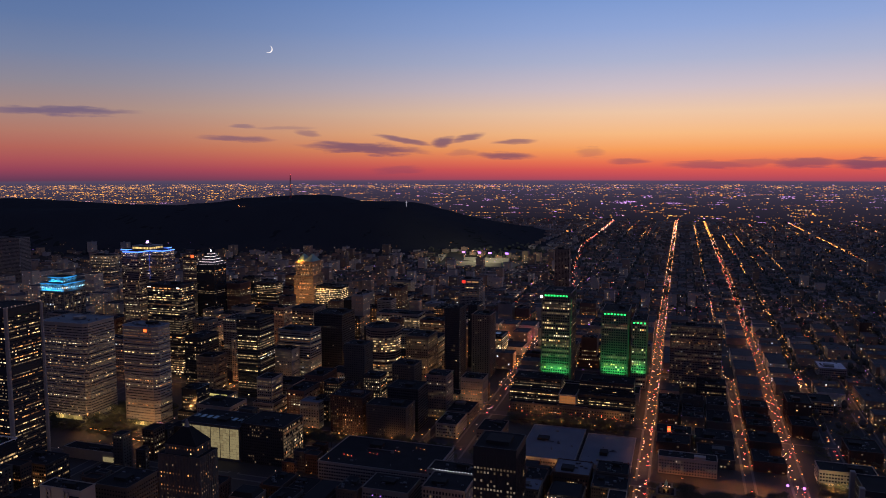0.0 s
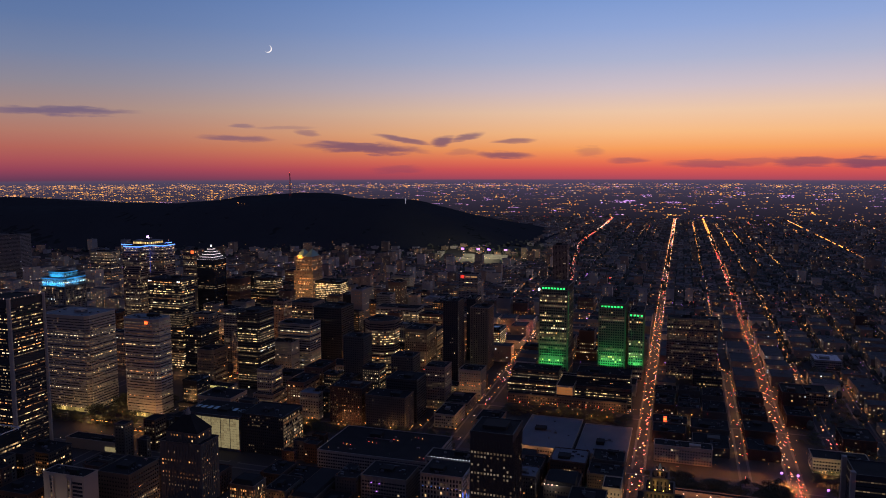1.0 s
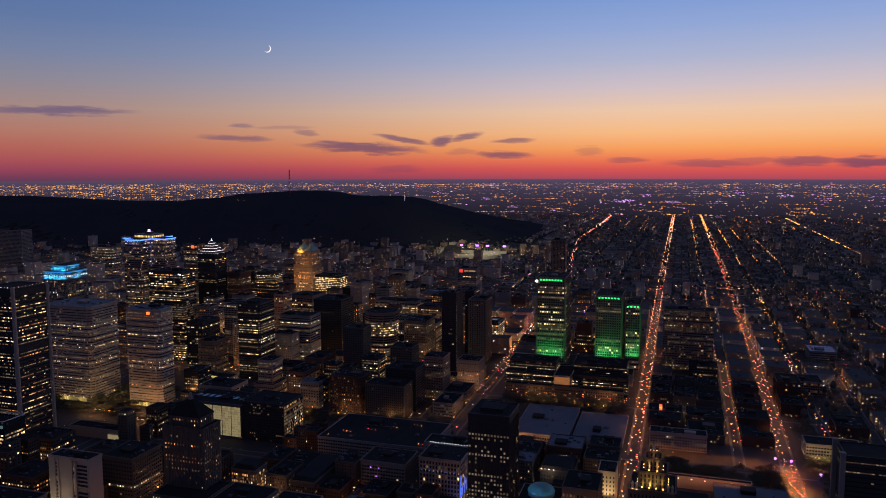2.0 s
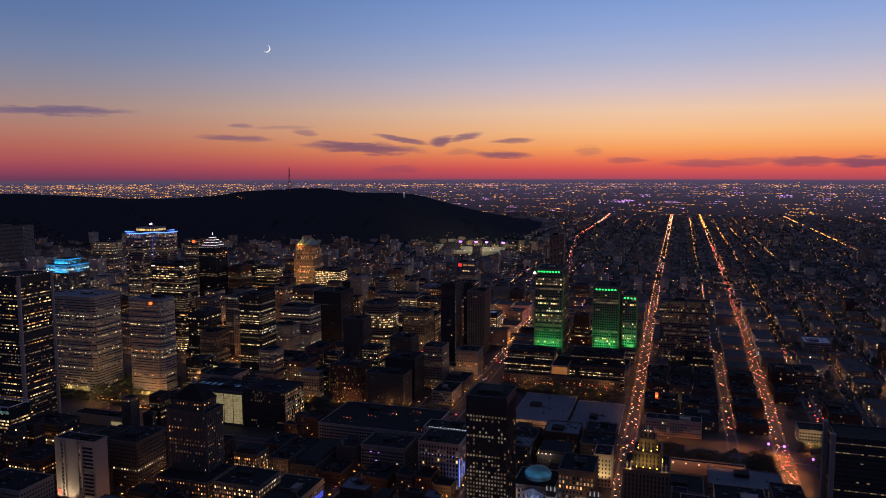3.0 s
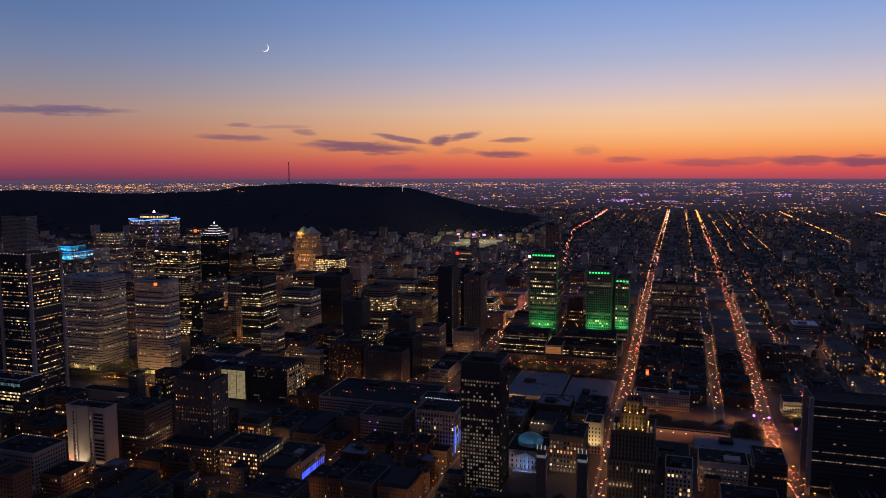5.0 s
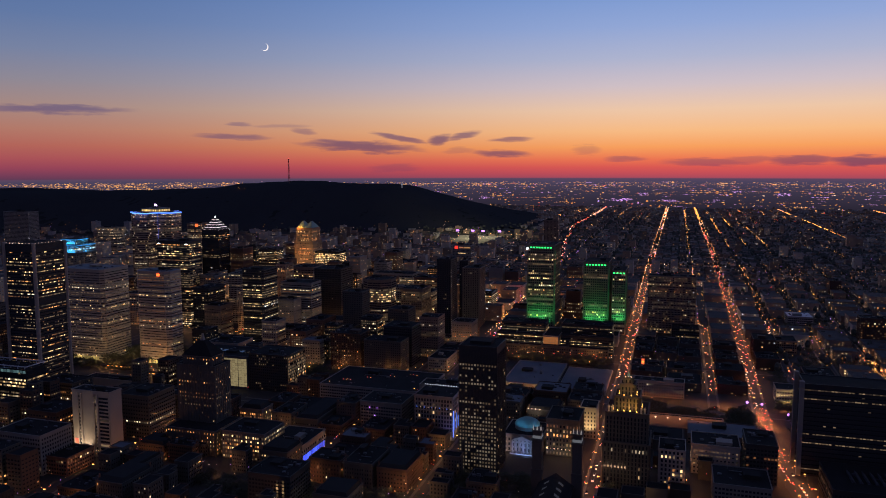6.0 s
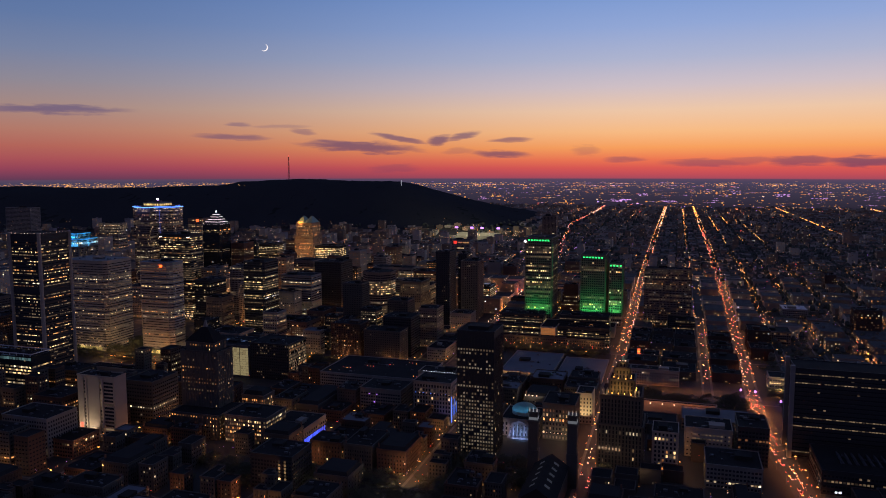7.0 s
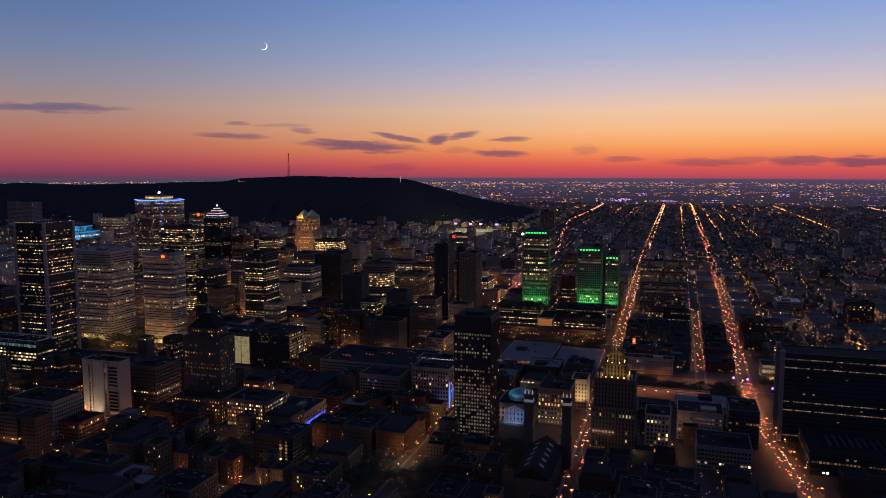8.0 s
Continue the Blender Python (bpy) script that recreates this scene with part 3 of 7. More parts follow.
def lamp(name, kind, where, power, colour, target=None, size=1.0, size_y=None, angle=90):
    data = bpy.data.lights.new(name, kind)
    data.energy, data.color = power, colour
    ob = new(name, data)
    if kind == "AREA":
        data.shape, data.size, data.size_y = "RECTANGLE", size, size_y or size
    elif kind == "SPOT":
        data.spot_size, data.spot_blend, data.shadow_soft_size = radians(angle), 0.6, size
    else:
        data.shadow_soft_size = size
    ob.matrix_world = look(where, target) if target else pose(*where)
    return ob


def street_light(where, power, colour):
    """The light of street lamps: a wide cone on the road and the lower fronts."""
    x, y, z = where
    if x < 30 or (y < 100 and x < 200):
        return lamp("street_light", "POINT", where, power * 1.25, colour, None, 0.5)
    return lamp("street_light", "SPOT", where, power * 1.5, colour, (x, y + 0.01, z - 10), 0.5, angle=160)


GREEN, BLUE, CYAN, AMBER, SODIUM = (0.05, 1.0, 0.22), (0.1, 0.22, 1.0), (0.03, 0.42, 1.0), (1.0, 0.5, 0.12), (1.0, 0.42, 0.14)

# ---- the black slab tower by the square, its windows in a strict grid
tower, h = span("slab_tower", "black steel office tower with a grid of small lit windows", -76, -40, 8, 46, 143, wall="black", relief="plain", lit=0.0, dark=False, seed=1, plant=False)
ribs = Mesh()
for i in range(14):
    ribs.box(-18 + i * 36 / 13 - 0.22, -18 + i * 36 / 13 + 0.22, -19.35, -19.01, 4, h - 6)
    ribs.box(-18 + i * 36 / 13 - 0.22, -18 + i * 36 / 13 + 0.22, 19.01, 19.35, 4, h - 6)
    for s in (-1, 1):
        y = -19 + i * 38 / 13
        ribs.box(min(s * 18.01, s * 18.35), max(s * 18.01, s * 18.35), y - 0.22, y + 0.22, 4, h - 6)
part("mullion", ribs, M["black"], tower, kind="stuff")
crown = Mesh()
profile_walls(crown, rect(20, 18), [(0, h + 0.1), (0, h + 2.6), (0.3, h + 2.6), (0.3, h + 3.2)])
part("penthouse", crown, M["slate"], tower)
pane = Mesh()
pane.box(-0.74, 0.74, -0.06, 0.06, 0, 1.8)
for name, mats in (("warm", "slab_pane"), ("dim", "slab_pane_dim")):
    pane_data = pane.make("window", [M[mats]], tower).data
    bpy.data.objects.remove(tower.children[-1])
    M["pane_" + name] = pane_data
FLOORS = int((h - 15) / 3.55)
rng = np.random.default_rng(5)
made = 0
rest = Mesh()
for f in range(FLOORS):
    share = rng.uniform(0.8, 0.96) if f < FLOORS * 0.5 else rng.choice([0.1, 0.3, 0.5, 0.95])
    warmth = rng.uniform(0.25, 0.85)
    for b in range(13):
        if rng.random() > share:
            continue
        x = -18 + (b + 0.5) * 36 / 13
        z = 2.5 + f * 3.55
        ob = new("window", M["pane_warm" if rng.random() < warmth else "pane_dim"])
        ob.parent = tower
        ob.location = (x, -19.05, z)
    for b in range(13):
        if rng.random() < 0.05:
            y = -19 + (b + 0.5) * 38 / 13
            for s in (-1, 1):
                rest.face([(s * 18.05, y - 0.9 * s, z), (s * 18.05, y + 0.9 * s, z), (s * 18.05, y + 0.9 * s, z + 2.1), (s * 18.05, y - 0.9 * s, z + 2.1)], int(rng.integers(0, 2)))
part("window", rest, LIT, tower, kind="stuff")

# ---- the stock exchange tower: black, three stacked blocks between pale corner columns
tower, h = span("exchange_tower", "black office tower with pale concrete corner columns", -676, -630, 66, 114, 215, wall="black", fh=3.9, bw=2.1, ww=1.8, wh=1.3, lit=0.5, row=0.45, dim=0.5, palette=(0.6, 0.1, 0.3, 0), seed=2, plant=False)
for sx in (-1, 1):
    for sy in (-1, 1):
        col = Mesh()
        col.prism([(sx * 23 + px * 2.6, sy * 24 + py * 2.6) for px, py in ((-1, -0.45), (-0.45, -1), (0.45, -1), (1, -0.45), (1, 0.45), (0.45, 1), (-0.45, 1), (-1, 0.45))], 0, h + 2, shrink=0.8)
        part("corner_column", col, M["cream"], tower, "pale tapering concrete corner column")
for z in (62, 122, h - 7):
    belt = Mesh()
    belt.ring(rect(46, 48), 0.6, 0.1, z, z + 6)
    part("plant_floor", belt, M["black"], tower)
tops = Mesh()
for i in range(9):
    tops.gem(-20 + i * 5, -23, h + 1.6, 0.45)
    tops.gem(22, -20 + i * 5, h + 1.6, 0.45)
part("roof_light", tops, M["white_lamp"], tower, kind="stuff")

# ---- two cream precast towers on the plaza
span("precast_tower", "cream precast office tower with ribbon windows and chamfered corners", -778, -696, 249, 309, 158, wall="cream", chamfer=5, fh=3.8, bw=1.6, ww=1.3, wh=1.3, lit=0.42, row=0.65, dim=0.72, palette=(0.6, 0.3, 0.1, 0), seed=3, roof="metal")
tower, h = span("precast_tower", "cream precast office tower with ribbon windows and a red roof sign", -646, -588, 258, 294, 158, wall="cream", chamfer=6, fh=3.8, bw=1.6, ww=1.3, wh=1.3, lit=0.42, row=0.65, dim=0.72, palette=(0.6, 0.3, 0.1, 0), seed=4, roof="metal")
for x, y in ((13, -18.4), (-24, -13.5)):
    sign = Mesh()
    sign.box(x - 2.6, x + 2.6, y - 0.5, y, h - 6, h - 2.5)
    part("sign", sign, glow("red amber sign", (1.0, 0.12, 0.02), 3.0, 0.1), tower, "glowing red sign panel")

for x, w, y in ((-737, 60, 248.6), (-620, 36, 257.6)):
    lobby = Mesh()
    for i in range(int(w / 4)):
        lobby.box(x - w / 2 + i * 4, x - w / 2 + i * 4 + 3.3, y - 0.7, y - 0.5, ground_z(x, y) + 0.8, ground_z(x, y) + 6)
    tagged(lobby.make("lobby_windows", [glow("yellow lobby", (1.0, 0.7, 0.2), 0.4, 0.5)]), "tall yellow lobby windows at a tower's foot", "window", kind="stuff")
# ---- cruciform tower with blue crown and beacon
CX, CY, ARM, HALF = -868, 592, 46, 16
z0 = ground_z(CX, CY)
h = 223 - z0
cross_plan = [(-HALF, -ARM), (HALF, -ARM), (HALF, -HALF), (ARM, -HALF), (ARM, HALF), (HALF, HALF), (HALF, ARM), (-HALF, ARM), (-HALF, HALF), (-ARM, HALF), (-ARM, -HALF), (-HALF, -HALF)]
tower = building("cruciform_tower", "grey cross-shaped office tower with a blue light band at the roof", CX, CY, [(cross_plan, 0, h)], wall="brown", fh=3.9, bw=2.0, ww=1.6, wh=1.4, lit=0.5, row=0.5, dim=0.5, palette=(0.7, 0.15, 0.15, 0), seed=5, plant=False)
strip = Mesh()
strip.ring(cross_plan, 0.9, -0.45, h - 1.6, h + 0.2)
part("light_band", strip, glow("blue roof band", (0.08, 0.22, 1.0), 2.6, 0.0, True), tower, "glowing blue light band")
line = Mesh()
line.box(HALF + 0.3, HALF + 0.8, -HALF - 0.8, -HALF - 0.3, h - 52, h - 1.5)
part("light_line", line, glow("blue corner line", (0.05, 0.12, 1.0), 0.3, 0.0, True), tower, "blue upright light line")
for fx, fy, sx, sy in ((0, -ARM - 5, 30, 2), (ARM + 5, 0, 2, 30), (HALF + 10, -HALF - 5, 26, 2)):
    lamp("blue_wash", "AREA", (CX + fx, CY + fy, z0 + h + 1), 2600, (0.08, 0.18, 1.0), (CX + fx * 0.86, CY + fy * 0.86, z0 + h - 30), sx, sy)
pent = Mesh()
profile_walls(pent, rect(40, 34), [(0, h + 0.1), (0, h + 7), (0.5, h + 7), (0.5, h + 8)])
pent_ob = part("penthouse", pent, M["concrete"], tower)
pw = Mesh()
window_faces(pw, rect(40, 34), h + 1.2, h + 7, 5, 2.6, 2.2, 3.6, 1.0, np.random.default_rng(3), 0.0, palette=(0.6, 0.4, 0, 0), dim=0.0)
bar_glow = glow("yellow roof bar window", (1.0, 0.66, 0.22), 0.75, 0.5)
part("window", pw, [bar_glow] * 7, pent_ob, kind="stuff")
house = Mesh()
profile_walls(house, rect(12, 10), [(0, h + 8.1), (0, h + 11), (0.2, h + 11), (0.2, h + 11.6)])
part("beacon_house", house, M["metal"], tower)
for i in range(5):
    lamp("blue_corner_wash", "SPOT", (CX + HALF + 7, CY - HALF - 7, z0 + h - 4 - i * 10), 1300, (0.06, 0.14, 1.0), (CX + HALF, CY - HALF, z0 + h - 7 - i * 10), 0.4, angle=100)
lantern = Mesh()
lantern.prism([(2.4 * math.cos(a * math.pi / 4), 2.4 * math.sin(a * math.pi / 4)) for a in range(8)], h + 11.7, h + 15.5, shrink=0.8)
part("beacon", lantern, glow("violet white beacon", (0.75, 0.45, 1.0), 5.0, 0.0), tower, "bright violet-white rooftop beacon")

# ---- black tower with warm ribbon windows, beside the cruciform one
tower, h = span("ribbon_tower", "black office tower with warm ribbon windows", -772, -706, 470, 506, 179, wall="black", fh=3.9, bw=3, ww=2.8, wh=1.6, lit=0.5, row=0.55, dim=0.45, seed=6, palette=(0.7, 0.2, 0.1, 0))
for x in (-29, 28):
    sign = Mesh()
    sign.box(x - 3, x + 3, -18.6, -18.2, h - 4.6, h - 3.4)
    part("sign", sign, M["beacon"], tower, "white glowing sign bar")

# ---- stone tower with turquoise floodlit crown
SX, SY = -1058, 578
z0 = ground_z(SX, SY)
h = 141 - z0
tower = building("stone_tower", "grey stone tower with a turquoise floodlit stepped crown", SX, SY, [(rect(84, 62), 0, 62), (rect(57, 54), 62, h), (rect(55, 52), h, h + 15), (rect(36, 33), h + 15, h + 25)],
                 wall="stone", relief="pier", fh=4.2, bw=3.4, ww=1.7, wh=2.4, lit=0.42, row=0.2, dim=0.6, seed=7, plant=False)
turquoise = glow("turquoise floodlight", (0.03, 0.40, 1.0), 0.6, 0.0, True)
for z, w, d in ((h + 13.2, 55.4, 52.4), (h + 24.2, 36.4, 33.4)):
    cornice = Mesh()
    cornice.ring(rect(w, d), 0.9, 0.1, z, z + 0.8)
    part("light_band", cornice, turquoise, tower, "turquoise floodlight trough")
ledge = Mesh()
ledge.ring(rect(57, 54), 2.6, 0.2, h - 1.4, h - 0.3)
part("ledge", ledge, M["stone"], tower, "stone ledge that carries the floodlights")
arcade = Mesh()
for i in range(13):
    u = -25.2 + i * 4.2
    arcade.box(u - 0.7, u + 0.7, -27.4, -27.05, h + 4.5, h + 7.2)
    arcade.box(28.6, 28.95, u * 0.94 - 0.7, u * 0.94 + 0.7, h + 4.5, h + 7.2)
part("crown_window", arcade, glow("pale turquoise window", (0.5, 0.85, 1.0), 0.8, 0.5), tower, kind="stuff")
for fx, fy, sx, sy in ((0, -1, 50, 1.2), (1, 0, 1.2, 48)):
    lamp("turquoise_flood", "AREA", (SX + fx * 33, SY + fy * 31.5, z0 + h + 0.6), 26000, CYAN, (SX + fx * 29, SY + fy * 27.5, z0 + h + 9), sx, sy)
    lamp("turquoise_flood", "AREA", (SX + fx * 22.5, SY + fy * 20.5, z0 + h + 15.6), 15000, CYAN, (SX + fx * 19, SY + fy * 17.5, z0 + h + 21), sx * 0.62, sy * 0.62)

# ---- tower with a stepped pyramid roof edged in white light
PX, PY = -855, 770
z0 = ground_z(PX, PY)
h = 175 - z0
tower = building("pyramid_tower", "dark glass tower with a pyramid roof edged in white lights", PX, PY, [(rect(42, 42), 0, h)], wall="glass", fh=3.9, bw=3, ww=2.7, wh=1.6, lit=0.28, row=0.6, seed=8, plant=False)
for i in range(5):
    w = 41 - i * 7.6
    tier = Mesh()
    tier.prism(rect(w, w), h + i * 5.2, h + i * 5.2 + 5.2, shrink=(w - 7) / w)
    part("roof_tier", tier, M["black"], tower)
    edge = Mesh()
    edge.ring(rect(w, w), 0.45, 0.1, h + i * 5.2 + 0.1, h + i * 5.2 + 0.95)
    part("light_edge", edge, glow("pink white roof line", (1.0, 0.72, 0.8), 1.5, 0.0), tower, "white light line")
spire = Mesh()
spire.prism(rect(2.2, 2.2), h + 26.2, h + 31, shrink=0.1)
part("finial", spire, M["beacon"], tower)

# ---- copper-peaked tower in amber light
KX, KY = -690, 886
z0 = ground_z(KX, KY)
h = 174 - z0
tower = building("twin_peaked_tower", "rose glass tower with two copper peaks in amber floodlight", KX, KY, [(rect(46, 46), 0, h - 30), (rect(40, 40), h - 30, h)], wall="rose", relief="pier", fh=3.9, bw=2.4, ww=1.3, wh=2.2, lit=0.72, row=0.3, dim=0.45, seed=9,
                 plant=False, palette=(0.35, 0.05, 0.6, 0))
for x in (-10, 10):
    peak = Mesh()
    peak.prism([(x - 9.5, -19), (x + 9.5, -19), (x + 9.5, 19), (x - 9.5, 19)], h + 0.2, h + 15, shrink=0.12)
    part("copper_peak", peak, M["copper"], tower, "copper pyramid roof")
for x in (-12, -5):
    flood = Mesh()
    flood.gem(x, -20.5, h + 2.6, 1.5)
    part("floodlight", flood, glow("amber floodlight", (1.0, 0.3, 0.03), 3.0, 0.0), tower)
lamp("amber_flood", "SPOT", (KX - 8, KY - 30, z0 + h + 1), 60000, (1.0, 0.35, 0.05), (KX - 8, KY, z0 + h + 9), 1.0, angle=110)
lamp("amber_flood", "AREA", (KX - 5, KY - 75, z0 + 62), 26000, (1.0, 0.46, 0.12), (KX, KY, z0 + 120), 40, 4)

# ---- the shopping complex: dark podium, three towers washed green from the podium roof
for x0, x1, y0, y1, zt, lit_share, seed in ((-148, -78, 497, 530, 66, 0.62, 10), (-52, 24, 497, 532, 68, 0.62, 11), (-150, -79, 476, 495.5, 53, 0.66, 111), (-51, 27, 476, 495.5, 54, 0.5, 112)):
    span("podium_block", "black terraced podium with ribbons of amber windows", x0, x1, y0, y1, zt, wall="black", fh=4.1, bw=2.6, ww=2.2, wh=1.3, lit=lit_share, row=0.6, dim=0.3, seed=seed, palette=(0.6, 0.3, 0.1, 0))
atrium, h = span("atrium_hall", "orange-lit glazed atrium hall between the podium blocks", -77, -53, 470, 530, 53, wall="cream", relief="plain", lit=0.0, dark=False, plant=False)
for i in range(6):
    for j in range(4):
        p = Mesh()
        p.box(-11 + i * 3.7, -7.6 + i * 3.7, -30.3, -30.04, 8 + j * 4.2, 11.7 + j * 4.2)
        part("pane", p, M["atrium"], atrium)
span("podium_block", "low dark stone block with small windows before the podium", -146, 22, 457, 469, 40, wall="old_stone", lit=0.2, fh=4, bw=3.4, ww=1.4, wh=1.8, relief="pier", seed=12, row=0.2, dim=0.7)
span("podium_block", "low concrete podium deck between the towers", -148, 30, 533.5, 570.5, 45, wall="concrete", relief="plain", lit=0.0, dark=False, seed=120)
for x0, x1, y0, y1, zt, base in ((-122, -77, 572, 638, 181, 46), (-33, 8, 600, 668, 152, 46), (13, 35, 612, 672, 138, 46)):
    tower, h = span("plaza_tower", "concrete tower with square windows washed by green floodlight", x0, x1, y0, y1, zt, wall="brown", relief="pier", fh=3.9, bw=3.5, ww=2.2, wh=2.2, lit=0.3, row=0.85, dim=0.6, seed=int(200 + x0), palette=(0.7, 0.2, 0.1, 0))
    w, d, z0 = x1 - x0, y1 - y0, ground_z((x0 + x1) / 2, (y0 + y1) / 2)
    for i in range(max(3, int(w / 5.5))):
        ln = Mesh()
        n = max(3, int(w / 5.5))
        ln.box(-w * 0.36 + i * w * 0.72 / (n - 1) - 1.3, -w * 0.36 + i * w * 0.72 / (n - 1) + 1.3, -d / 2 - 0.8, -d / 2 - 0.36, h - 5, h - 2.6)
        part("roof_lantern", ln, M["green_lamp"], tower, "green glowing roof lantern")
    edge = Mesh()
    edge.box(w / 2 + 0.4, w / 2 + 1.0, -d / 2 + 1, -d / 2 + 2.2, base - z0 + 2, h - 8)
    part("light_line", edge, glow("green corner line", (0.02, 0.9, 0.2), 0.09, 0.0), tower)
    lamp("green_flood", "AREA", ((x0 + x1) / 2, y0 - 8, base + 3), 240 * w, GREEN, ((x0 + x1) / 2, y0, base + 22), w * 0.8, 2).data.spread = radians(80)
clock = Mesh()
clock.prism([(-122 + 2.0 * math.cos(a * math.pi / 8), 571.2 + 2.0 * math.sin(a * math.pi / 8)) for a in range(16)], 0, 0.6)
disc = clock.make("wall_sign", [M["beacon"]], None)
tagged(disc, "round white glowing sign at a tower's top corner", "sign")
disc.data.transform(Matrix.Translation((-122, 571, 175)) @ pose(0, 0, 0, 90) @ Matrix.Translation((122, -571.2, 0)))

# ---- the utility company's slab across the avenue
span("utility_tower", "wide brown slab tower with scattered office lights", 70, 146, 640, 668, 128, wall="brown", relief="pier", fh=3.8, bw=2.3, ww=1.2, wh=1.4, lit=0.4, row=0.5, dim=0.55, seed=13)
span("black_block", "black apartment block with a red sign", 110, 152, 600, 632, 50, wall="black", lit=0.12, seed=14)
span("slim_tower", "dark slim apartment tower", -242, -211, 600, 640, 134, wall="brown", relief="pier", fh=3.1, bw=4, ww=1.6, wh=1.5, lit=0.2, row=0.1, seed=15)
span("slim_tower", "dark slim apartment tower with balconies", -262, -246, 650, 690, 140, wall="black", fh=3.1, bw=4, ww=1.6, wh=1.5, lit=0.14, row=0.1, seed=16)
span("office_tower", "black office tower with lit floors", -562, -522, 408, 456, 144, wall="black", fh=3.8, bw=2.6, ww=2.2, wh=1.5, lit=0.4, row=0.8, seed=17, chamfer=3)
span("office_tower", "grey office slab with lit floors", -538, -480, 492, 530, 112, wall="concrete", fh=3.9, bw=3, ww=2.7, wh=1.4, lit=0.45, row=0.85, seed=18)
span("office_tower", "dark windowless-looking office tower", -508, -456, 560, 610, 128, wall="black", fh=3.9, bw=3, ww=2, wh=1.6, lit=0.06, seed=19)
span("office_tower", "dark octagonal tower with bands of warm light", -402, -350, 522, 572, 118, wall="brown", chamfer=14, fh=3.9, bw=3, ww=2.6, wh=1.9, lit=0.45, row=0.9, seed=20, palette=(0.75, 0.1, 0.15, 0))
span("office_tower", "office block with warm lit floors", -478, -392, 760, 800, 95, wall="concrete", fh=4, bw=3.2, ww=2.7, wh=2.2, lit=0.6, row=0.6, seed=21, palette=(0.7, 0.25, 0.05, 0))
span("office_tower", "brick block with red-lit ribbon windows", -368, -322, 702, 740, 98, wall="brick", fh=4, bw=3, ww=2.6, wh=1.8, lit=0.5, row=0.6, seed=22, palette=(0.4, 0.1, 0.5, 0))
span("office_tower", "yellow-lit glass office block", -668, -608, 872, 912, 122, wall="glass", fh=3.9, bw=3, ww=2.6, wh=2.0, lit=0.9, row=0.3, dim=0.15, seed=23, palette=(0.8, 0.2, 0, 0))
hosp, h = span("hospital_tower", "grey tower with a red roof sign", -380, -336, 1000, 1030, 132, wall="concrete", lit=0.12, seed=24, fh=3.6, bw=3, ww=1.8, wh=1.6)
for x0_, x1_, tint in ((-17, -9, (1.0, 0.05, 0.03)), (-6, 4, (1.0, 0.4, 0.2)), (6, 20, (1.0, 0.5, 0.2))):
    bar_m = Mesh()
    bar_m.box(x0_, x1_, -15.9, -15.4, h - 9 if x0_ < -10 else h - 7, h - 2 if x0_ < -10 else h - 4)
    part("sign", bar_m, glow("hospital sign", tint, 0.9 if x0_ < -10 else 0.35, 0.0), hosp, "glowing red and amber sign panel")
span("apartment_tower", "dark apartment tower with a lit penthouse", -220, -184, 1300, 1330, 172, wall="brown", lit=0.2, seed=25, fh=3, bw=3.6, ww=1.8, wh=1.5, row=0.2)
span("office_tower", "brown office tower with lit rows", -600, -552, 640, 690, 118, wall="brown", lit=0.4, row=0.7, seed=26, palette=(0.7, 0.1, 0.2, 0))
span("office_tower", "grey office tower with lit rows", -660, -618, 520, 560, 118, wall="concrete", lit=0.25, row=0.7, seed=27)
span("office_tower", "dark office tower with a white roof light", -664, -634, 420, 468, 107, wall="black", lit=0.3, row=0.4, seed=28)
span("office_tower", "stone office block with yellow lit floors", -520, -470, 250, 290, 62, wall="stone", lit=0.5, row=0.4, seed=29)

slim, h = span("slim_tower", "black slim tower with a column of white stair lights", -263, -239, 520, 556, 158, wall="black", fh=3.3, bw=3.2, ww=1.3, wh=1.4, lit=0.1, row=0.1, dim=0.6, seed=150)
stair_col = Mesh()
for f in range(34):
    if f % 5 != 3:
        stair_col.box(12.06, 12.35, -17.4, -16.5, 6 + f * 3.3, 7.4 + f * 3.3)
part("window", stair_col, glow("pale stair light", (0.85, 0.8, 0.75), 0.24, 0.5), slim, "column of white stair lights", kind="stuff")
span("office_tower", "grey office block with dense rows of khaki light", -583, -536, 1108, 1140, 105, wall="concrete", fh=3.7, bw=2.6, ww=2.2, wh=1.5, lit=0.75, row=0.3, dim=0.75, seed=151)
span("office_tower", "pale grey office slab with faint windows", -504, -475, 828, 858, 107, wall="concrete", fh=3.7, bw=2.8, ww=2.0, wh=1.5, lit=0.3, row=0.4, dim=0.9, seed=152)
span("dark_block", "dark stone block with few lights", -312, -278, 423, 455, 90, wall="old_stone", fh=3.5, bw=3, ww=1.2, wh=1.5, lit=0.08, row=0.1, seed=153)
span("dark_block", "plain grey concrete slab tower", -392, -359, 431, 462, 112, wall="old_stone", fh=3.4, bw=3, ww=1.2, wh=1.4, lit=0.06, row=0.1, seed=154)
glow_front, h = span("stone_block", "stone block washed by amber street light", -592, -572, 571, 600, 131, wall="rose", relief="pier", fh=3.8, bw=3.0, ww=1.4, wh=2.0, lit=0.5, row=0.2, dim=0.4, seed=155, palette=(0.4, 0.1, 0.5, 0))
lamp("amber_wash", "SPOT", (-566, 552, 60), 16000, (1.0, 0.42, 0.12), (-582, 571, 100), 1.0, angle=90)
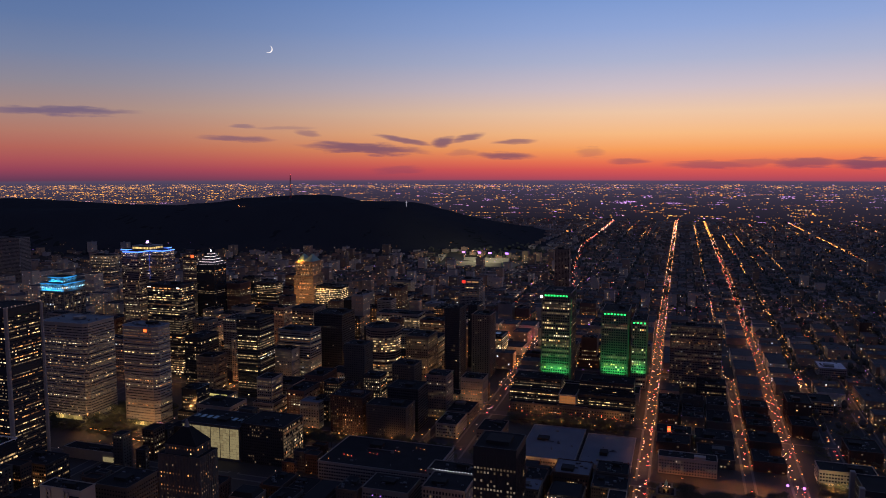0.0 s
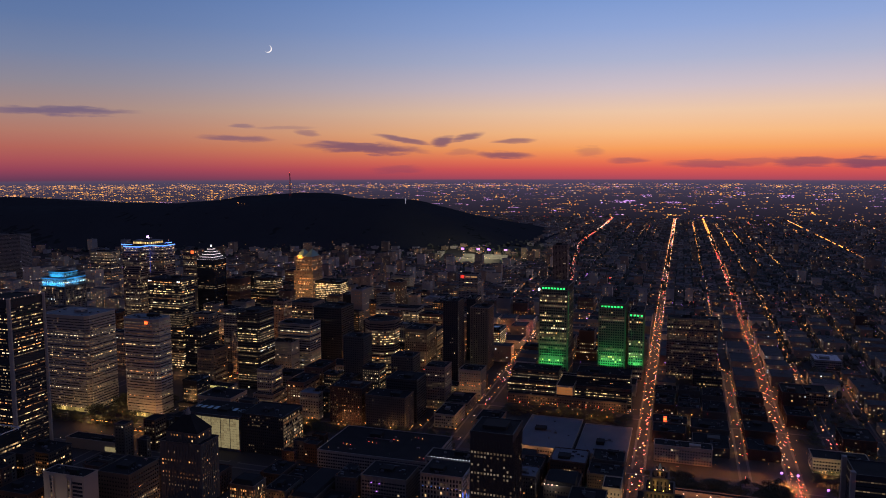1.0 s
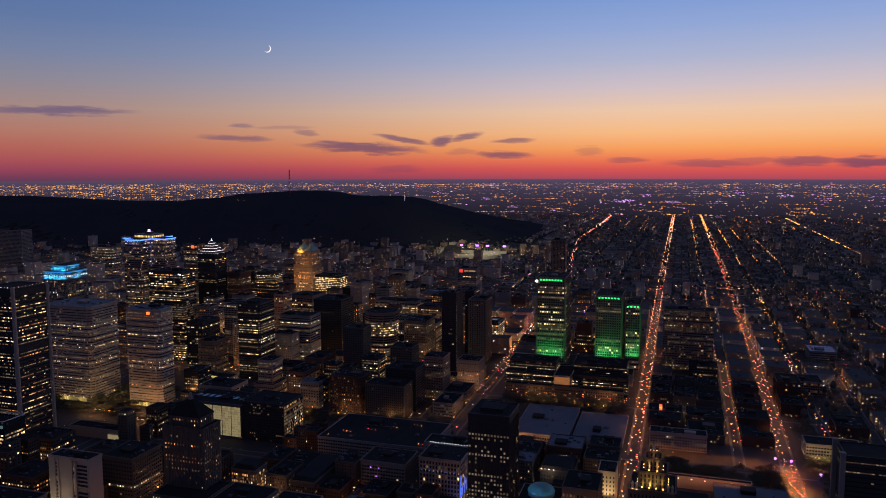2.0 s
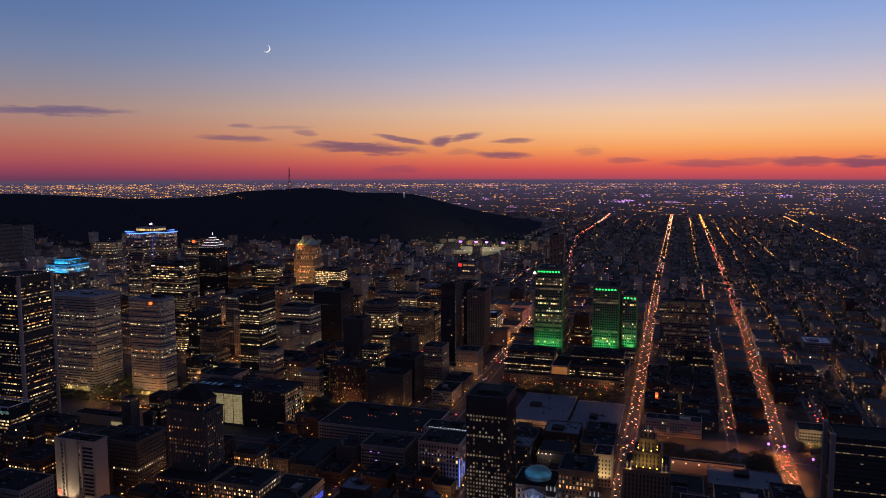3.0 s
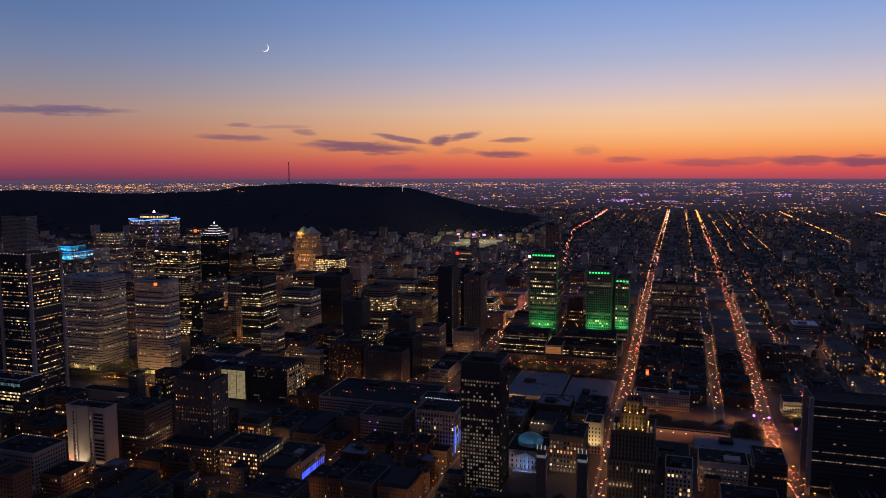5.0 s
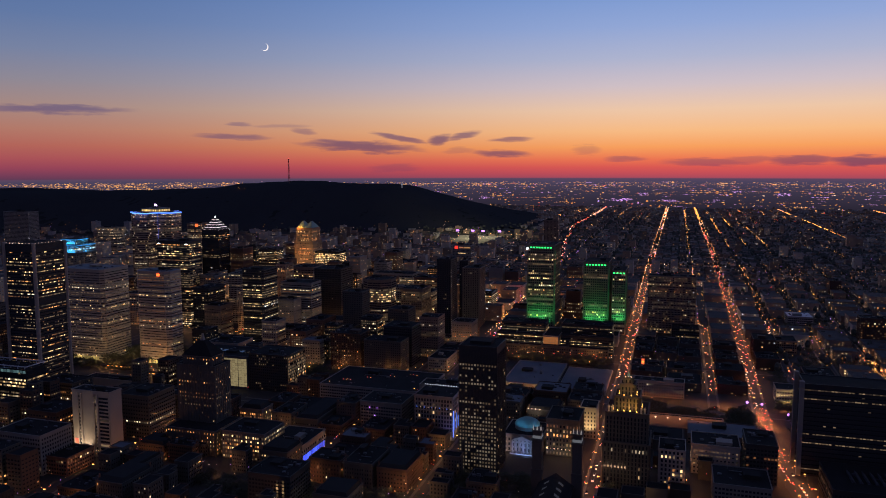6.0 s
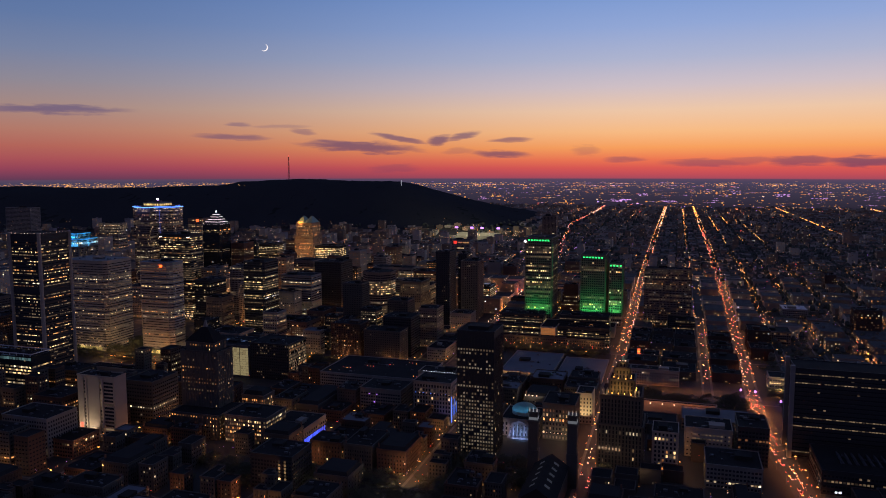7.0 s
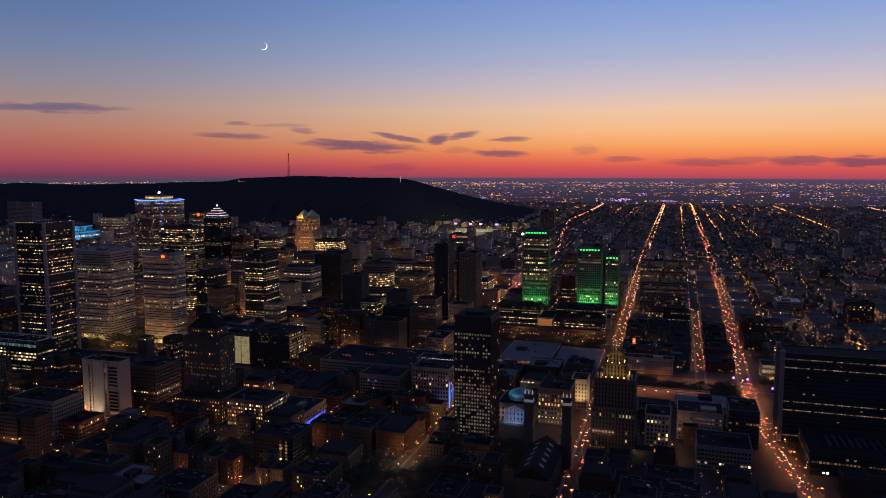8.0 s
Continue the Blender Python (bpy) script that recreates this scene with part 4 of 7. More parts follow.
span("office_tower", "dark office tower with rows of lit floors", -815, -768, 878, 910, 122, wall="black", fh=3.8, bw=2.6, ww=2.2, wh=1.4, lit=0.45, row=0.85, dim=0.5, seed=156)
span("stone_block", "cream stone block lit warm from the street", -611, -588, 470, 500, 96, wall="cream", relief="pier", fh=3.6, bw=3.0, ww=1.4, wh=1.8, lit=0.35, row=0.3, dim=0.5, seed=157)
chapel = new("chapel")
chapel.matrix_world = pose(-736, 866, ground_z(-736, 866))
tagged(chapel, "dark stone church with a slender spire among towers", "church")
FOOT.append((-750, -722, 850, 900))
nave_m, roof_m, spire_m = Mesh(), Mesh(), Mesh()
nave_m.box(-8, 8, -2, 30, -2, 16)
part("wall", nave_m, M["old_stone"], chapel)
roof_m.v += [(-8.6, -2.5, 16.02), (8.6, -2.5, 16.02), (0, -2.5, 25), (-8.6, 30.5, 16.02), (8.6, 30.5, 16.02), (0, 30.5, 25)]
roof_m.f += [(0, 1, 2), (3, 5, 4), (0, 2, 5, 3), (1, 4, 5, 2), (0, 3, 4, 1)]
roof_m.m += [0] * 5
part("roof", roof_m, M["slate"], chapel)
profile_walls(spire_m, shifted(rect(7, 7), 0, -6), [(0, -2), (0, 30), (0.4, 30), (0.4, 31), (-0.2, 31), (-3.3, 66)])
part("spire", spire_m, M["slate"], chapel)

# ---- the old bank tower: grey limestone shaft on a wide base, hipped roof
RX0, RY0 = -352, 20
z0 = ground_z(RX0, RY0)
h = 104 - z0


tower = building("bank_tower", "grey limestone bank tower with a hipped roof on a broad base", RX0, RY0, [(shifted(rect(58, 45), 2, -20), 0, 25), (shifted(rect(46, 28), -6, -6), 25, h), (shifted(rect(35, 22), -6, -6), h, h + 9)], wall="old_stone", relief="pier", fh=4.0, bw=3.3, ww=1.0, wh=1.6, dark=False,
                 lit=0.36, row=0.5, dim=0.35, seed=40, plant=False, palette=(0.45, 0.1, 0.45, 0))
hip = Mesh()
hip.prism(shifted(rect(36, 23), -6, -6), h + 9.9, h + 15, shrink=0.72)
hip.prism(shifted(rect(26, 16.6), -6, -6), h + 15.01, h + 24, shrink=0.3)
part("hipped_roof", hip, M["roof"], tower, "dark hipped roof")
cap = Mesh()
cap.prism(shifted(rect(4, 4), -6, -6), h + 24.1, h + 31, shrink=0.3)
part("lantern", cap, M["stone"], tower)
lamp("bank_glow", "AREA", (RX0 + 15, RY0 - 68, z0 + 6), 2200, SODIUM, (RX0 + 15, RY0 - 54, z0 + 16), 60, 2)

# ---- pale tower block floodlit at its foot
tower, h = span("pale_block", "pale concrete block with blank side walls, lit at its foot", -463, -417, -58, -41, 86, wall="cream", relief="plain", lit=0.0, dark=False, seed=41)
slots = Mesh()
for f in range(15):
    for x0, x1 in ((-14.6, -12.4), (5.2, 7.4), (10, 21)):
        slots.box(x0, x1, -8.75, -8.52, 8 + f * 3.7, 10 + f * 3.7, 5 if (f * 5 + int(x0)) % 7 == 1 or 5 < x0 < 7 and f % 3 else 4)
part("window", slots, LIT, tower, kind="stuff")
for x in (-15.6, -11.4, 4.2, 8.6):
    fin = Mesh()
    fin.box(x - 0.9, x + 0.9, -9.8, -8.52, 0, h - 2)
    part("fin", fin, M["cream"], tower)
badge = Mesh()
badge.box(-21, -17.6, -8.9, -8.55, 12, 17)
part("sign", badge, glow("red badge", (1.0, 0.08, 0.04), 1.5, 0.0), tower, "small red glowing badge")
for fx in (-459, -446):
    lamp("pale_flood", "SPOT", (fx, -67, 23), 26000, (1.0, 0.78, 0.52), (fx, -58, 48), 0.6, angle=80)

# ---- glass box that glows inside
tower, h = span("glass_hall", "broad glowing glass hall with a steel grid and flat roof", -495, -414, 186, 236, 63, wall="metal", relief="plain", lit=0.0, dark=False, seed=42)
hall_rng = np.random.default_rng(8)
for f in range(12):
    for b in range(18):
        p = Mesh()
        p.box(-39.6 + b * 4.4, -39.6 + b * 4.4 + 4.1, -25.4, -25.05, 3 + f * 3.1, 3 + f * 3.1 + 2.8)
        part("pane", p, M["hall_glow" if hall_rng.random() < 0.75 - 0.03 * abs(f - 6) else "hall_dim"], tower)
for b in range(7):
    p = Mesh()
    p.box(-39.9 + b * 13.2, -39.4 + b * 13.2, -25.9, -25.42, 1, h - 1)
    part("mullion", p, M["metal"], tower)
for b in range(9):
    p = Mesh()
    p.box(-38 + b * 9, -32 + b * 9, -6, 4, h + 0.16, h + 0.9)
    part("skylight", p, M["glass"], tower)
wing, h = span("dark_wing", "black office wing with a yellow-lit flank beside the glass hall", -413, -357, 188, 236, 68, wall="black", lit=0.22, row=0.2, dim=0.92, seed=142, skip=(1,), fh=3.6, bw=2.8, ww=1.2, wh=1.5)
flank = Mesh()
window_faces(flank, [(-28, -24), (28.4, -24), (28.4, 24), (-28, 24)], 2, h - 1, 4.0, 2.6, 2.2, 2.6, 0.75, np.random.default_rng(4), 0.2, skip=(0, 2, 3), dim=0.9)
part("window", flank, LIT, wing, "yellow-lit office windows", kind="stuff")
span("low_office", "low office block with yellow-lit floors", -604, -532, 332, 362, 46, wall="stone", lit=1.0, row=0.2, dim=0.0, seed=87, fh=4.2, bw=3, ww=2.6, wh=2.4, palette=(0.7, 0.3, 0, 0))
for i in range(9):
    gl = Mesh()
    gl.box(-602 + i * 7.6, -596 + i * 7.6, 333, 341, 46.2, 47.2)
    tagged(gl.make("skylight", [glow("yellow skylight", (1.0, 0.82, 0.25), 0.55, 0.0)]), "yellow glowing skylight on a low flat roof", "skylight")
pav, h = span("pavilion", "long low pale pavilion with a lit glass corner", -632, -548, 138, 158, 32, wall="cream", relief="plain", lit=0.0, dark=False, seed=88)
for i in range(6):
    p = Mesh()
    p.box(18 + i * 3.6, 21.2 + i * 3.6, -11.3, -11.04, 1.5, 7.2)
    part("pane", p, M["hall_glow"], pav)

def canopy(x0, x1, y, z):
    """A flat shelter roof on slim posts, lit from below."""
    top = new("shelter")
    top.matrix_world = pose((x0 + x1) / 2, y, z)
    tagged(top, "long flat shelter roof lit orange from below", "shelter", "shelters on the square")
    w = (x1 - x0) / 2
    slab, lights = Mesh(), Mesh()
    profile_walls(slab, rect(w * 2, 7), [(-0.2, 4.2), (0, 4.35), (0, 4.7), (-0.2, 4.85)])
    part("roof", slab, M["slate"], top)
    for i in range(int(w / 4) + 1):
        post_m = Mesh()
        post_m.prism(shifted(rect(0.3, 0.3), -w + 1 + i * (2 * w - 2) / max(1, int(w / 4)), 2.4), -0.3, 4.19)
        part("post", post_m, M["metal"], top)
        lights.box(-w + 0.6 + i * 7.6, -w + 4.2 + i * 7.6, -3.45, -3.25, 3.4, 3.95)
    part("light", lights, glow("orange shelter light", (1.0, 0.36, 0.08), 1.1, 0.6), top, "orange strip lights", kind="stuff")
    street_light(((x0 + x1) / 2, y - 6, z + 6), 2600, (1.0, 0.36, 0.1))


canopy(-668, -626, 222, ground_z(-650, 222))
canopy(-600, -541, 206, ground_z(-570, 206))
# ---- neighbours round the bank tower
span("office_block", "stone office block with long rows of warm windows", -314, -266, -22, 18, 47, wall="brown", fh=4.2, bw=2.6, ww=1.5, wh=2.0, lit=0.6, row=0.5, relief="pier", seed=43, palette=(0.4, 0.1, 0.5, 0))
cafe, h = span("arcade_house", "small stone house with rows of amber arched windows", -346, -318, 60, 84, 41, wall="brown", relief="pier", fh=3.6, bw=2.5, ww=1.5, wh=2.2, lit=0.85, row=0.1, dim=0.2, plant=False, seed=161, palette=(0.3, 0.05, 0.65, 0))
crest = Mesh()
crest.prism(rect(26, 22), h + 0.16, h + 5, shrink=0.75)
part("mansard_roof", crest, M["slate"], cafe, "dark slate mansard roof")
span("dark_block", "dark brick block with one lit stairwell column", -228, -188, -112, -76, 50, wall="black", lit=0.03, seed=44, fh=3.4)
stair = Mesh()
for f in range(9):
    for c in range(2):
        stair.box(-201 + c * 5.6, -199.2 + c * 5.6, -112.5, -112.1, 20 + f * 3.1, 21.8 + f * 3.1)
tagged(stair.make("stair_windows", [M["win_warm"]], None), "column of small warm stairwell windows on a dark block", "window", kind="stuff")
span("office_block", "grey concrete block with a few white windows", -505, -450, -112, -74, 57, wall="concrete", lit=0.12, seed=45, fh=4, bw=3, ww=1.6, wh=2.0, palette=(0.2, 0.4, 0, 0.4))
glass_ob, h = span("glass_office", "glass office block with bright warm floors and a white roof frame", -700, -604, 20, 48, 74, wall="glass", lit=0.4, row=0.7, dim=0.5, seed=46, fh=4, bw=2.6, ww=2.4, wh=2.0, palette=(0.7, 0.25, 0.05, 0))
fr = Mesh()
fr.ring(rect(96, 28), 0.3, 0.5, h + 3.2, h + 4.2)
part("roof_frame", fr, M["roof_white"], glass_ob, "white steel roof frame")
for i in range(20):
    tp = Mesh()
    tp.box(-46 + i * 4.7, -42.2 + i * 4.7, -14.3, -14.05, h - 4.2, h - 1)
    part("pane", tp, glow("teal office pane", (0.45, 0.85, 0.9), 0.05 + 0.03 * (i * 7 % 5), 0.0), glass_ob, "teal-lit top floor pane")
for i in range(10):
    for sy in (-1, 1):
        q = Mesh()
        q.box(-47 + i * 10.3, -46.4 + i * 10.3, sy * 13.6 - 0.3, sy * 13.6 + 0.3, h + 0.95, h + 3.19)
        part("roof_post", q, M["roof_white"], glass_ob)
span("dark_block", "black glass block with a small red sign", -597, -552, 34, 66, 58, wall="black", lit=0.25, seed=47, row=0.6)
span("hotel_slab", "brick hotel with orange windows", -352, -306, 303, 338, 75, wall="old_brick", fh=3.2, bw=2.8, ww=1.0, wh=1.4, lit=0.36, row=0.1, dim=0.6, seed=48, shops=0.8, relief="pier", palette=(0.35, 0.05, 0.6, 0))
span("hotel_slab", "grey stone slab with faint windows", -299, -244, 299, 331, 69, wall="old_stone", fh=3.2, bw=2.8, ww=1.0, wh=1.3, lit=0.16, row=0.1, dim=0.6, seed=49, shops=0.3, relief="pier")
span("dark_block", "dark concrete tower with blank walls", -286, -243, 341, 380, 81, wall="black", lit=0.05, seed=50)
span("convention_hall", "long low convention hall with a dark flat roof", -300, -166, 165, 250, 44, wall="concrete", relief="band", lit=0.22, row=0.9, dim=0.5, seed=51)
span("stone_hall", "old stone hall with a row of white roof lights", -160, -98, 136, 162, 63, wall="stone", relief="pier", lit=0.08, fh=4.5, bw=4, ww=1.8, wh=2.6, seed=52)
row_l = Mesh()
for i in range(17):
    row_l.gem(-153 + i * 3.1, 135.2, 64.6, 0.45)
tagged(row_l.make("roof_lights", [M["beacon"]], None), "row of small white lights along a roof edge", "lights", kind="stuff")
span("low_hall", "low hall with a pale blue-grey membrane roof", -98, -30, 285, 400, 30, wall="concrete", roof="roof_light", relief="plain", lit=0.03, seed=53)
span("low_hall", "low hall with a pale blue-grey membrane roof", -26, 34, 290, 395, 27, wall="concrete", roof="roof_light", relief="plain", lit=0.03, seed=54)
span("apartment_block", "long pale apartment block with rows of small windows", 64, 128, 302, 322, 42, wall="cream", fh=3.3, bw=3, ww=1.4, wh=1.6, lit=0.25, row=0.1, relief="pier", seed=55)
span("stone_block", "stone commercial block with tall warm windows", -149, -106, 88, 126, 66, wall="stone", fh=4.4, bw=3.2, ww=1.7, wh=2.8, lit=0.3, row=0.2, relief="pier", seed=56)
for fy in (90, 100, 112):
    lamp("blue_flood", "SPOT", (-100, fy, 23), 7000, BLUE, (-106, fy, 40), 0.4, angle=70)
lamp("blue_flood", "SPOT", (-110, 80, 23), 6000, (0.3, 0.3, 1.0), (-112, 88, 40), 0.4, angle=70)
for ty in (93, 99, 106, 114):
    bt = Mesh()
    bt.box(-105.6, -105.2, ty, ty + 0.5, 30, 30 + (ty * 7 % 18) + 8)
    tagged(bt.make("light_tube", [glow("blue wall tube", (0.06, 0.2, 1.0), 0.9, 0.0)], None), "upright blue light tube on a stone front", "light")
cor_b = Mesh()
for i in range(10):
    cor_b.gem(-146 + i * 4.2, 87.3, 54, 0.45, i % 2)
tagged(cor_b.make("cornice_lights", [M["blue_lamp"], M["white_lamp"]], None), "row of blue and white lights below a stone cornice", "lights", kind="stuff")
blue_tube = Mesh()
blue_tube.box(-105.6, -105.1, 87, 87.7, 24, 52)
tagged(blue_tube.make("light_tube", [M["blue_lamp"]], None), "upright blue light tube on a stone corner", "light")
span("arcade_block", "low stone block with a blue-lit ground floor arcade", -272, -230, -14, 38, 36, wall="stone", lit=0.12, seed=57, fh=4.2, bw=4, ww=1.8, wh=2.4)
arc = Mesh()
for i in range(11):
    arc.box(-229.7, -229.3, -11 + i * 4.3, -8.4 + i * 4.3, 20, 26)
tagged(arc.make("arcade_windows", [glow("blue arcade", (0.06, 0.1, 1.0), 1.2, 0.3)], None), "row of glowing blue arcade windows", "window", kind="stuff")

# ---- the domed bank with its floodlit portico, and the bank block beside it
DX, DY = -29, 100
z0 = ground_z(DX, DY)
bank = building("domed_bank", "old bank with a columned portico and a blue-lit copper dome", DX, DY, [(rect(40, 44), 0, 18)], wall="stone", relief="pier", lit=0.1, fh=5, bw=4, ww=1.8, wh=3, plant=False, seed=58)
dome = Mesh()
prev = None
for r in range(7):
    a = r / 6 * math.pi / 2
    ringv = [(13.2 * math.cos(a) * math.cos(b * math.pi / 12), 2 + 13.2 * math.cos(a) * math.sin(b * math.pi / 12), 22 + 7.0 * math.sin(a) ** 1.15) for b in range(24)]
    if prev:
        for b in range(24):
            c = (b + 1) % 24
            dome.face([prev[b], prev[c], ringv[c], ringv[b]])
    prev = ringv
part("dome", dome, M["copper"], bank, "round copper dome in blue light")
drum = Mesh()
drum.prism([(12.8 * math.cos(b * math.pi / 12), 2 + 12.8 * math.sin(b * math.pi / 12)) for b in range(24)], 18.2, 22.2)
part("drum", drum, M["stone"], bank)
ped = Mesh()
ped.v += [(-11, -28, 14.4), (11, -28, 14.4), (0, -28, 19), (-11, -22.1, 14.4), (11, -22.1, 14.4), (0, -22.1, 19)]
ped.f += [(0, 1, 2), (3, 5, 4), (0, 2, 5, 3), (1, 4, 5, 2), (0, 3, 4, 1)]
ped.m += [0] * 5
part("pediment", ped, M["stone"], bank, "white stone pediment")
for i in range(6):
    colm = Mesh()
    colm.prism([(-9.5 + i * 3.8 + 0.75 * math.cos(b * math.pi / 5), -26.8 + 0.75 * math.sin(b * math.pi / 5)) for b in range(10)], 1.2, 14.3, shrink=0.86)
    part("column", colm, M["stone"], bank)
steps_m = Mesh()
steps_m.box(-12, 12, -29, -22.1, -2, 1.2)
part("steps", steps_m, M["stone"], bank)
for fx in (16.5, 18.5):
    lamp("wall_flood", "SPOT", (DX + fx, DY - 26.5, z0 + 2), 800, (1.0, 0.85, 0.65), (DX + fx, DY - 22, z0 + 14), 0.2, angle=60)
lamp("portico_flood", "AREA", (DX, DY - 36, z0 + 1.5), 5200, (0.25, 0.42, 1.0), (DX, DY - 26, z0 + 11), 12, 1.5)
for a in range(6):
    fx, fy = 23 * math.cos(3.5 + a * 0.48), 23 * math.sin(3.5 + a * 0.48)
    lamp("dome_flood", "SPOT", (DX + fx, DY + 2 + fy * 0.98, z0 + 27), 1300, (0.1, 0.42, 1.0), (DX + fx * 0.2, DY + 2 + fy * 0.2, z0 + 27), 0.6, angle=100)
span("bank_block", "limestone office block with arched warm windows and roof lamps", -6, 27, 80, 122, 57, wall="old_stone", relief="pier", fh=4.6, bw=3.3, ww=1.5, wh=2.6, lit=0.62, row=0.3, dim=0.15, seed=59, palette=(0.5, 0.2, 0.3, 0))
cor = Mesh()
for i in range(9):
    cor.gem(-5 + i * 3.8, 79, 27, 0.55)
tagged(cor.make("cornice_lamps", [M["white_lamp"]], None), "row of white lamps along a stone cornice", "lights", kind="stuff")

# ---- the stepped art deco tower with its gilded crown
AX, AY = 76, 35
z0 = ground_z(AX, AY)
deco = building("deco_tower", "stepped limestone art deco tower with amber floodlit crown", AX, AY, [(shifted(rect(40, 40), 0, 0), 0, 44), (rect(36, 36), 44, 71), (rect(22, 24), 71, 84), (rect(13, 14), 84, 94), (rect(8, 8), 94, 99)],
                wall="old_stone", relief="pier", fh=3.9, bw=3.0, ww=1.2, wh=2.9, lit=0.07, row=0.4, seed=60, plant=False, deep=0.9)
spire = Mesh()
spire.prism([(1.4 * math.cos(b * math.pi / 4), 1.4 * math.sin(b * math.pi / 4)) for b in range(8)], 99.9, 104, shrink=0.3)
part("finial", spire, M["copper"], deco, "small copper finial")
tip = Mesh()
for i in range(3):
    tip.gem(-2.4 + i * 2.4, -4.6, 100.6, 0.5)
part("crown_lamp", tip, M["white_lamp"], deco, kind="stuff")
lampm = glow("amber crown flood", (1.0, 0.52, 0.12), 4.0, 0.0, True)
for w, d, z, tall, n_f in ((22, 24, 71, 1.5, 4), (13, 14, 84, 1.2, 2)):
    for i in range(n_f):
        u = -0.5 + (i + 0.5) / n_f
        for fx, fy in ((u * w, -d / 2 - (1.2 if w < 30 else -1.4)), (w / 2 + (1.2 if w < 30 else -1.4), u * d), (u * w, d / 2 + (1.2 if w < 30 else -1.4)), (-w / 2 - (1.2 if w < 30 else -1.4), u * d)):
            if w > 30 and (abs(fx) < 12 and abs(fy) < 40 or abs(fx) < 40 and abs(fy) < 12):
                continue
            fl = Mesh()
            fl.prism([(fx - 0.5, fy - 0.3), (fx + 0.5, fy - 0.3), (fx + 0.5, fy + 0.3), (fx - 0.5, fy + 0.3)], z + 0.3, z + tall, shrink=0.45)
            part("floodlight", fl, lampm, deco, "amber glowing crown light")
for fx, z in ((-15.6, 71), (-12.4, 71), (12.4, 71), (15.6, 71)):
    pin = Mesh()
    profile_walls(pin, [(fx - 0.8, -17.4), (fx + 0.8, -17.4), (fx + 0.8, -15.8), (fx - 0.8, -15.8)], [(0, z + 0.2), (0, z + 4.4), (0.25, z + 4.4), (0.25, z + 5), (-0.3, z + 5), (-0.6, z + 6.6)])
    part("pinnacle", pin, M["cream"], deco, "floodlit stone pinnacle")
    lamp("crown_flood", "SPOT", (AX + fx, AY - 19.2, z0 + z + 0.2), 15000, (1.0, 0.52, 0.12), (AX + fx, AY - 16.6, z0 + z + 5), 0.2, angle=80)
for fx, fy, z, up in ((-7.5, -13.6, 71.4, 9), (-2.5, -13.6, 71.4, 9), (2.5, -13.6, 71.4, 9), (7.5, -13.6, 71.4, 9), (12.8, -7, 71.4, 9), (12.8, 2, 71.4, 9), (-12.8, -5, 71.4, 9), (-3.6, -8.4, 84.4, 7), (3.6, -8.4, 84.4, 7), (0, -5.4, 94.6, 4)):
    lamp("crown_flood", "SPOT", (AX + fx * 1.05, AY + fy * 1.05, z0 + z), 16000, (1.0, 0.52, 0.12), (AX + fx * 0.86, AY + fy * 0.86, z0 + z + up), 0.2, angle=48)
span("stone_block", "pale stone block in strong yellow light beside the avenue", 21, 38, 138, 166, 53, wall="cream", relief="pier", fh=4.2, bw=3.4, ww=1.2, wh=2.2, lit=0.15, row=0.2, seed=160)
lamp("yellow_flood", "SPOT", (30, 124, 27), 26000, (1.0, 0.72, 0.32), (30, 138, 42), 0.4, angle=90)
lamp("yellow_flood", "SPOT", (47, 150, 30), 9000, (1.0, 0.66, 0.28), (38, 151, 40), 0.4, angle=110)
span("dark_block", "low dark block behind the wall yard", 66, 126, 126, 168, 30, wall="brown", relief="pier", lit=0.06, seed=95)
span("stone_block", "pale stone block in warm street light", 104, 127, 30, 60, 56, wall="cream", relief="pier", fh=4, bw=3.4, ww=1.7, wh=2.4, lit=0.25, row=0.3, seed=61, palette=(0.6, 0.1, 0.3, 0))
span("stone_block", "pale office block with lit lower floors", 133, 176, 75, 110, 48, wall="cream", relief="plain", fh=4, bw=3.4, ww=1.6, wh=1.4, lit=0.25, row=0.8, seed=62)
span("dark_block", "dark office block with magenta windows", 180, 207, 66, 108, 56, wall="black", lit=0.2, row=0.4, dim=0.5, seed=63, palette=(0.1, 0.1, 0.8, 0))

# ---- the basilica: a long dark gabled nave with two front towers
BX, BY = 22, -68
church = new("basilica")
church.matrix_world = pose(BX, BY, ground_z(BX, BY))
tagged(church, "dark stone basilica with a long gabled roof and skylights", "church")
FOOT.append((BX - 24, BX + 26, BY - 45, BY + 45))
nave = Mesh()
nave.box(-14, 14, -40, 34, -2, 20)
part("wall", nave, M["old_stone"], church)
gable = Mesh()
gable.v += [(-15, -41, 20.01), (15, -41, 20.01), (0, -41, 30), (-15, 35, 20.01), (15, 35, 20.01), (0, 35, 30)]
gable.f += [(0, 1, 2), (3, 5, 4), (0, 2, 5, 3), (1, 4, 5, 2), (0, 3, 4, 1)]
gable.m += [0] * 5
part("roof", gable, M["roof"], church)
for i in range(5):
    for s in (-1, 1):
        sk = Mesh()
        y = -28 + i * 12
        sk.face([(s * 4, y, 27.5), (s * 8, y, 24.85), (s * 8, y + 4, 24.85), (s * 4, y + 4, 27.5)] if s > 0 else [(s * 8, y, 24.85), (s * 4, y, 27.5), (s * 4, y + 4, 27.5), (s * 8, y + 4, 24.85)])
        part("skylight", sk, glow("dim skylight", (0.8, 0.85, 1.0), 0.025, 0.3), church)
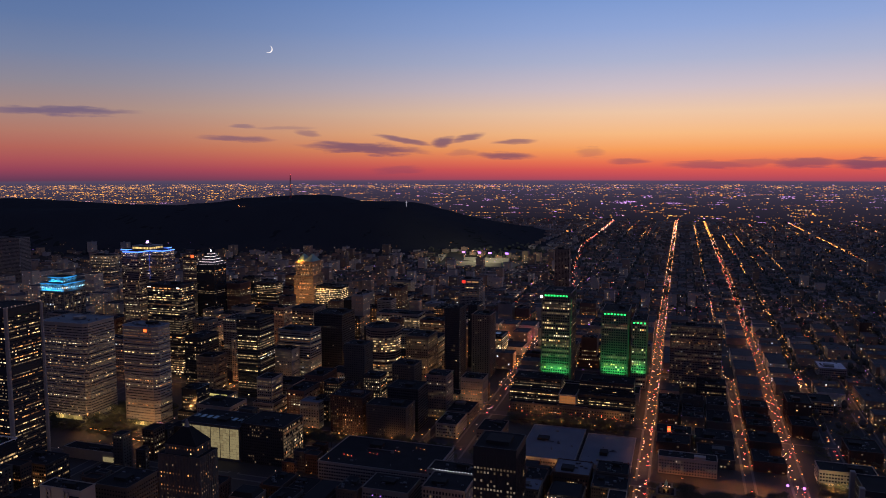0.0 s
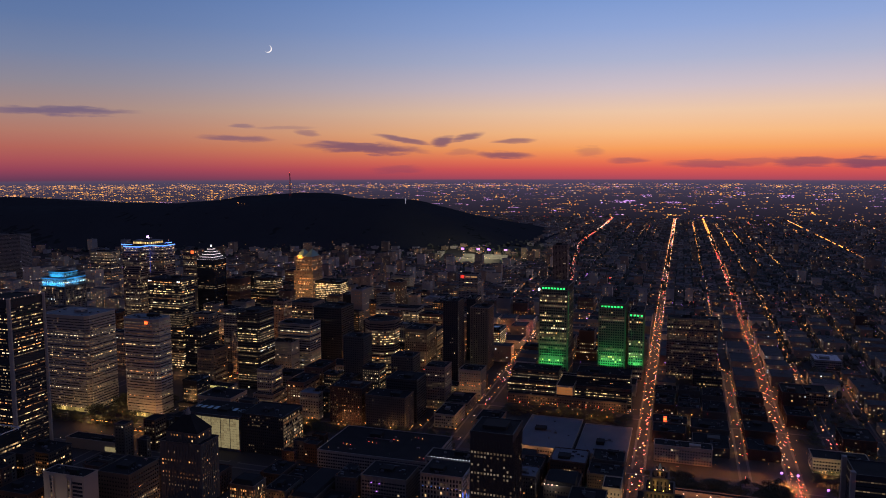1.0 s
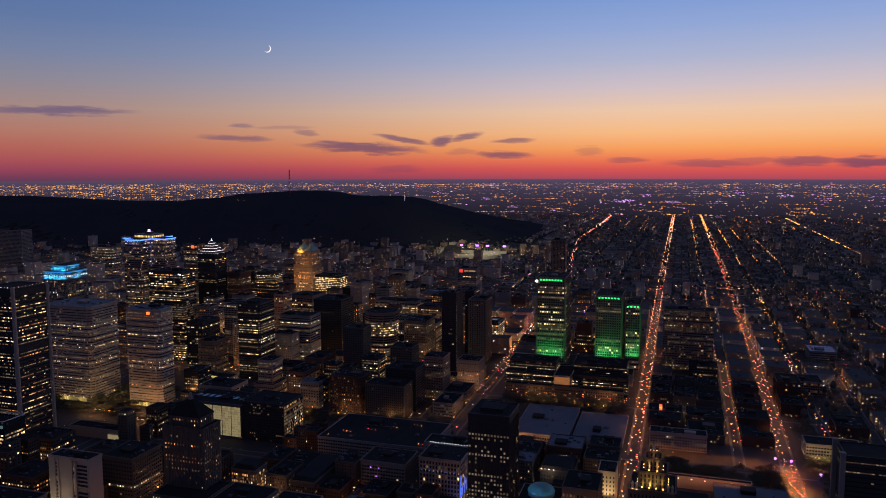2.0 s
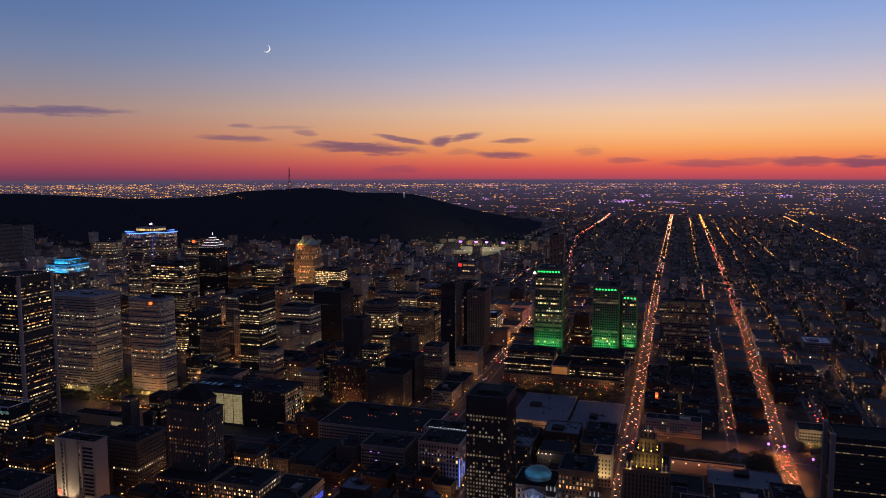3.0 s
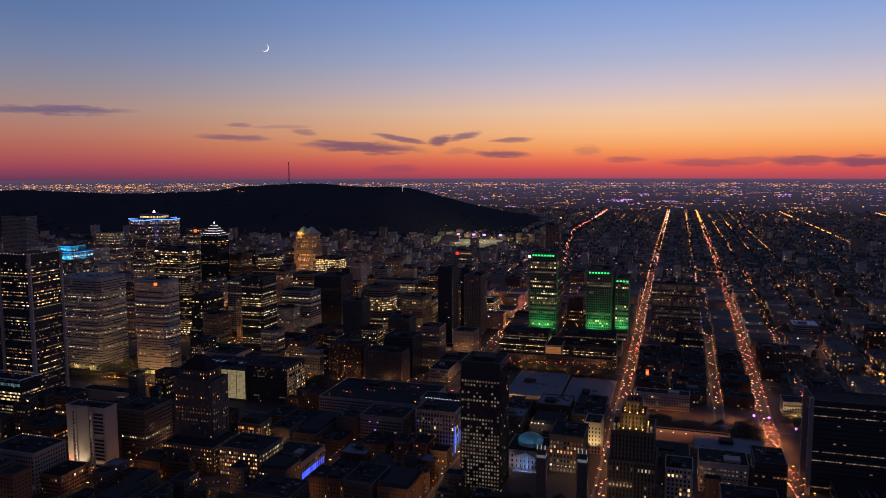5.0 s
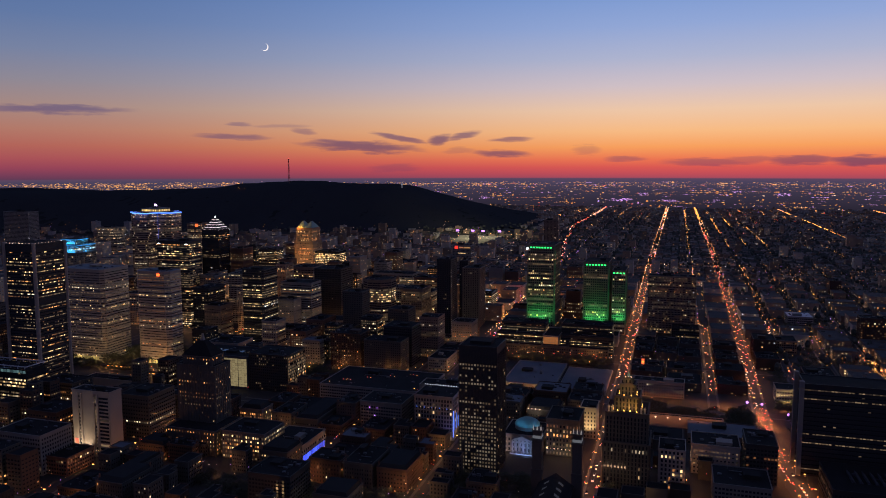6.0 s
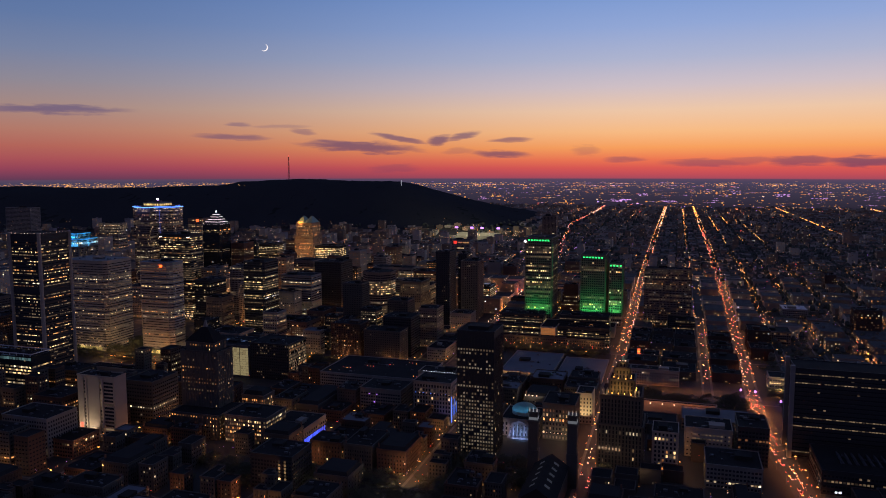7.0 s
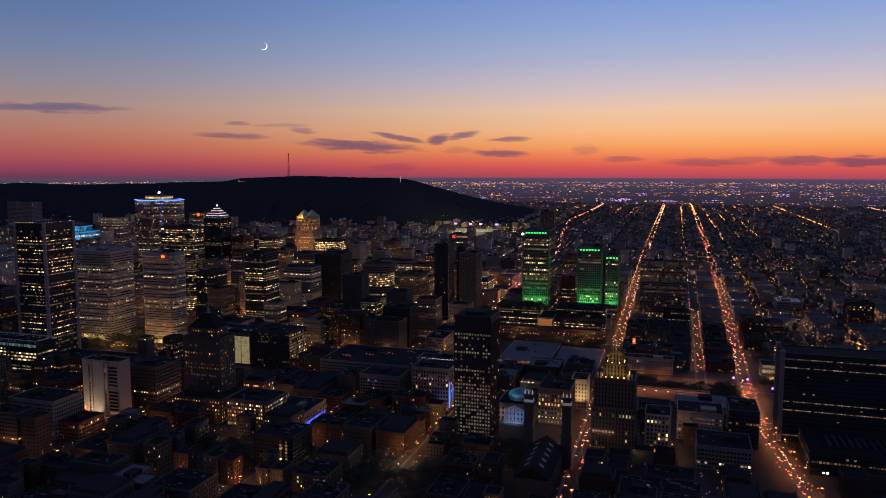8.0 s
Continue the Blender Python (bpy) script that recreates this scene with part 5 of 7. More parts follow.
for s in (-1, 1):
    tw = Mesh()
    profile_walls(tw, [(s * 17 - 4.5, 35.1), (s * 17 + 4.5, 35.1), (s * 17 + 4.5, 44), (s * 17 - 4.5, 44)], [(0, -2), (0, 30), (0.5, 30), (0.5, 31), (-0.4, 31), (-0.4, 56), (0.4, 56), (0.4, 57.5), (-0.8, 57.5), (-0.8, 64), (0, 64), (0, 65.5)])
    part("tower", tw, M["old_stone"], church)
    bell = Mesh()
    bell.ring([(s * 17 - 3.6, 36), (s * 17 + 3.6, 36), (s * 17 + 3.6, 43.1), (s * 17 - 3.6, 43.1)], 0.25, -0.05, 58, 60.5)
    for px_ in (-3.2, 0, 3.2):
        pin = Mesh()
        profile_walls(pin, shifted(rect(0.9, 0.9), s * 17 + px_, 36.2), [(0, 65.4), (0, 67.2), (-0.35, 69.5)])
        # the stone emits a little itself, standing in for floodlight on the tower tops
        part("pinnacle", pin, glow("pinnacle floodlight as glow", (1.0, 0.9, 0.8), 0.3, 0.0), church, "pale stone pinnacle with its floodlight put in as glow")
    part("belfry_light", bell, glow("white belfry light", (0.85, 0.9, 1.0), 0.12, 0.0), church)

# ---- the courthouse: a wide black slab between pale end columns
court, h = span("courthouse", "wide black slab courthouse with bands of white windows", 231, 402, 100, 136, 107, wall="black", fh=4.2, bw=2.8, ww=2.3, wh=1.1, lit=0.2, row=0.8, dim=0.65, plant=False, seed=70, palette=(0.5, 0.5, 0, 0))
for sx, y in ((-1, -18), (-1, 18), (1, -18), (1, 18)):
    c = Mesh()
    c.box(sx * 87.6 - 1.9, sx * 87.6 + 1.9, y - 2.4, y + 2.4, -2, h + 3)
    part("corner_column", c, M["concrete"], court, "pale concrete end column")
span("court_wing", "low dark wing with saw-tooth roof lights", 244, 420, 20, 84, 40, wall="black", lit=0.4, row=0.5, dim=0.4, seed=71, fh=4.5)
saw = Mesh()
for i in range(12):
    x = 262 + i * 6
    saw.v += [(x, 40, 40.4), (x + 3, 40, 40.4), (x + 3, 64, 40.4), (x, 64, 40.4), (x, 40, 43), (x, 64, 43)]
    n = len(saw.v) - 6
    saw.f += [(n, n + 1, n + 4), (n + 1, n + 2, n + 5, n + 4), (n + 2, n + 3, n + 5), (n, n + 4, n + 5, n + 3)]
    saw.m += [0] * 4
tagged(saw.make("roof_lights", [M["metal"]], None), "saw-tooth metal roof lights on a low wing", "roof light", kind="stuff")
span("city_block", "dark stone block beside the ramp", 150, 196, 5, 48, 40, wall="stone", lit=0.05, seed=72, relief="pier")

sign_post = new("street_sign")
sign_post.matrix_world = pose(74, 402, ground_z(74, 402))
tagged(sign_post, "tall glowing orange and red shop sign on a post", "sign")
post_m = Mesh()
post_m.prism(rect(0.5, 0.5), -0.3, 12)
part("post", post_m, M["metal"], sign_post)
for i, tint in enumerate(((1.0, 0.12, 0.04), (1.0, 0.35, 0.05), (1.0, 0.12, 0.04))):
    board = Mesh()
    board.box(-1.9, 1.9, -0.5, 0.3, 12.1 + i * 2.9, 14.5 + i * 2.9)
    part("panel", board, glow("shop sign panel", tint, 1.6, 0.0), sign_post)
# ---- the long retaining wall of the sunken road, lit orange by wall lamps
wall_ob, h = span("retaining_wall", "long low concrete wall lit orange by a row of lamps", 66, 168, 200, 207, 32, wall="cream", relief="plain", lit=0.0, dark=False, plant=False)
for i in range(8):
    lp = Mesh()
    lp.gem(-46 + i * 13, -4.4, h - 1.5, 0.95)
    part("wall_lamp", lp, M["white_lamp"], wall_ob)
lamp("wall_wash", "AREA", (117, 192, 36), 3400, (1.0, 0.3, 0.08), (117, 200, 25), 96, 1)
span("pale_hall", "pale greenish office hall beside the boulevard", 234, 292, 318, 346, 40, wall="cream", relief="band", lit=0.25, row=0.6, seed=80)
lamp("hall_wash", "AREA", (262, 300, 28), 6500, (1.0, 0.7, 0.3), (262, 318, 34), 50, 1)
span("brick_block", "brick block with a pale roof, beside the boulevard", 232, 290, 560, 600, 48, wall="brown", lit=0.14, seed=81, fh=3.4, relief="pier")
span("white_roofed_block", "low block with a bright membrane roof", 300, 340, 745, 790, 52, wall="concrete", roof="roof_white", lit=0.1, seed=82)
span("brick_block", "low brick warehouse with an orange-lit side wall", -470, -426, -106, -72, 36, wall="brick", relief="pier", lit=0.05, seed=83)
lamp("yard_light", "POINT", (-418, -92, 28), 800, SODIUM, None, 0.4)
dots_r = Mesh()
for i in range(14):
    dots_r.gem(-290 + (i * 47 % 120), 172 + (i * 29 % 72), 45.6, 0.5, i % 2)
tagged(dots_r.make("roof_lights", [M["sodium"], M["red_lamp"]], None), "small orange and red lights scattered over a flat roof", "lights", kind="stuff")
vio = Mesh()
for x, y, z in ((-210, 109, 40), (-201, 109, 40), (-204, 109, 31)):
    vio.gem(x, y, z, 0.8)
tagged(vio.make("violet_lamps", [M["violet_lamp"]], None), "violet lamps on an old stone front", "lights", kind="stuff")
span("stone_block", "old stone block with violet lamps on its front", -222, -172, 110, 150, 46, wall="stone", relief="pier", lit=0.08, seed=84)
span("lit_mall", "yellow-lit glass shopping block", -258, -226, 748, 800, 66, wall="glass", lit=0.8, row=0.3, dim=0.2, seed=85, bw=3, ww=2.7, wh=2.4, palette=(0.5, 0.3, 0.2, 0))
span("brick_block", "brick block with red-lit windows behind the plaza", -86, -46, 760, 790, 60, wall="brick", lit=0.7, row=0.3, dim=0.2, seed=86, palette=(0.1, 0.0, 0.9, 0))
for x, y, p, c in ((-168, 704, 22000, SODIUM), (-150, 760, 22000, (1.0, 0.35, 0.15)), (-168, 683, 9000, (1.0, 0.34, 0.1)), (-180, 838, 9000, (1.0, 0.12, 0.08)), (-272, 1262, 30000, (1.0, 0.34, 0.1)), (-311, 660, 2500, (0.1, 0.25, 1.0)), (-515, 655, 5000, (1.0, 0.75, 0.35)), (-262, 560, 3000, (0.8, 1.0, 0.5)), (-74, 740, 7000, (1.0, 0.2, 0.12)), (-660, 205, 6000, SODIUM), (-600, 210, 6000, SODIUM), (-650, 208, 2200, (1.0, 0.7, 0.3)), (-668, 244, 4500, (1.0, 0.7, 0.3)), (-680, 226, 2400, (1.0, 0.65, 0.25)), (-620, 247, 2600, (1.0, 0.66, 0.3)), (-578, 250, 2600, (1.0, 0.6, 0.26)), (-669, 268, 3600, (1.0, 0.66, 0.3)), (-737, 234, 2000, (1.0, 0.6, 0.26)), (-790, 236, 2000, (1.0, 0.6, 0.3)), (-705, 232, 2400, (1.0, 0.66, 0.3)), (-669, 296, 9000, (1.0, 0.62, 0.26)), (-604, 240, 3000, (1.0, 0.5, 0.15)), (-330, 295, 2200, SODIUM), (-318, 293, 2200, SODIUM), (-240, 294, 2200, SODIUM),
                   (-120, 322, 5000, SODIUM), (-85, 275, 5000, SODIUM), (-50, 275, 5000, SODIUM), (140, 20, 1500, SODIUM), (116, 18, 5200, SODIUM), (120, 66, 1500, SODIUM), (22, 166, 9000, (1.0, 0.62, 0.3)), (132, 176, 700, SODIUM), (180, 190, 900, SODIUM)):
    street_light((x, y, ground_z(x, y) + 10), p, c)

# unseen fill lamps added to brighten the deco tower and bank fronts
lamp("front_wash", "AREA", (76, -14, 30), 5000, (1.0, 0.62, 0.34), (76, 15, 52), 44, 2)
lamp("front_wash", "POINT", (10, 70, 27), 1500, (1.0, 0.7, 0.4), None, 0.4)
lamp("front_wash", "POINT", (-46, 70, 27), 1800, (1.0, 0.6, 0.3), None, 0.4)
span("low_hall", "low dark hall beside the sunken road", 131, 200, 152, 197, 31, wall="brown", roof="roof_light", relief="plain", lit=0.04, seed=96)
wl = Mesh()
for x in (-40, -36, -32, -27):
    wl.gem(x, 163.5, 38, 0.8)
tagged(wl.make("wall_lights", [M["white_lamp"]], None), "row of bright white lights over a low roof", "lights", kind="stuff")
lamp("yard_light", "POINT", (-32, 158, 40), 3000, (1.0, 0.8, 0.65), None, 0.4)
# ---- small lights of the old town yards
yard = Mesh()
for x, y, z, k, p, c in ((-219, -148, 24, 1, 500, (1.0, 0.2, 0.1)), (-218, -156, 21, 0, 2600, SODIUM), (-205, -160, 21, 0, 1800, SODIUM), (-175, -103, 25, 2, 1800, (1.0, 0.75, 0.45)), (-168, -98, 25, 2, 1200, (1.0, 0.75, 0.45)), (-157, -113, 22, 0, 900, SODIUM), (-102, -79, 25, 2, 2400, (1.0, 0.85, 0.6)),
                           (-110, -88, 24, 2, 900, (1.0, 0.85, 0.6)), (-351, -116, 30, 0, 1500, (1.0, 0.6, 0.15)), (-291, -73, 24, 0, 800, SODIUM), (-184, -40, 22, 0, 1500, SODIUM), (-170, -36, 22, 0, 1500, SODIUM), (-200, -44, 22, 0, 1200, SODIUM), (-485, -142, 22, 0, 2600, SODIUM), (-451, -164, 22, 2, 900, (1.0, 0.8, 0.6)),
                           (-192, -112, 25, 3, 500, (0.3, 0.2, 1.0)), (-100, -72, 40, 2, 300, (1.0, 0.9, 0.7)), (129, 46, 24, 0, 2600, SODIUM), (116, -34, 24, 0, 1500, SODIUM), (-240, 452, 30, 2, 4000, (1.0, 0.8, 0.5)), (-380, 390, 28, 0, 2600, SODIUM), (-362, 390, 28, 0, 2600, SODIUM), (-255, 366, 27, 0, 3000, SODIUM)):
    yard.gem(x, y, z, 0.55, k)
    lamp("yard_light", "POINT", (x, y, z + 1.2), p, c, None, 0.3)
tagged(yard.make("yard_lamps", [M["sodium"], M["red_lamp"], M["white_lamp"], M["violet_lamp"]]), "scattered lamps in the yards of the old town", "lights", kind="stuff")
span("apartment_tower", "grey apartment tower on the slope", -1706, -1617, 1000, 1035, 188, wall="concrete", lit=0.2, dim=0.6, row=0.3, seed=90)
span("office_tower", "pale office block with lit floors", -1384, -1320, 1000, 1035, 151, wall="stone", lit=0.5, dim=0.5, row=0.6, seed=91)
sign_t, h = span("office_tower", "dark office block with a red and yellow roof sign", -1024, -986, 900, 930, 176, wall="brown", lit=0.3, dim=0.5, seed=92)
sg = Mesh()
sg.box(4, 12, -15.8, -15.4, h - 8, h - 1)
part("sign", sg, glow("red roof sign", (1.0, 0.14, 0.03), 1.6, 0.0), sign_t, "glowing red roof sign")

# ---------------------------------------------------------------- the streets
ROADS = [  # x from, y from, x to, y to, half width
    (48, -260, 48, 4250, 5.5), (162, 212, 162, 690, 4), (148, 690, 148, 4250, 4), (213, 115, 213, 4250, 6), (267, 320, 267, 4250, 5), (323, 320, 323, 4250, 5), (378, 320, 378, 4250, 5), (446, 320, 446, 4250, 5), (555, -200, 555, 4250, 6), (614, 320, 614, 4250, 5), (680, -200, 680, 4250, 7),
    (860, 320, 860, 4250, 5), (1010, 320, 1010, 4250, 6), (1180, 320, 1180, 4250, 5),
    (-175, 255, -175, 1250, 7), (-225, 255, -225, 720, 4), (-445, 260, -445, 1250, 6), (-585, -260, -585, 1250, 6), (-752, -260, -752, 230, 6), (-752, 330, -752, 1250, 6), (-930, -260, -930, 1250, 6), (-1120, -260, -1120, 1250, 6), (-1300, -260, -1300, 1250, 6),
    (-405, -260, -405, 160, 5), (-213, -260, -213, 100, 5), (-96, -260, -96, 250, 5),
    (-1500, -160, 420, -160, 5), (-1500, 150, -305, 150, 5), (-1500, 268, -800, 268, 9), (-560, 268, 1200, 268, 9), (-1500, 446, 1200, 446, 8), (-1500, 690, 1200, 690, 6), (-1500, 850, 1200, 850, 6), (-1500, 1090, 1200, 1090, 8),
    (-420, 318, -170, 318, 6), (-880, 240, -595, 240, 6),
    (-400, 1270, 1200, 1270, 5), (-400, 1450, 1200, 1450, 5), (-300, 1640, 1200, 1640, 5), (-300, 1830, 1200, 1830, 5), (-300, 2100, 1200, 2100, 7),
]
BEND = [(213, 140), (219, 112), (223, 80), (227, 48), (231, 12), (237, -30), (247, -72), (262, -120)]
PARC = [(-175, 1250), (-200, 1500), (-253, 1926), (-299, 2500), (-305, 3192), (-330, 4250)]


def ribbon(pts, half, lift=0.25):
    """A road draped over the land."""
    mesh, prev = Mesh(), None
    fine = []
    for (ax, ay), (bx, by) in zip(pts, pts[1:]):
        n = max(1, int(math.hypot(bx - ax, by - ay) / 40))
        fine += [(ax + (bx - ax) * i / n, ay + (by - ay) * i / n) for i in range(n)]
    fine.append(pts[-1])
    for i, (x, y) in enumerate(fine):
        (ax, ay), (bx, by) = fine[max(0, i - 1)], fine[min(len(fine) - 1, i + 1)]
        ln = math.hypot(bx - ax, by - ay)
        nx_, ny_ = -(by - ay) / ln, (bx - ax) / ln
        z = ground_z(x, y) + lift
        mesh.v += [(x + nx_ * half, y + ny_ * half, z), (x - nx_ * half, y - ny_ * half, z)]
        if i:
            k = len(mesh.v)
            mesh.f.append((k - 4, k - 3, k - 1, k - 2))
            mesh.m.append(0)
    return mesh


for i, (ax, ay, bx, by, half) in enumerate(ROADS):
    along = abs(by - ay) > abs(bx - ax)
    tagged(ribbon([(ax, ay), (bx, by)], half, 0.25 if along else 0.21).make("road", [M["asphalt"]]), "asphalt city street between the blocks", "road", kind="structure")
    tagged(ribbon([(ax, ay), (bx, by)], half + 2.8, 0.12 if along else 0.08).make("pavement", [M["pave"]]), "concrete pavement along a street", "pavement", kind="structure")
for pts, half in ((BEND, 10), (PARC, 8)):
    tagged(ribbon(pts, half, 0.3).make("road", [M["asphalt"]]), "asphalt avenue that bends between the blocks", "road", kind="structure")

# ---------------------------------------------------------------- ordinary blocks
XS_S = [-1500, -1300, -1120, -930, -752, -585, -405, -213, -96, 48, 160, 230, 420, 555, 680, 715]
XS_M = [-2100, -1950, -1800, -1650, -1500, -1300, -1120, -930, -752, -585, -445, -300, -175, 48, 160, 213, 267, 323, 378, 446, 555, 614, 680, 715, 860, 1010]
YS_S = [-260, -160, -60, 50, 150, 268]
YS_M = [268, 446, 570, 690, 850, 970, 1090]
YS_N = [1090, 1180, 1270, 1360, 1450, 1545, 1640]
PARKS = [(-880, -590, 200, 328), (-420, -166, 252, 298), (-640, -540, 100, 170), (-500, -352, 120, 187), (-130, -60, -140, -70), (-60, -2, -12, 6), (236, 420, 115, 268), (-60, 60, 268, 284), (-150, 40, 402, 440), (203, 246, -60, 118), (244, 290, -130, -40), (-760, -600, 215, 300), (150, 212, 210, 300), (60, 148, 209, 264), (62, 205, 150, 199), (-60, 30, 8, 79), (-680, -440, 1790, 1965), (-240, -100, 255, 284), (-300, -180, -120, -75), (199, 229, 112, 268), (-863, -665, 328, 407)]

# ground that stays open at the feet of the cream towers
OPEN = [(-680, -620, 326, 390), (-740, -540, 150, 250), (-575, -535, 205, 260)]


def clear(x0, x1, y0, y1, pad=2.0):
    return all(x1 + pad < a or x0 - pad > b or y1 + pad < c or y0 - pad > d for a, b, c, d in FOOT) and all(x1 < a or x0 > b or y1 < c or y0 > d for a, b, c, d in PARKS)


def zone(x, y, rng):
    """(height, wall, lit share) that suits this part of town."""
    r = rng.random()
    if y < 268:
        if x < -405:
            return rng.uniform(18, 52), rng.choice(["brick", "stone", "concrete", "brown"]), rng.uniform(0.05, 0.3)
        if x > 100:
            return rng.uniform(9, 20), rng.choice(["brick", "stone", "brown"]), rng.uniform(0.05, 0.2)
        return rng.uniform(12, 25), rng.choice(["brick", "stone", "stone", "brown"]), rng.uniform(0.08, 0.28)
    if y < 1090:
        if x < -300:
            h = rng.uniform(28, 62) if r < 0.7 else rng.uniform(62, 98)
            return h * (0.8 if y > 850 else 1), rng.choice(["concrete", "brown", "glass", "black", "stone", "brick"]), rng.uniform(0.2, 0.62)
        if x < 40:
            if x > -170 and y < 460:
                return rng.uniform(9, 16), rng.choice(["brick", "concrete", "brown", "stone"]), rng.uniform(0.15, 0.35)
            return rng.uniform(12, 34) if r < 0.75 else rng.uniform(34, 60), rng.choice(["brick", "concrete", "brown", "stone"]), rng.uniform(0.15, 0.45)
        return rng.uniform(9, 19) if r < 0.9 or x < 230 else rng.uniform(20, 42), rng.choice(["brick", "brown", "concrete"]), rng.uniform(0.05, 0.25)
    if x < -420:
        return rng.uniform(10, 26) if r < 0.75 else rng.uniform(30, 52), rng.choice(["stone", "concrete", "brick"]), rng.uniform(0.05, 0.35)
    return rng.uniform(9, 13) if r < 0.93 else rng.uniform(22, 48), rng.choice(["brick", "brown", "brick"]), rng.uniform(0.05, 0.2)


KIND = {"brick": "red brick", "stone": "grey stone", "concrete": "grey concrete", "brown": "brown brick", "glass": "dark glass", "black": "black metal"}
rng = np.random.default_rng(21)
count = 0


town, town_win = Mesh(), Mesh()


def mass(cx, cy, w, d, z, h, skin, lit, rng):
    """A far house: a flat-roofed block with a low roof hut and lit windows on its four sides."""
    a, b = w / 2, d / 2
    town.box(cx - a, cx + a, cy - b, cy + b, z - 2, z + h, skin, 3)
    if w > 12 and rng.random() < 0.5:
        ux, uy = cx + rng.uniform(-0.3, 0.3) * w, cy + rng.uniform(-0.3, 0.3) * d
        town.box(ux - 2, ux + 2, uy - 2, uy + 2, z + h + 0.01, z + h + 2.4, skin, 3)
    for f in range(int(h / 3.3)):
        zb = z + 1 + f * 3.3
        for ax, ay, ux, uy, ln in ((cx - a, cy - b, 1, 0, w), (cx + a, cy - b, 0, 1, d), (cx + a, cy + b, -1, 0, w), (cx - a, cy + b, 0, -1, d)):
            for k in range(int(ln / 5)):
                if rng.random() < lit:
                    s = 1.5 + k * 5
                    x0, y0, x1, y1 = ax + ux * s + uy * 0.08, ay + uy * s - ux * 0.08, ax + ux * (s + 1.9) + uy * 0.08, ay + uy * (s + 1.9) - ux * 0.08
                    town_win.face([(x0, y0, zb), (x1, y1, zb), (x1, y1, zb + 1.6), (x0, y0, zb + 1.6)], int(rng.choice(4, p=[0.4, 0.2, 0.35, 0.05])) if rng.random() < 0.62 else int(rng.choice([5, 6])))


def fill(xs, ys, lot, xmin, xmax, plain=False):
    global count
    for xa, xb in zip(xs, xs[1:]):
        if xa < xmin or xb > xmax:
            continue
        for ya, yb in zip(ys, ys[1:]):
            pad = 7.5 if xa in (48, 160) else 9
            w, d = xb - xa - 2 * pad, yb - ya - 18
            nx_ = max(1, round(w / (lot * rng.uniform(0.85, 1.2))))
            for i in range(nx_):
                ny_ = max(1, round(d / (lot * rng.uniform(0.7, 1.7))))
                for j in range(ny_):
                    lx, ly = w / nx_, d / ny_
                    cx, cy = xa + pad + (i + 0.5) * lx, ya + 9 + (j + 0.5) * ly
                    bw_, bd_ = lx * rng.uniform(0.78, 0.97), ly * rng.uniform(0.72, 0.97)
                    if ground_z(cx, cy) > np.interp(cy, [-900, -300, 200, 500, 900, 1300, 1700], [8, 18, 20, 27, 40, 50, 55]) + 28:
                        continue
                    if not clear(cx - bw_ / 2, cx + bw_ / 2, cy - bd_ / 2, cy + bd_ / 2):
                        continue
                    if rng.random() < 0.06:
                        continue
                    hh, wall, lit = zone(cx, cy, rng)
                    storey = "tall" if hh > 55 else "mid-rise" if hh > 22 else "low"
                    if (hh < 30 and (cy > 560 or cx < -760 or cx > 300)) or cx < -1010:
                        mass(cx, cy, bw_, bd_, ground_z(cx, cy), hh, {"brick": 0, "brown": 1}.get(wall, 2), lit * (2.6 if cx > 200 and cy < 1100 else 1.2), rng)
                        FOOT.append((cx - bw_ / 2, cx + bw_ / 2, cy - bd_ / 2, cy + bd_ / 2))
                        continue
                    tiers = [(rect(bw_, bd_), 0, hh)]
                    if hh > 40 and rng.random() < 0.4:
                        tiers = [(rect(bw_, bd_), 0, hh * 0.35), (rect(bw_ * 0.75, bd_ * 0.75), hh * 0.35, hh)]
                    elif rng.random() < 0.25 and hh < 40:
                        a, b = bw_ / 2, bd_ / 2
                        tiers = [([(-a, -b), (a, -b), (a, b * 0.1), (a * 0.1, b * 0.1), (a * 0.1, b), (-a, b)], 0, hh)]
                    office = hh > 30
                    pal = (0.55, 0.3, 0.12, 0.03) if rng.random() < 0.6 else (0.25, 0.1, 0.6, 0.05)
                    relief = "band" if office and rng.random() < 0.6 else "pier"
                    spec = dict(wall=wall, roof="roof_light" if rng.random() < 0.05 else "roof",
                                fh=rng.uniform(3.4, 4.1), bw=rng.uniform(2.8, 4.0) if office or cy > 268 else rng.uniform(2.2, 3.1), ww=rng.uniform(1.4, 2.2) if office or cy > 268 else rng.uniform(0.8, 1.2), wh=rng.uniform(1.3, 1.8), lit=max(0.3, lit) if office and cx > 50 else lit * (1.2 if office else 1.0), row=0.7 if office and cx < 50 else 0.15, relief=relief,
                                dark=cy < 700 and cx < 50, plant=not plain, old=False if plain else ("mansard" if rng.random() < 0.35 else "flat") if hh < 26 and cy < 268 else False, shops=0.15 if cy < 720 and not plain else 0.0, palette=pal, seed=1000 + count, group="downtown buildings" if office else "low town buildings")
                    if not any(a < cx < b and c < cy < d for a, b, c, d in OPEN):
                        building("office_building" if office else "town_building", "%s %s building with %s lit windows" % (storey, KIND[wall], "many" if lit > 0.25 else "a few"), cx, cy, tiers, **spec)
                    count += 1


fill(XS_S, YS_S, 34, -1130, 720)
fill(XS_M, YS_M, 36, -2110, 720)
fill(XS_S, YS_S, 17, -620, 430, True)

# ---------------------------------------------------------------- the low town to the horizon: rows of flat-roofed houses
rng = np.random.default_rng(33)


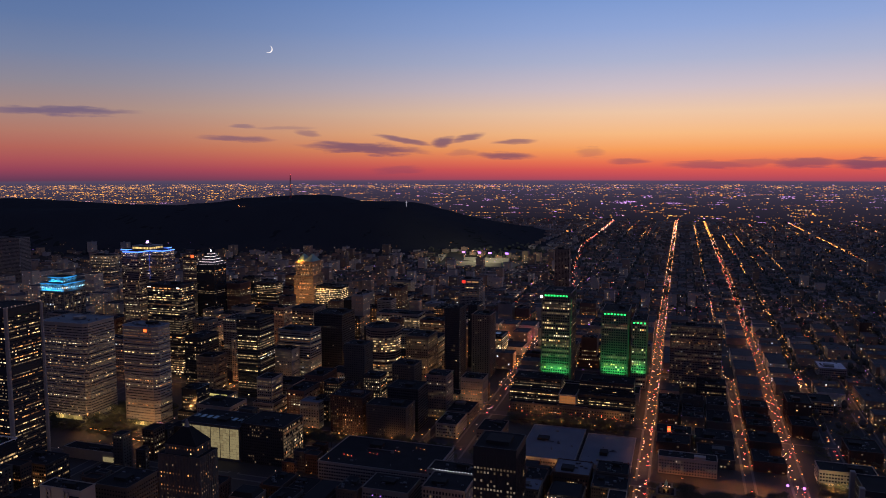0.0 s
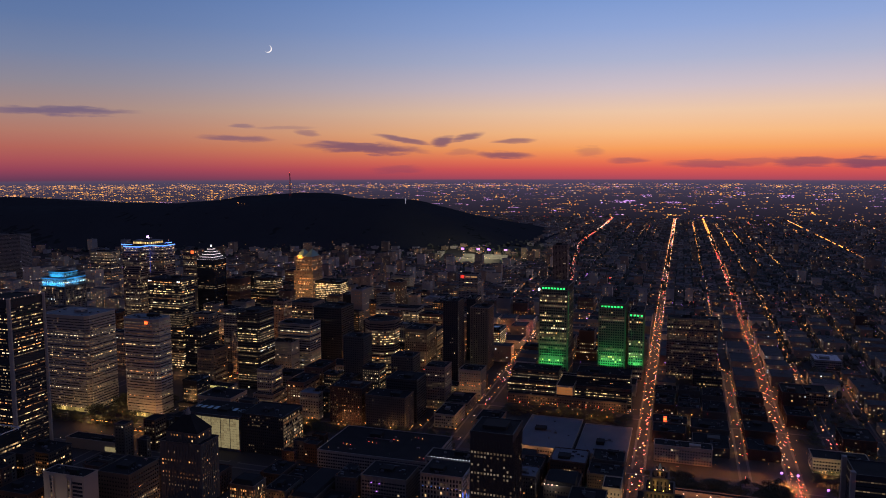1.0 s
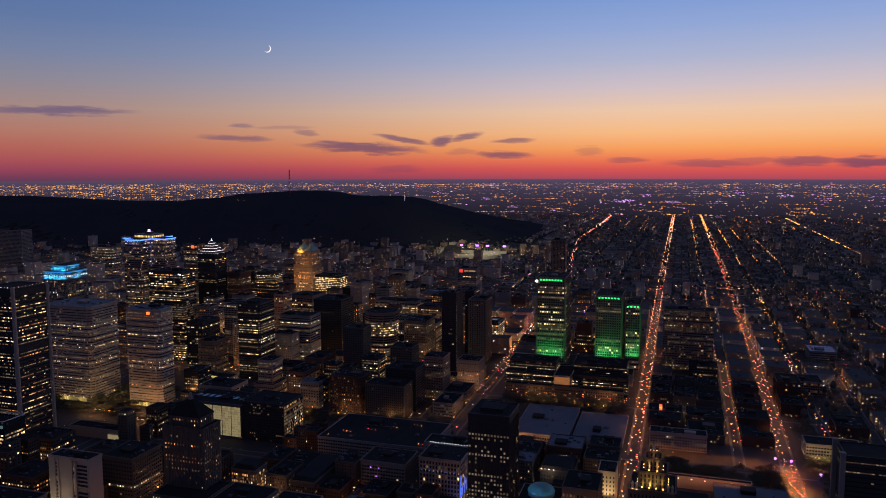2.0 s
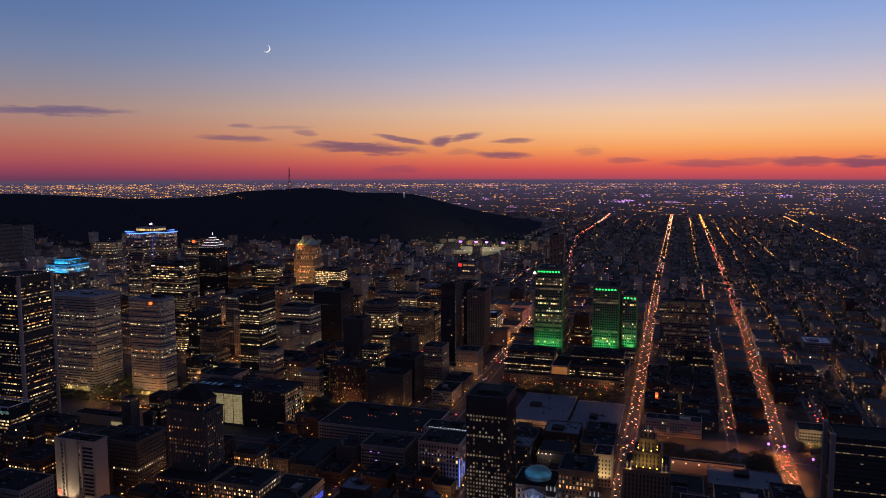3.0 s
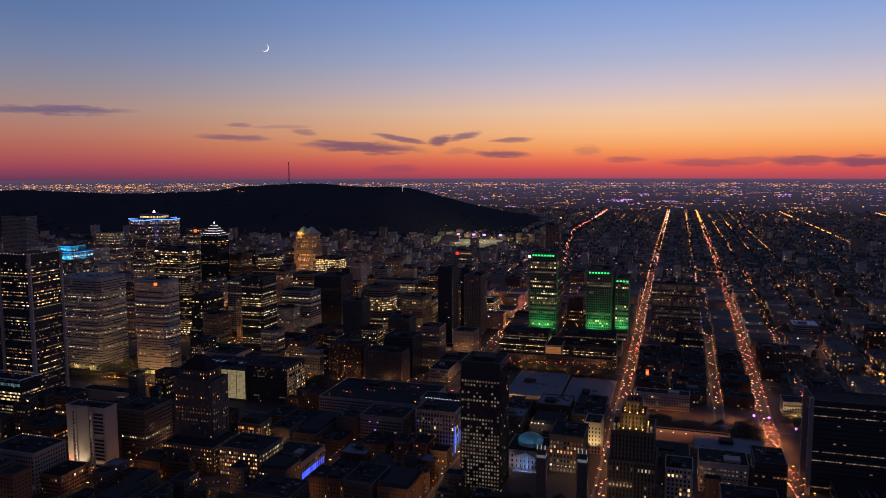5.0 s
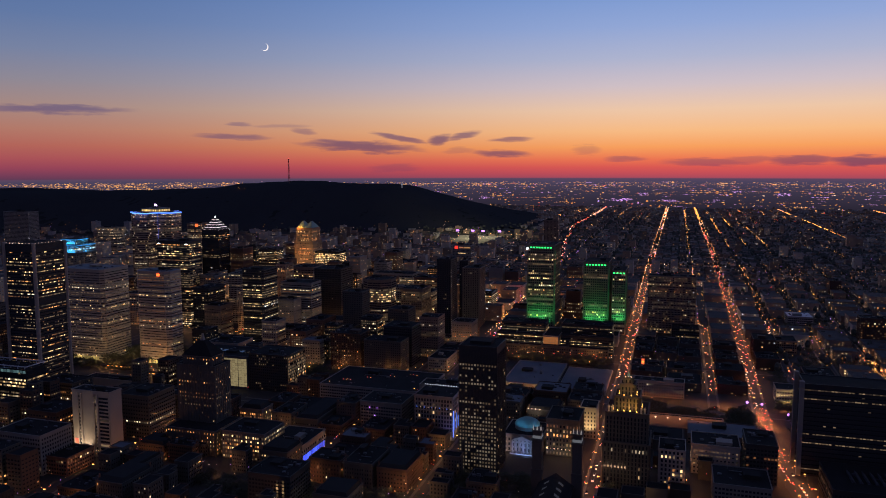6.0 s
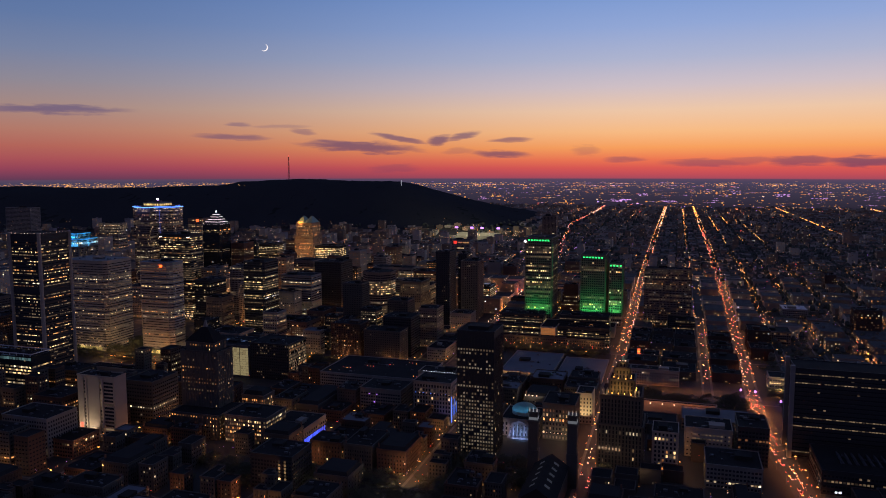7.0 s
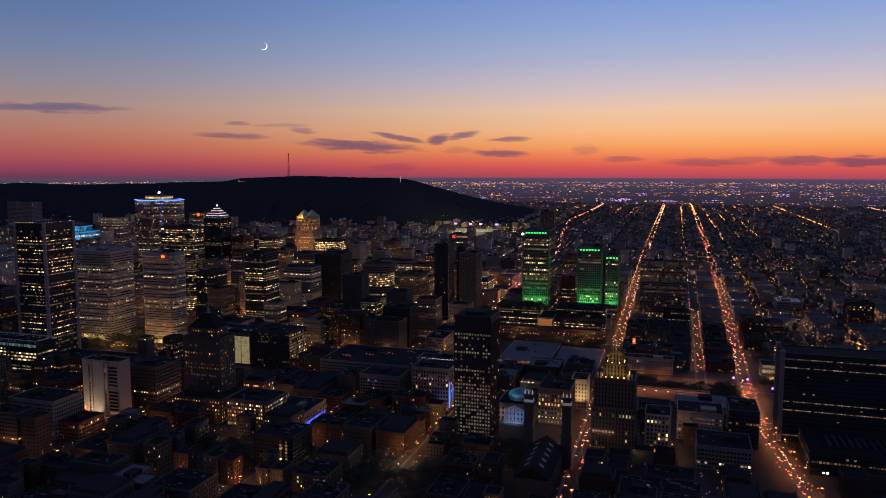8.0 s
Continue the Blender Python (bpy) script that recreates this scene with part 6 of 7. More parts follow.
def near_parc(x, y):
    """True on the line of the avenue that runs off to the hill's flank."""
    return 1250 < y and abs(x - np.interp(y, [p[1] for p in PARC], [p[0] for p in PARC])) < 24


XS_F = [-400, -300, -175, -60, 48, 148, 213, 267, 323, 378, 446, 500, 555, 614, 680, 770, 860, 935, 1010, 1095, 1180, 1280, 1380, 1500, 1620, 1750, 1900, 2050, 2200, 2350, 2500]
ys_f = list(range(1100, 4200, 95))
spots = [(xa, xb, ya) for xa, xb in zip(XS_F, XS_F[1:]) for ya in ys_f] + [(-1500 + 95 * i, -1405 + 95 * i, ya) for i in range(12) for ya in range(1100, 1960, 95)] + [(-2600 + 95 * i, -2505 + 95 * i, ya) for i in range(11) for ya in range(300, 1700, 95)] + [(-1100 + 95 * i, -1005 + 95 * i, ya) for i in range(8) for ya in range(2200, 4200, 95)] + [(720 + 95 * i, 815 + 95 * i, ya) for i in range(12) for ya in range(-60, 1090, 95)]
for xa, xb, ya in spots:
    n = max(1, round((xb - xa - 14) / 24))
    for i in range(n):
        for j in range(3):
            lx, ly = (xb - xa - 14) / n, 26
            cx, cy = xa + 7 + (i + 0.5) * lx, ya + 6 + (j + 0.5) * ly
            base = np.interp(cy, [-900, -300, 200, 500, 900, 1300, 1700], [8, 18, 20, 27, 40, 50, 55])
            z = ground_z(cx, cy)
            if z > base + 30 or rng.random() < 0.16 or near_parc(cx, cy) or not clear(cx - lx / 2, cx + lx / 2, cy - 13, cy + 13):
                continue
            tall = rng.random()
            if cx < -400 and cy < 1900 and tall > 0.8:
                tall = 0.99
            h = rng.uniform(8, 12.5) if tall < 0.965 else rng.uniform(18, 45 if cy < 2600 else 26)
            w, d = lx * rng.uniform(0.7, 0.95), ly * rng.uniform(0.65, 0.95)
            mass(cx, cy, w, d, z, h, int(rng.integers(0, 3)), (0.12 if cy < 2300 else 0.07) if tall < 0.965 else 0.3, rng)
tagged(town.make("row_houses", [M["far_brick"], M["brown"], M["far_stone"], M["far_roof"]]), "endless rows of flat-roofed brick houses", "houses", kind="stuff")
tagged(town_win.make("house_windows", LIT), "scattered warm windows of far houses", "windows", kind="stuff")

# ---------------------------------------------------------------- the wooded hill
# the closed canopy: crowns of uneven height, in patches, over the whole hill
rng = np.random.default_rng(44)
wx, wy = np.arange(-4300, -160, 13.0), np.arange(1150, 3700, 13.0)
WX, WY = np.meshgrid(wx, wy)
WX, WY = WX + rng.uniform(-5, 5, WX.shape), WY + rng.uniform(-5, 5, WY.shape)
WB = np.interp(WY, [900, 1300, 1700], [40, 50, 55])
WL = land_height(WX, WY)
patch = np.array([[noise.noise((x * 0.011, y * 0.011, 3.0)) for x in wx] for y in wy])
WZ = WL + 2.0 + patch * 3.0 + rng.uniform(-2.0, 2.0, WX.shape)
edge = WL - WB - 18 - patch * 14
field = (WX > -700) & (WX < -425) & (WY > 1765) & (WY < 1985)
keep = (edge > 0) & ~field
wi = np.arange(WX.size).reshape(WX.shape)
cells = np.stack([wi[:-1, :-1], wi[:-1, 1:], wi[1:, 1:], wi[1:, :-1]], -1)
ok = keep[:-1, :-1] & keep[:-1, 1:] & keep[1:, 1:] & keep[1:, :-1]
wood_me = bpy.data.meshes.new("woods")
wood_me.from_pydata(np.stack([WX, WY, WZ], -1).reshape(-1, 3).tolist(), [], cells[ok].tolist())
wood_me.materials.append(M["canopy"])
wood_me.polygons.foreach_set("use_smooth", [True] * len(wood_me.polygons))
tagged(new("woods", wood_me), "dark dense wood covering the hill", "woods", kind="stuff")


def clump(mesh, x, y, z, r, hgt, rng, m=6):
    """A rough tree crown with an uneven outline."""
    k, a0 = len(mesh.v), rng.uniform(0, 6.28)
    for rr, zz in ((0.7, 0.15), (1.0, 0.5), (0.6, 0.85)):
        mesh.v += [(x + r * rr * rng.uniform(0.7, 1.25) * math.cos(a0 + a * 6.283 / m), y + r * rr * rng.uniform(0.7, 1.25) * math.sin(a0 + a * 6.283 / m), z + hgt * zz * rng.uniform(0.85, 1.15)) for a in range(m)]
    mesh.v.append((x, y, z + hgt))
    for q in range(2):
        for a in range(m):
            b = (a + 1) % m
            mesh.f.append((k + q * m + a, k + q * m + b, k + q * m + m + b, k + q * m + m + a))
            mesh.m.append(0)
    for a in range(m):
        mesh.f.append((k + 2 * m + a, k + 2 * m + (a + 1) % m, k + 3 * m))
        mesh.m.append(0)


street_trees = Mesh()
for q in range(11000):
    x, y = (rng.uniform(-900, 1700), rng.uniform(420, 3300)) if q < 9000 else (rng.uniform(230, 1300), rng.uniform(950, 1800))
    if (x < 230 and y < 1090) or (x < -350 and y < 1300) or (-700 < x < -420 and 1700 < y < 1965):
        continue
    z = ground_z(x, y)
    if z > 70:
        continue
    clump(street_trees, x, y, z + 2, rng.uniform(3, 6.5), rng.uniform(8, 14), rng)
for _ in range(5200):
    x, y = rng.uniform(-3000, -150), rng.uniform(1100, 2300)
    lift = ground_z(x, y) - float(np.interp(y, [900, 1300, 1700], [40, 50, 55]))
    if 3 < lift < 34 and not (-700 < x < -425 and 1765 < y < 1985):
        clump(street_trees, x, y, ground_z(x, y), rng.uniform(4, 7.5), rng.uniform(7, 12), rng)
tagged(street_trees.make("far_trees", [M["far_leaf"]]), "dark leafy trees between the far houses", "trees", kind="stuff")
# ---------------------------------------------------------------- trees of the squares: trunk, limbs and a crown of many small leaves


def tree_kind(seed, tall, wide):
    rng_t = np.random.default_rng(seed)
    tree = new("tree")
    tagged(tree, "dark leafy city tree with a broad crown", "tree", "trees of the squares")
    trunk = Mesh()
    trunk.prism([(0.28 * math.cos(a * math.pi / 4), 0.28 * math.sin(a * math.pi / 4)) for a in range(8)], -0.5, tall * 0.55, shrink=0.5)
    part("trunk", trunk, M["bark"], tree)
    limbs, ends = Mesh(), []
    for i in range(7):
        a, r = i * 0.9 + rng_t.uniform(0, 0.5), wide * rng_t.uniform(0.3, 0.62)
        z0_, z1_ = tall * rng_t.uniform(0.28, 0.5), tall * rng_t.uniform(0.55, 0.86)
        ex, ey = r * math.cos(a), r * math.sin(a)
        ends.append((ex, ey, z1_))
        n = len(limbs.v)
        limbs.v += [(0.1, 0, z0_), (-0.06, 0.09, z0_), (-0.06, -0.09, z0_), (ex + 0.03, ey, z1_), (ex - 0.02, ey + 0.03, z1_), (ex - 0.02, ey - 0.03, z1_)]
        limbs.f += [(n, n + 1, n + 4, n + 3), (n + 1, n + 2, n + 5, n + 4), (n + 2, n, n + 3, n + 5)]
        limbs.m += [0] * 3
    part("limb", limbs, M["bark"], tree, kind="stuff")
    crown = Mesh()
    for ex, ey, ez in ends + [(0, 0, tall * 0.86), (0, 0, tall * 0.7)]:
        for _ in range(60):
            v = rng_t.normal(size=3)
            v *= wide * 0.36 * rng_t.uniform(0.45, 1.0) / np.linalg.norm(v)
            p = np.array((ex, ey, ez)) + v * (1, 1, 0.75)
            u, w = rng_t.normal(size=3), rng_t.normal(size=3)
            u *= 0.55 / np.linalg.norm(u)
            w *= 0.4 / np.linalg.norm(w)
            crown.face([tuple(p - u), tuple(p + w), tuple(p + u), tuple(p - w)])
    part("crown", crown, M["leaf"], tree, kind="stuff")
    return tree


TREES = [tree_kind(1, 11, 8.5), tree_kind(2, 9, 7), tree_kind(3, 13, 10)]
rng = np.random.default_rng(66)
groves = [(-410, -172, 256, 294, 70), (-870, -600, 204, 320, 150), (-140, 30, 404, 436, 60), (-150, -45, -145, -62, 70), (-58, -4, -12, 4, 16), (-300, -182, -120, -70, 50), (-40, 0, -60, -14, 14), (-92, -45, -55, 2, 24), (238, 330, 142, 262, 40), (-755, -605, 218, 262, 24), (-755, -605, 285, 300, 14), (60, 66, -150, 170, 10), (152, 206, 212, 262, 26), (60, 145, 212, 262, 40), (232, 300, 275, 315, 14), (-240, -100, 258, 284, 16)]
placed = 0
for x0, x1, y0, y1, n_t in groves:
    for _ in range(round(n_t * 0.58)):
        x, y = rng.uniform(x0, x1), rng.uniform(y0, y1)
        if not clear(x - 2, x + 2, y - 2, y + 2, 0.5) and not any(a < x < b and c < y < d for a, b, c, d in PARKS):
            continue
        if any(a - 2 < x < b + 2 and c - 2 < y < d + 2 for a, b, c, d in FOOT):
            continue
        t_ob = TREES[placed % 3]
        m = pose(x, y, ground_z(x, y), 0, 0, rng.uniform(0, 360))
        if placed < 3:
            t_ob.matrix_world = m
        else:
            copy_thing(t_ob, m)
        placed += 1

# the denser planting of the squares and verges, joined
verge = Mesh()
crown_src = [c.data for t_ob in TREES for c in t_ob.children if c.name.startswith("crown")]
src_v = [np.array([v.co for v in me_.vertices])[:900] for me_ in crown_src]
for x0, x1, y0, y1, n_t in groves + [(232, 760, 290, 460, 330), (232, 760, 460, 700, 330), (232, 800, 700, 960, 260)]:
    for _ in range(n_t * 2):
        x, y = rng.uniform(x0, x1), rng.uniform(y0, y1)
        if any(a - 2 < x < b + 2 and c - 2 < y < d + 2 for a, b, c, d in FOOT) or any(abs(y - r[1]) < r[4] + 3 for r in ROADS if r[1] == r[3] and r[0] < x < r[2]) or any(abs(x - r[0]) < r[4] + 3 for r in ROADS if r[0] == r[2] and r[1] < y < r[3]):
            continue
        vs = src_v[int(rng.integers(0, 3))] * rng.uniform(0.7, 1.05) + (x, y, ground_z(x, y) - 1.5)
        k = len(verge.v)
        verge.v += vs.tolist()
        verge.f += [(k + 4 * q, k + 4 * q + 1, k + 4 * q + 2, k + 4 * q + 3) for q in range(len(vs) // 4)]
        verge.m += [0] * (len(vs) // 4)
tagged(verge.make("verge_trees", [M["leaf"]]), "dark dense trees along verges and squares", "trees", kind="stuff")

# ---------------------------------------------------------------- mast, hilltop cross and stadium
AXX, AYY = -1497, 2259
z0 = ground_z(AXX, AYY)
mast = new("radio_mast")
mast.matrix_world = pose(AXX, AYY, z0)
tagged(mast, "red and white lattice radio mast on the hill", "mast")
for i in range(6):
    sec = Mesh()
    za, zb = i * (352 - z0) / 6, (i + 1) * (352 - z0) / 6
    wa, wb = 3.4 - i * 0.42, 3.4 - (i + 1) * 0.42
    for sx, sy in ((-1, -1), (1, -1), (1, 1), (-1, 1)):
        sec.prism([(sx * wa + a, sy * wa + b) for a, b in ((-0.35, -0.35), (0.35, -0.35), (0.35, 0.35), (-0.35, 0.35))], za, zb, shrink=1)
    for q in range(5):
        zz = za + (zb - za) * q / 5
        sec.ring(rect(wa * 2, wa * 2), 0.3, 0.3, zz, zz + 0.7)
    part("mast_section", sec, M["mast_red" if i % 2 else "metal"], mast, kind="stuff")
for z in (352 - z0, (352 - z0) * 0.8, (352 - z0) * 0.6, (352 - z0) * 0.4):
    bl = Mesh()
    bl.gem(0, 0, z + 1, 1.2)
    part("warning_light", bl, M["red_lamp"], mast, "red warning light")
CXX, CYY = -950, 2190
z0 = ground_z(CXX, CYY)
cr = new("hill_cross")
cr.matrix_world = pose(CXX, CYY, z0)
tagged(cr, "white lit steel cross on the hilltop", "cross")
post, bar = Mesh(), Mesh()
post.box(-0.8, 0.8, -0.8, 0.8, -1, 26)
bar.box(-4, 4, -0.7, 0.7, 17.5, 19)
part("upright", post, glow("lit cross", (0.8, 0.8, 1.0), 0.35, 0.0), cr)
part("crossbar", bar, glow("lit crossbar", (0.8, 0.8, 1.0), 0.35, 0.0), cr)

STX, STY = -560, 1880
z0 = ground_z(STX, STY)
stad = new("stadium")
stad.matrix_world = pose(STX, STY, z0, 0, 0, 0)
tagged(stad, "small open stadium under violet floodlights", "stadium")
FOOT.append((STX - 110, STX + 110, STY - 80, STY + 80))
for sy in (-1, 1):
    stand = Mesh()
    side = [(38, -4)]
    for i in range(8):
        side += [(38 + i * 3.2, 3 + i * 1.6), (41.2 + i * 3.2, 3 + i * 1.6)]
    side += [(63.6, -4)]
    k = len(side)
    stand.v += [(-80, sy * y_, z_) for y_, z_ in side] + [(80, sy * y_, z_) for y_, z_ in side]
    stand.f += [(i, (i + 1) % k, k + (i + 1) % k, k + i) for i in range(k)] + [tuple(range(k)), tuple(range(2 * k - 1, k - 1, -1))]
    stand.m += [0] * (k + 2)
    part("stand", stand, M["concrete"], stad)
field = Mesh()
field.box(-85, 85, -37, 37, -6, 0.6)
part("pitch", field, M["grass"], stad, "green floodlit pitch")
for x, y in ((-85, 66), (-28, 66), (10, 66), (70, 66)):
    mastm, head = Mesh(), Mesh()
    mastm.box(x - 0.8, x + 0.8, y - 0.8, y + 0.8, 0, 28)
    head.box(x - 5.5, x + 5.5, y - 1.2, y - 0.2, 27.5, 33.5)
    part("floodlight_mast", mastm, M["metal"], stad)
    part("floodlight", head, glow("violet stadium light", (0.48, 0.16, 1.0), 3.0, 0.0), stad, "violet-white floodlight bank")
lamp("stadium_flood", "AREA", (STX, STY - 70, z0 + 42), 280000, (1.0, 0.88, 0.5), (STX, STY + 40, z0 + 4), 120, 6)

# ---------------------------------------------------------------- street lamps and traffic
pole, arm, head = Mesh(), Mesh(), Mesh()
ring8 = [(0.12 * math.cos(a * math.pi / 3), 0.12 * math.sin(a * math.pi / 3)) for a in range(6)]
pole.prism(ring8, 0, 9, shrink=0.55)
arm.box(-0.05, 2.4, -0.05, 0.05, 8.85, 8.97)
head.box(1.4, 3.0, -0.5, 0.5, 8.45, 8.84)
street_lamp = new("street_lamp")
tagged(street_lamp, "steel street lamp with an orange sodium head", "street lamp", "street lamps")
part("pole", pole, M["metal"], street_lamp)
part("arm", arm, M["metal"], street_lamp)
part("head", head, M["lamp_head"], street_lamp, "glowing sodium lamp head")

body, cabin = Mesh(), Mesh()
profile_walls(body, [(-0.85, -2.2), (0.85, -2.2), (0.9, -1.2), (0.9, 1.5), (0.8, 2.2), (-0.8, 2.2), (-0.9, 1.5), (-0.9, -1.2)], [(-0.05, 0.25), (0, 0.4), (0, 0.75), (-0.08, 0.92)])
profile_walls(cabin, [(-0.72, -1.7), (0.72, -1.7), (0.72, 0.8), (-0.72, 0.8)], [(0, 0.921), (-0.18, 1.42)])


def car_kind(name, paint):
    car = new(name)
    tagged(car, "%s car with its lights on in the street" % name.split("_")[0], "car", "traffic")
    part("body", body, M[paint], car)
    part("cabin", cabin, M["glass"], car)
    for sx in (-0.6, 0.6):
        hl, tl = Mesh(), Mesh()
        hl.box(sx - 0.28, sx + 0.28, 2.16, 2.3, 0.5, 0.78)
        tl.box(sx - 0.28, sx + 0.28, -2.3, -2.16, 0.55, 0.85)
        part("headlight", hl, M["head_lamp"], car)
        part("taillight", tl, M["tail_lamp"], car)
    return car


CARS = [car_kind("dark_car", "black"), car_kind("grey_car", "metal"), car_kind("white_car", "white_paint")]
FAR = {k: Mesh() for k in ("sodium", "white_lamp", "violet_lamp", "red_lamp")}
rng = np.random.default_rng(55)
first_lamp, used_cars = True, set()


def put_lamp(x, y, rz):
    global first_lamp
    m = pose(x, y, ground_z(x, y) + 0.1, 0, 0, rz)
    if first_lamp:
        street_lamp.matrix_world = m
        first_lamp = False
    else:
        copy_thing(street_lamp, m)


def put_car(x, y, rz):
    c = CARS[int(rng.integers(0, 3))]
    m = pose(x, y, ground_z(x, y) + 0.3, 0, 0, rz)
    if c.name not in used_cars:
        c.matrix_world = m
        used_cars.add(c.name)
    else:
        copy_thing(c, m)


def point(colour, x, y, z, r):
    FAR[colour].gem(x, y, z, r)


def eye_r(y, k=0.00042):
    return max(0.3, (y + 640) * k * 1.1)


# near avenues: posts, cars and real light
for i, (ax, ay, bx, by, half) in enumerate(ROADS):
    if abs(bx - ax) > 1 or ax > 280 or ax < -600:
        continue
    main = ax in (48, 213)
    y = max(ay, -150)
    while y < min(by, 1000):
        if clear(ax - half - 1, ax + half + 1, y - 1, y + 1, -4):
            put_lamp(ax - half - 1, y, 0)
            if main:
                put_lamp(ax + half + 1, y + 18, 180)
        y += 38 if main else 58
for (ax, ay), (bx, by) in zip(BEND, BEND[1:]):
    put_lamp(ax + 11, ay, 180)
    put_lamp((ax + bx) / 2 - 11, (ay + by) / 2, 0)
for ax, lo, hi, step in ((48, -120, 720, 11), (213, 125, 720, 8), (162, 220, 685, 40), (-175, 270, 900, 24), (267, 400, 900, 40), (-585, -100, 600, 50)):
    y = lo
    while y < hi:
        y += rng.exponential(step) + 5.5
        lane = rng.choice([-1, 1])
        put_car(ax + lane * rng.choice([1.5, 3.9]) * (1 if ax in (48, 213) else 0.6), y, 180 if lane < 0 else 0)
for (ax, ay), (bx, by) in zip(BEND[1:], BEND[2:]):
    for k in range(5):
        s = (k + rng.random()) / 5
        lane = rng.choice([-1, 1])
        put_car(ax + (bx - ax) * s + lane * 3, ay + (by - ay) * s, (180 if lane < 0 else 0) + math.degrees(math.atan2(ax - bx, by - ay)))

# lamp rows out to the far town: (street, from, to, spacing, size)
LAMP_ROWS = [(148, 1640, 3900, 34, 1.0), (207, 3040, 4250, 15, 1.2), (213, 3040, 4250, 17, 1.2), (267, 2336, 3194, 30, 1.1), (267, 1768, 2004, 30, 1.0), (267, 700, 1467, 26, 1.0), (325, 2626, 3300, 32, 1.1), (345, 3500, 3970, 30, 1.0),
             (323, 1898, 2353, 32, 0.9), (385, 1887, 2695, 34, 1.0), (372, 1031, 1270, 22, 1.0), (373, 1654, 1750, 24, 1.0), (444, 1591, 1745, 24, 1.0), (447, 1210, 1348, 20, 1.0), (427, 3311, 3622, 34, 1.0), (555, 1623, 1882, 26, 1.0),
             (613, 1770, 1874, 24, 1.0), (680, 2600, 4200, 14, 1.25), (678, 2097, 2600, 24, 1.0), (-35, 2914, 4059, 52, 0.9), (-75, 3030, 3473, 50, 0.8), (-180, 3216, 3709, 46, 0.9), (152, 1061, 1266, 22, 1.0), (103, 1720, 1893, 28, 0.9)]
for ax, lo, hi, step, size in LAMP_ROWS:
    y = lo
    while y < hi:
        y += step * rng.uniform(0.8, 1.2)
        if rng.random() < 0.93:
            point("sodium", ax + rng.uniform(-1.5, 1.5), y, ground_z(ax, y) + 9, eye_r(y, 0.00044 * size * rng.uniform(0.75, 1.2)))
# the two great avenues: lamps on both sides, traffic in bunches between
for ax in (48, 213):
    y = 720
    while y < (4250 if ax == 48 else 3040):
        y += rng.uniform(19, 25)
        for side in (-6.5, 6.5):
            if rng.random() < (0.85 if ax == 48 or y > 2600 else 0.35):
                point("sodium" if rng.random() < 0.7 else "white_lamp", ax + side, y + side, ground_z(ax, y) + 9, eye_r(y, rng.uniform(0.0003, 0.00042)))
        jam = 0.5 + 0.5 * math.sin(y / 61.0) * math.sin(y / 173.0 + ax)
        for _ in range(int(rng.poisson((0.7 if ax == 48 else 1.6) + 2.6 * jam))):
            cyy = y + rng.uniform(0, 24)
            red = 0.75 if ax == 213 and cyy < 2700 else 0.42
            point("red_lamp" if rng.random() < red else "white_lamp", ax + rng.uniform(-3.6, 3.6), cyy, ground_z(ax, cyy) + 1.2, eye_r(cyy, rng.uniform(0.0002, 0.00034)))
for (ax, ay), (bx, by) in zip(PARC, PARC[1:]):
    ln = math.hypot(bx - ax, by - ay)
    for k in range(int(ln / 17)):
        s = (k + rng.random()) / int(ln / 17)
        x, y = ax + (bx - ax) * s + rng.uniform(-7, 7), ay + (by - ay) * s
        point(rng.choice(["sodium", "red_lamp", "white_lamp"], p=[0.25, 0.4, 0.35]), x, y, ground_z(x, y) + 8, eye_r(y, 0.00046))
# cross streets and scattered lights
for _ in range(3000):
    x, y = rng.uniform(-1100, 2400), 300 + 3950 * rng.random() ** 0.75
    if (y < 1090 and x < 240) or (x < -400 and y < 1900):
        continue
    z = ground_z(x, y)
    if z > 75:
        continue
    xs = np.array([l[0] for l in ROADS if abs(l[0] - l[2]) < 10])
    if rng.random() < 0.7:
        x = xs[np.argmin(abs(xs - x))] + rng.uniform(-7, 7)
    else:
        y = round(y / 95) * 95 + rng.uniform(-5, 5)
    point(rng.choice(["sodium", "white_lamp", "violet_lamp", "red_lamp"], p=[0.74, 0.11, 0.09, 0.06]), x, y, z + rng.uniform(6, 13), eye_r(y, 0.00014 + 0.00042 * rng.random() ** 3))
# lamps in the side streets of the centre
for _ in range(3400):
    x, y = rng.uniform(-1300, 300), rng.uniform(-200, 1650)
    lines = XS_M if y > 268 else XS_S
    if rng.random() < 0.5:
        x = lines[int(np.argmin([abs(v - x) for v in lines]))] + rng.choice([-7, 7])
    else:
        rows_ = YS_S + YS_M + YS_N
        y = rows_[int(np.argmin([abs(v - y) for v in rows_]))] + rng.choice([-7, 7])
    if ground_z(x, y) > 85 or not clear(x - 1, x + 1, y - 1, y + 1, 0):
        continue
    point(rng.choice(["sodium", "white_lamp", "violet_lamp", "red_lamp"], p=[0.58, 0.22, 0.12, 0.08]), x, y, ground_z(x, y) + 8, eye_r(y, rng.uniform(0.0003, 0.0006)))
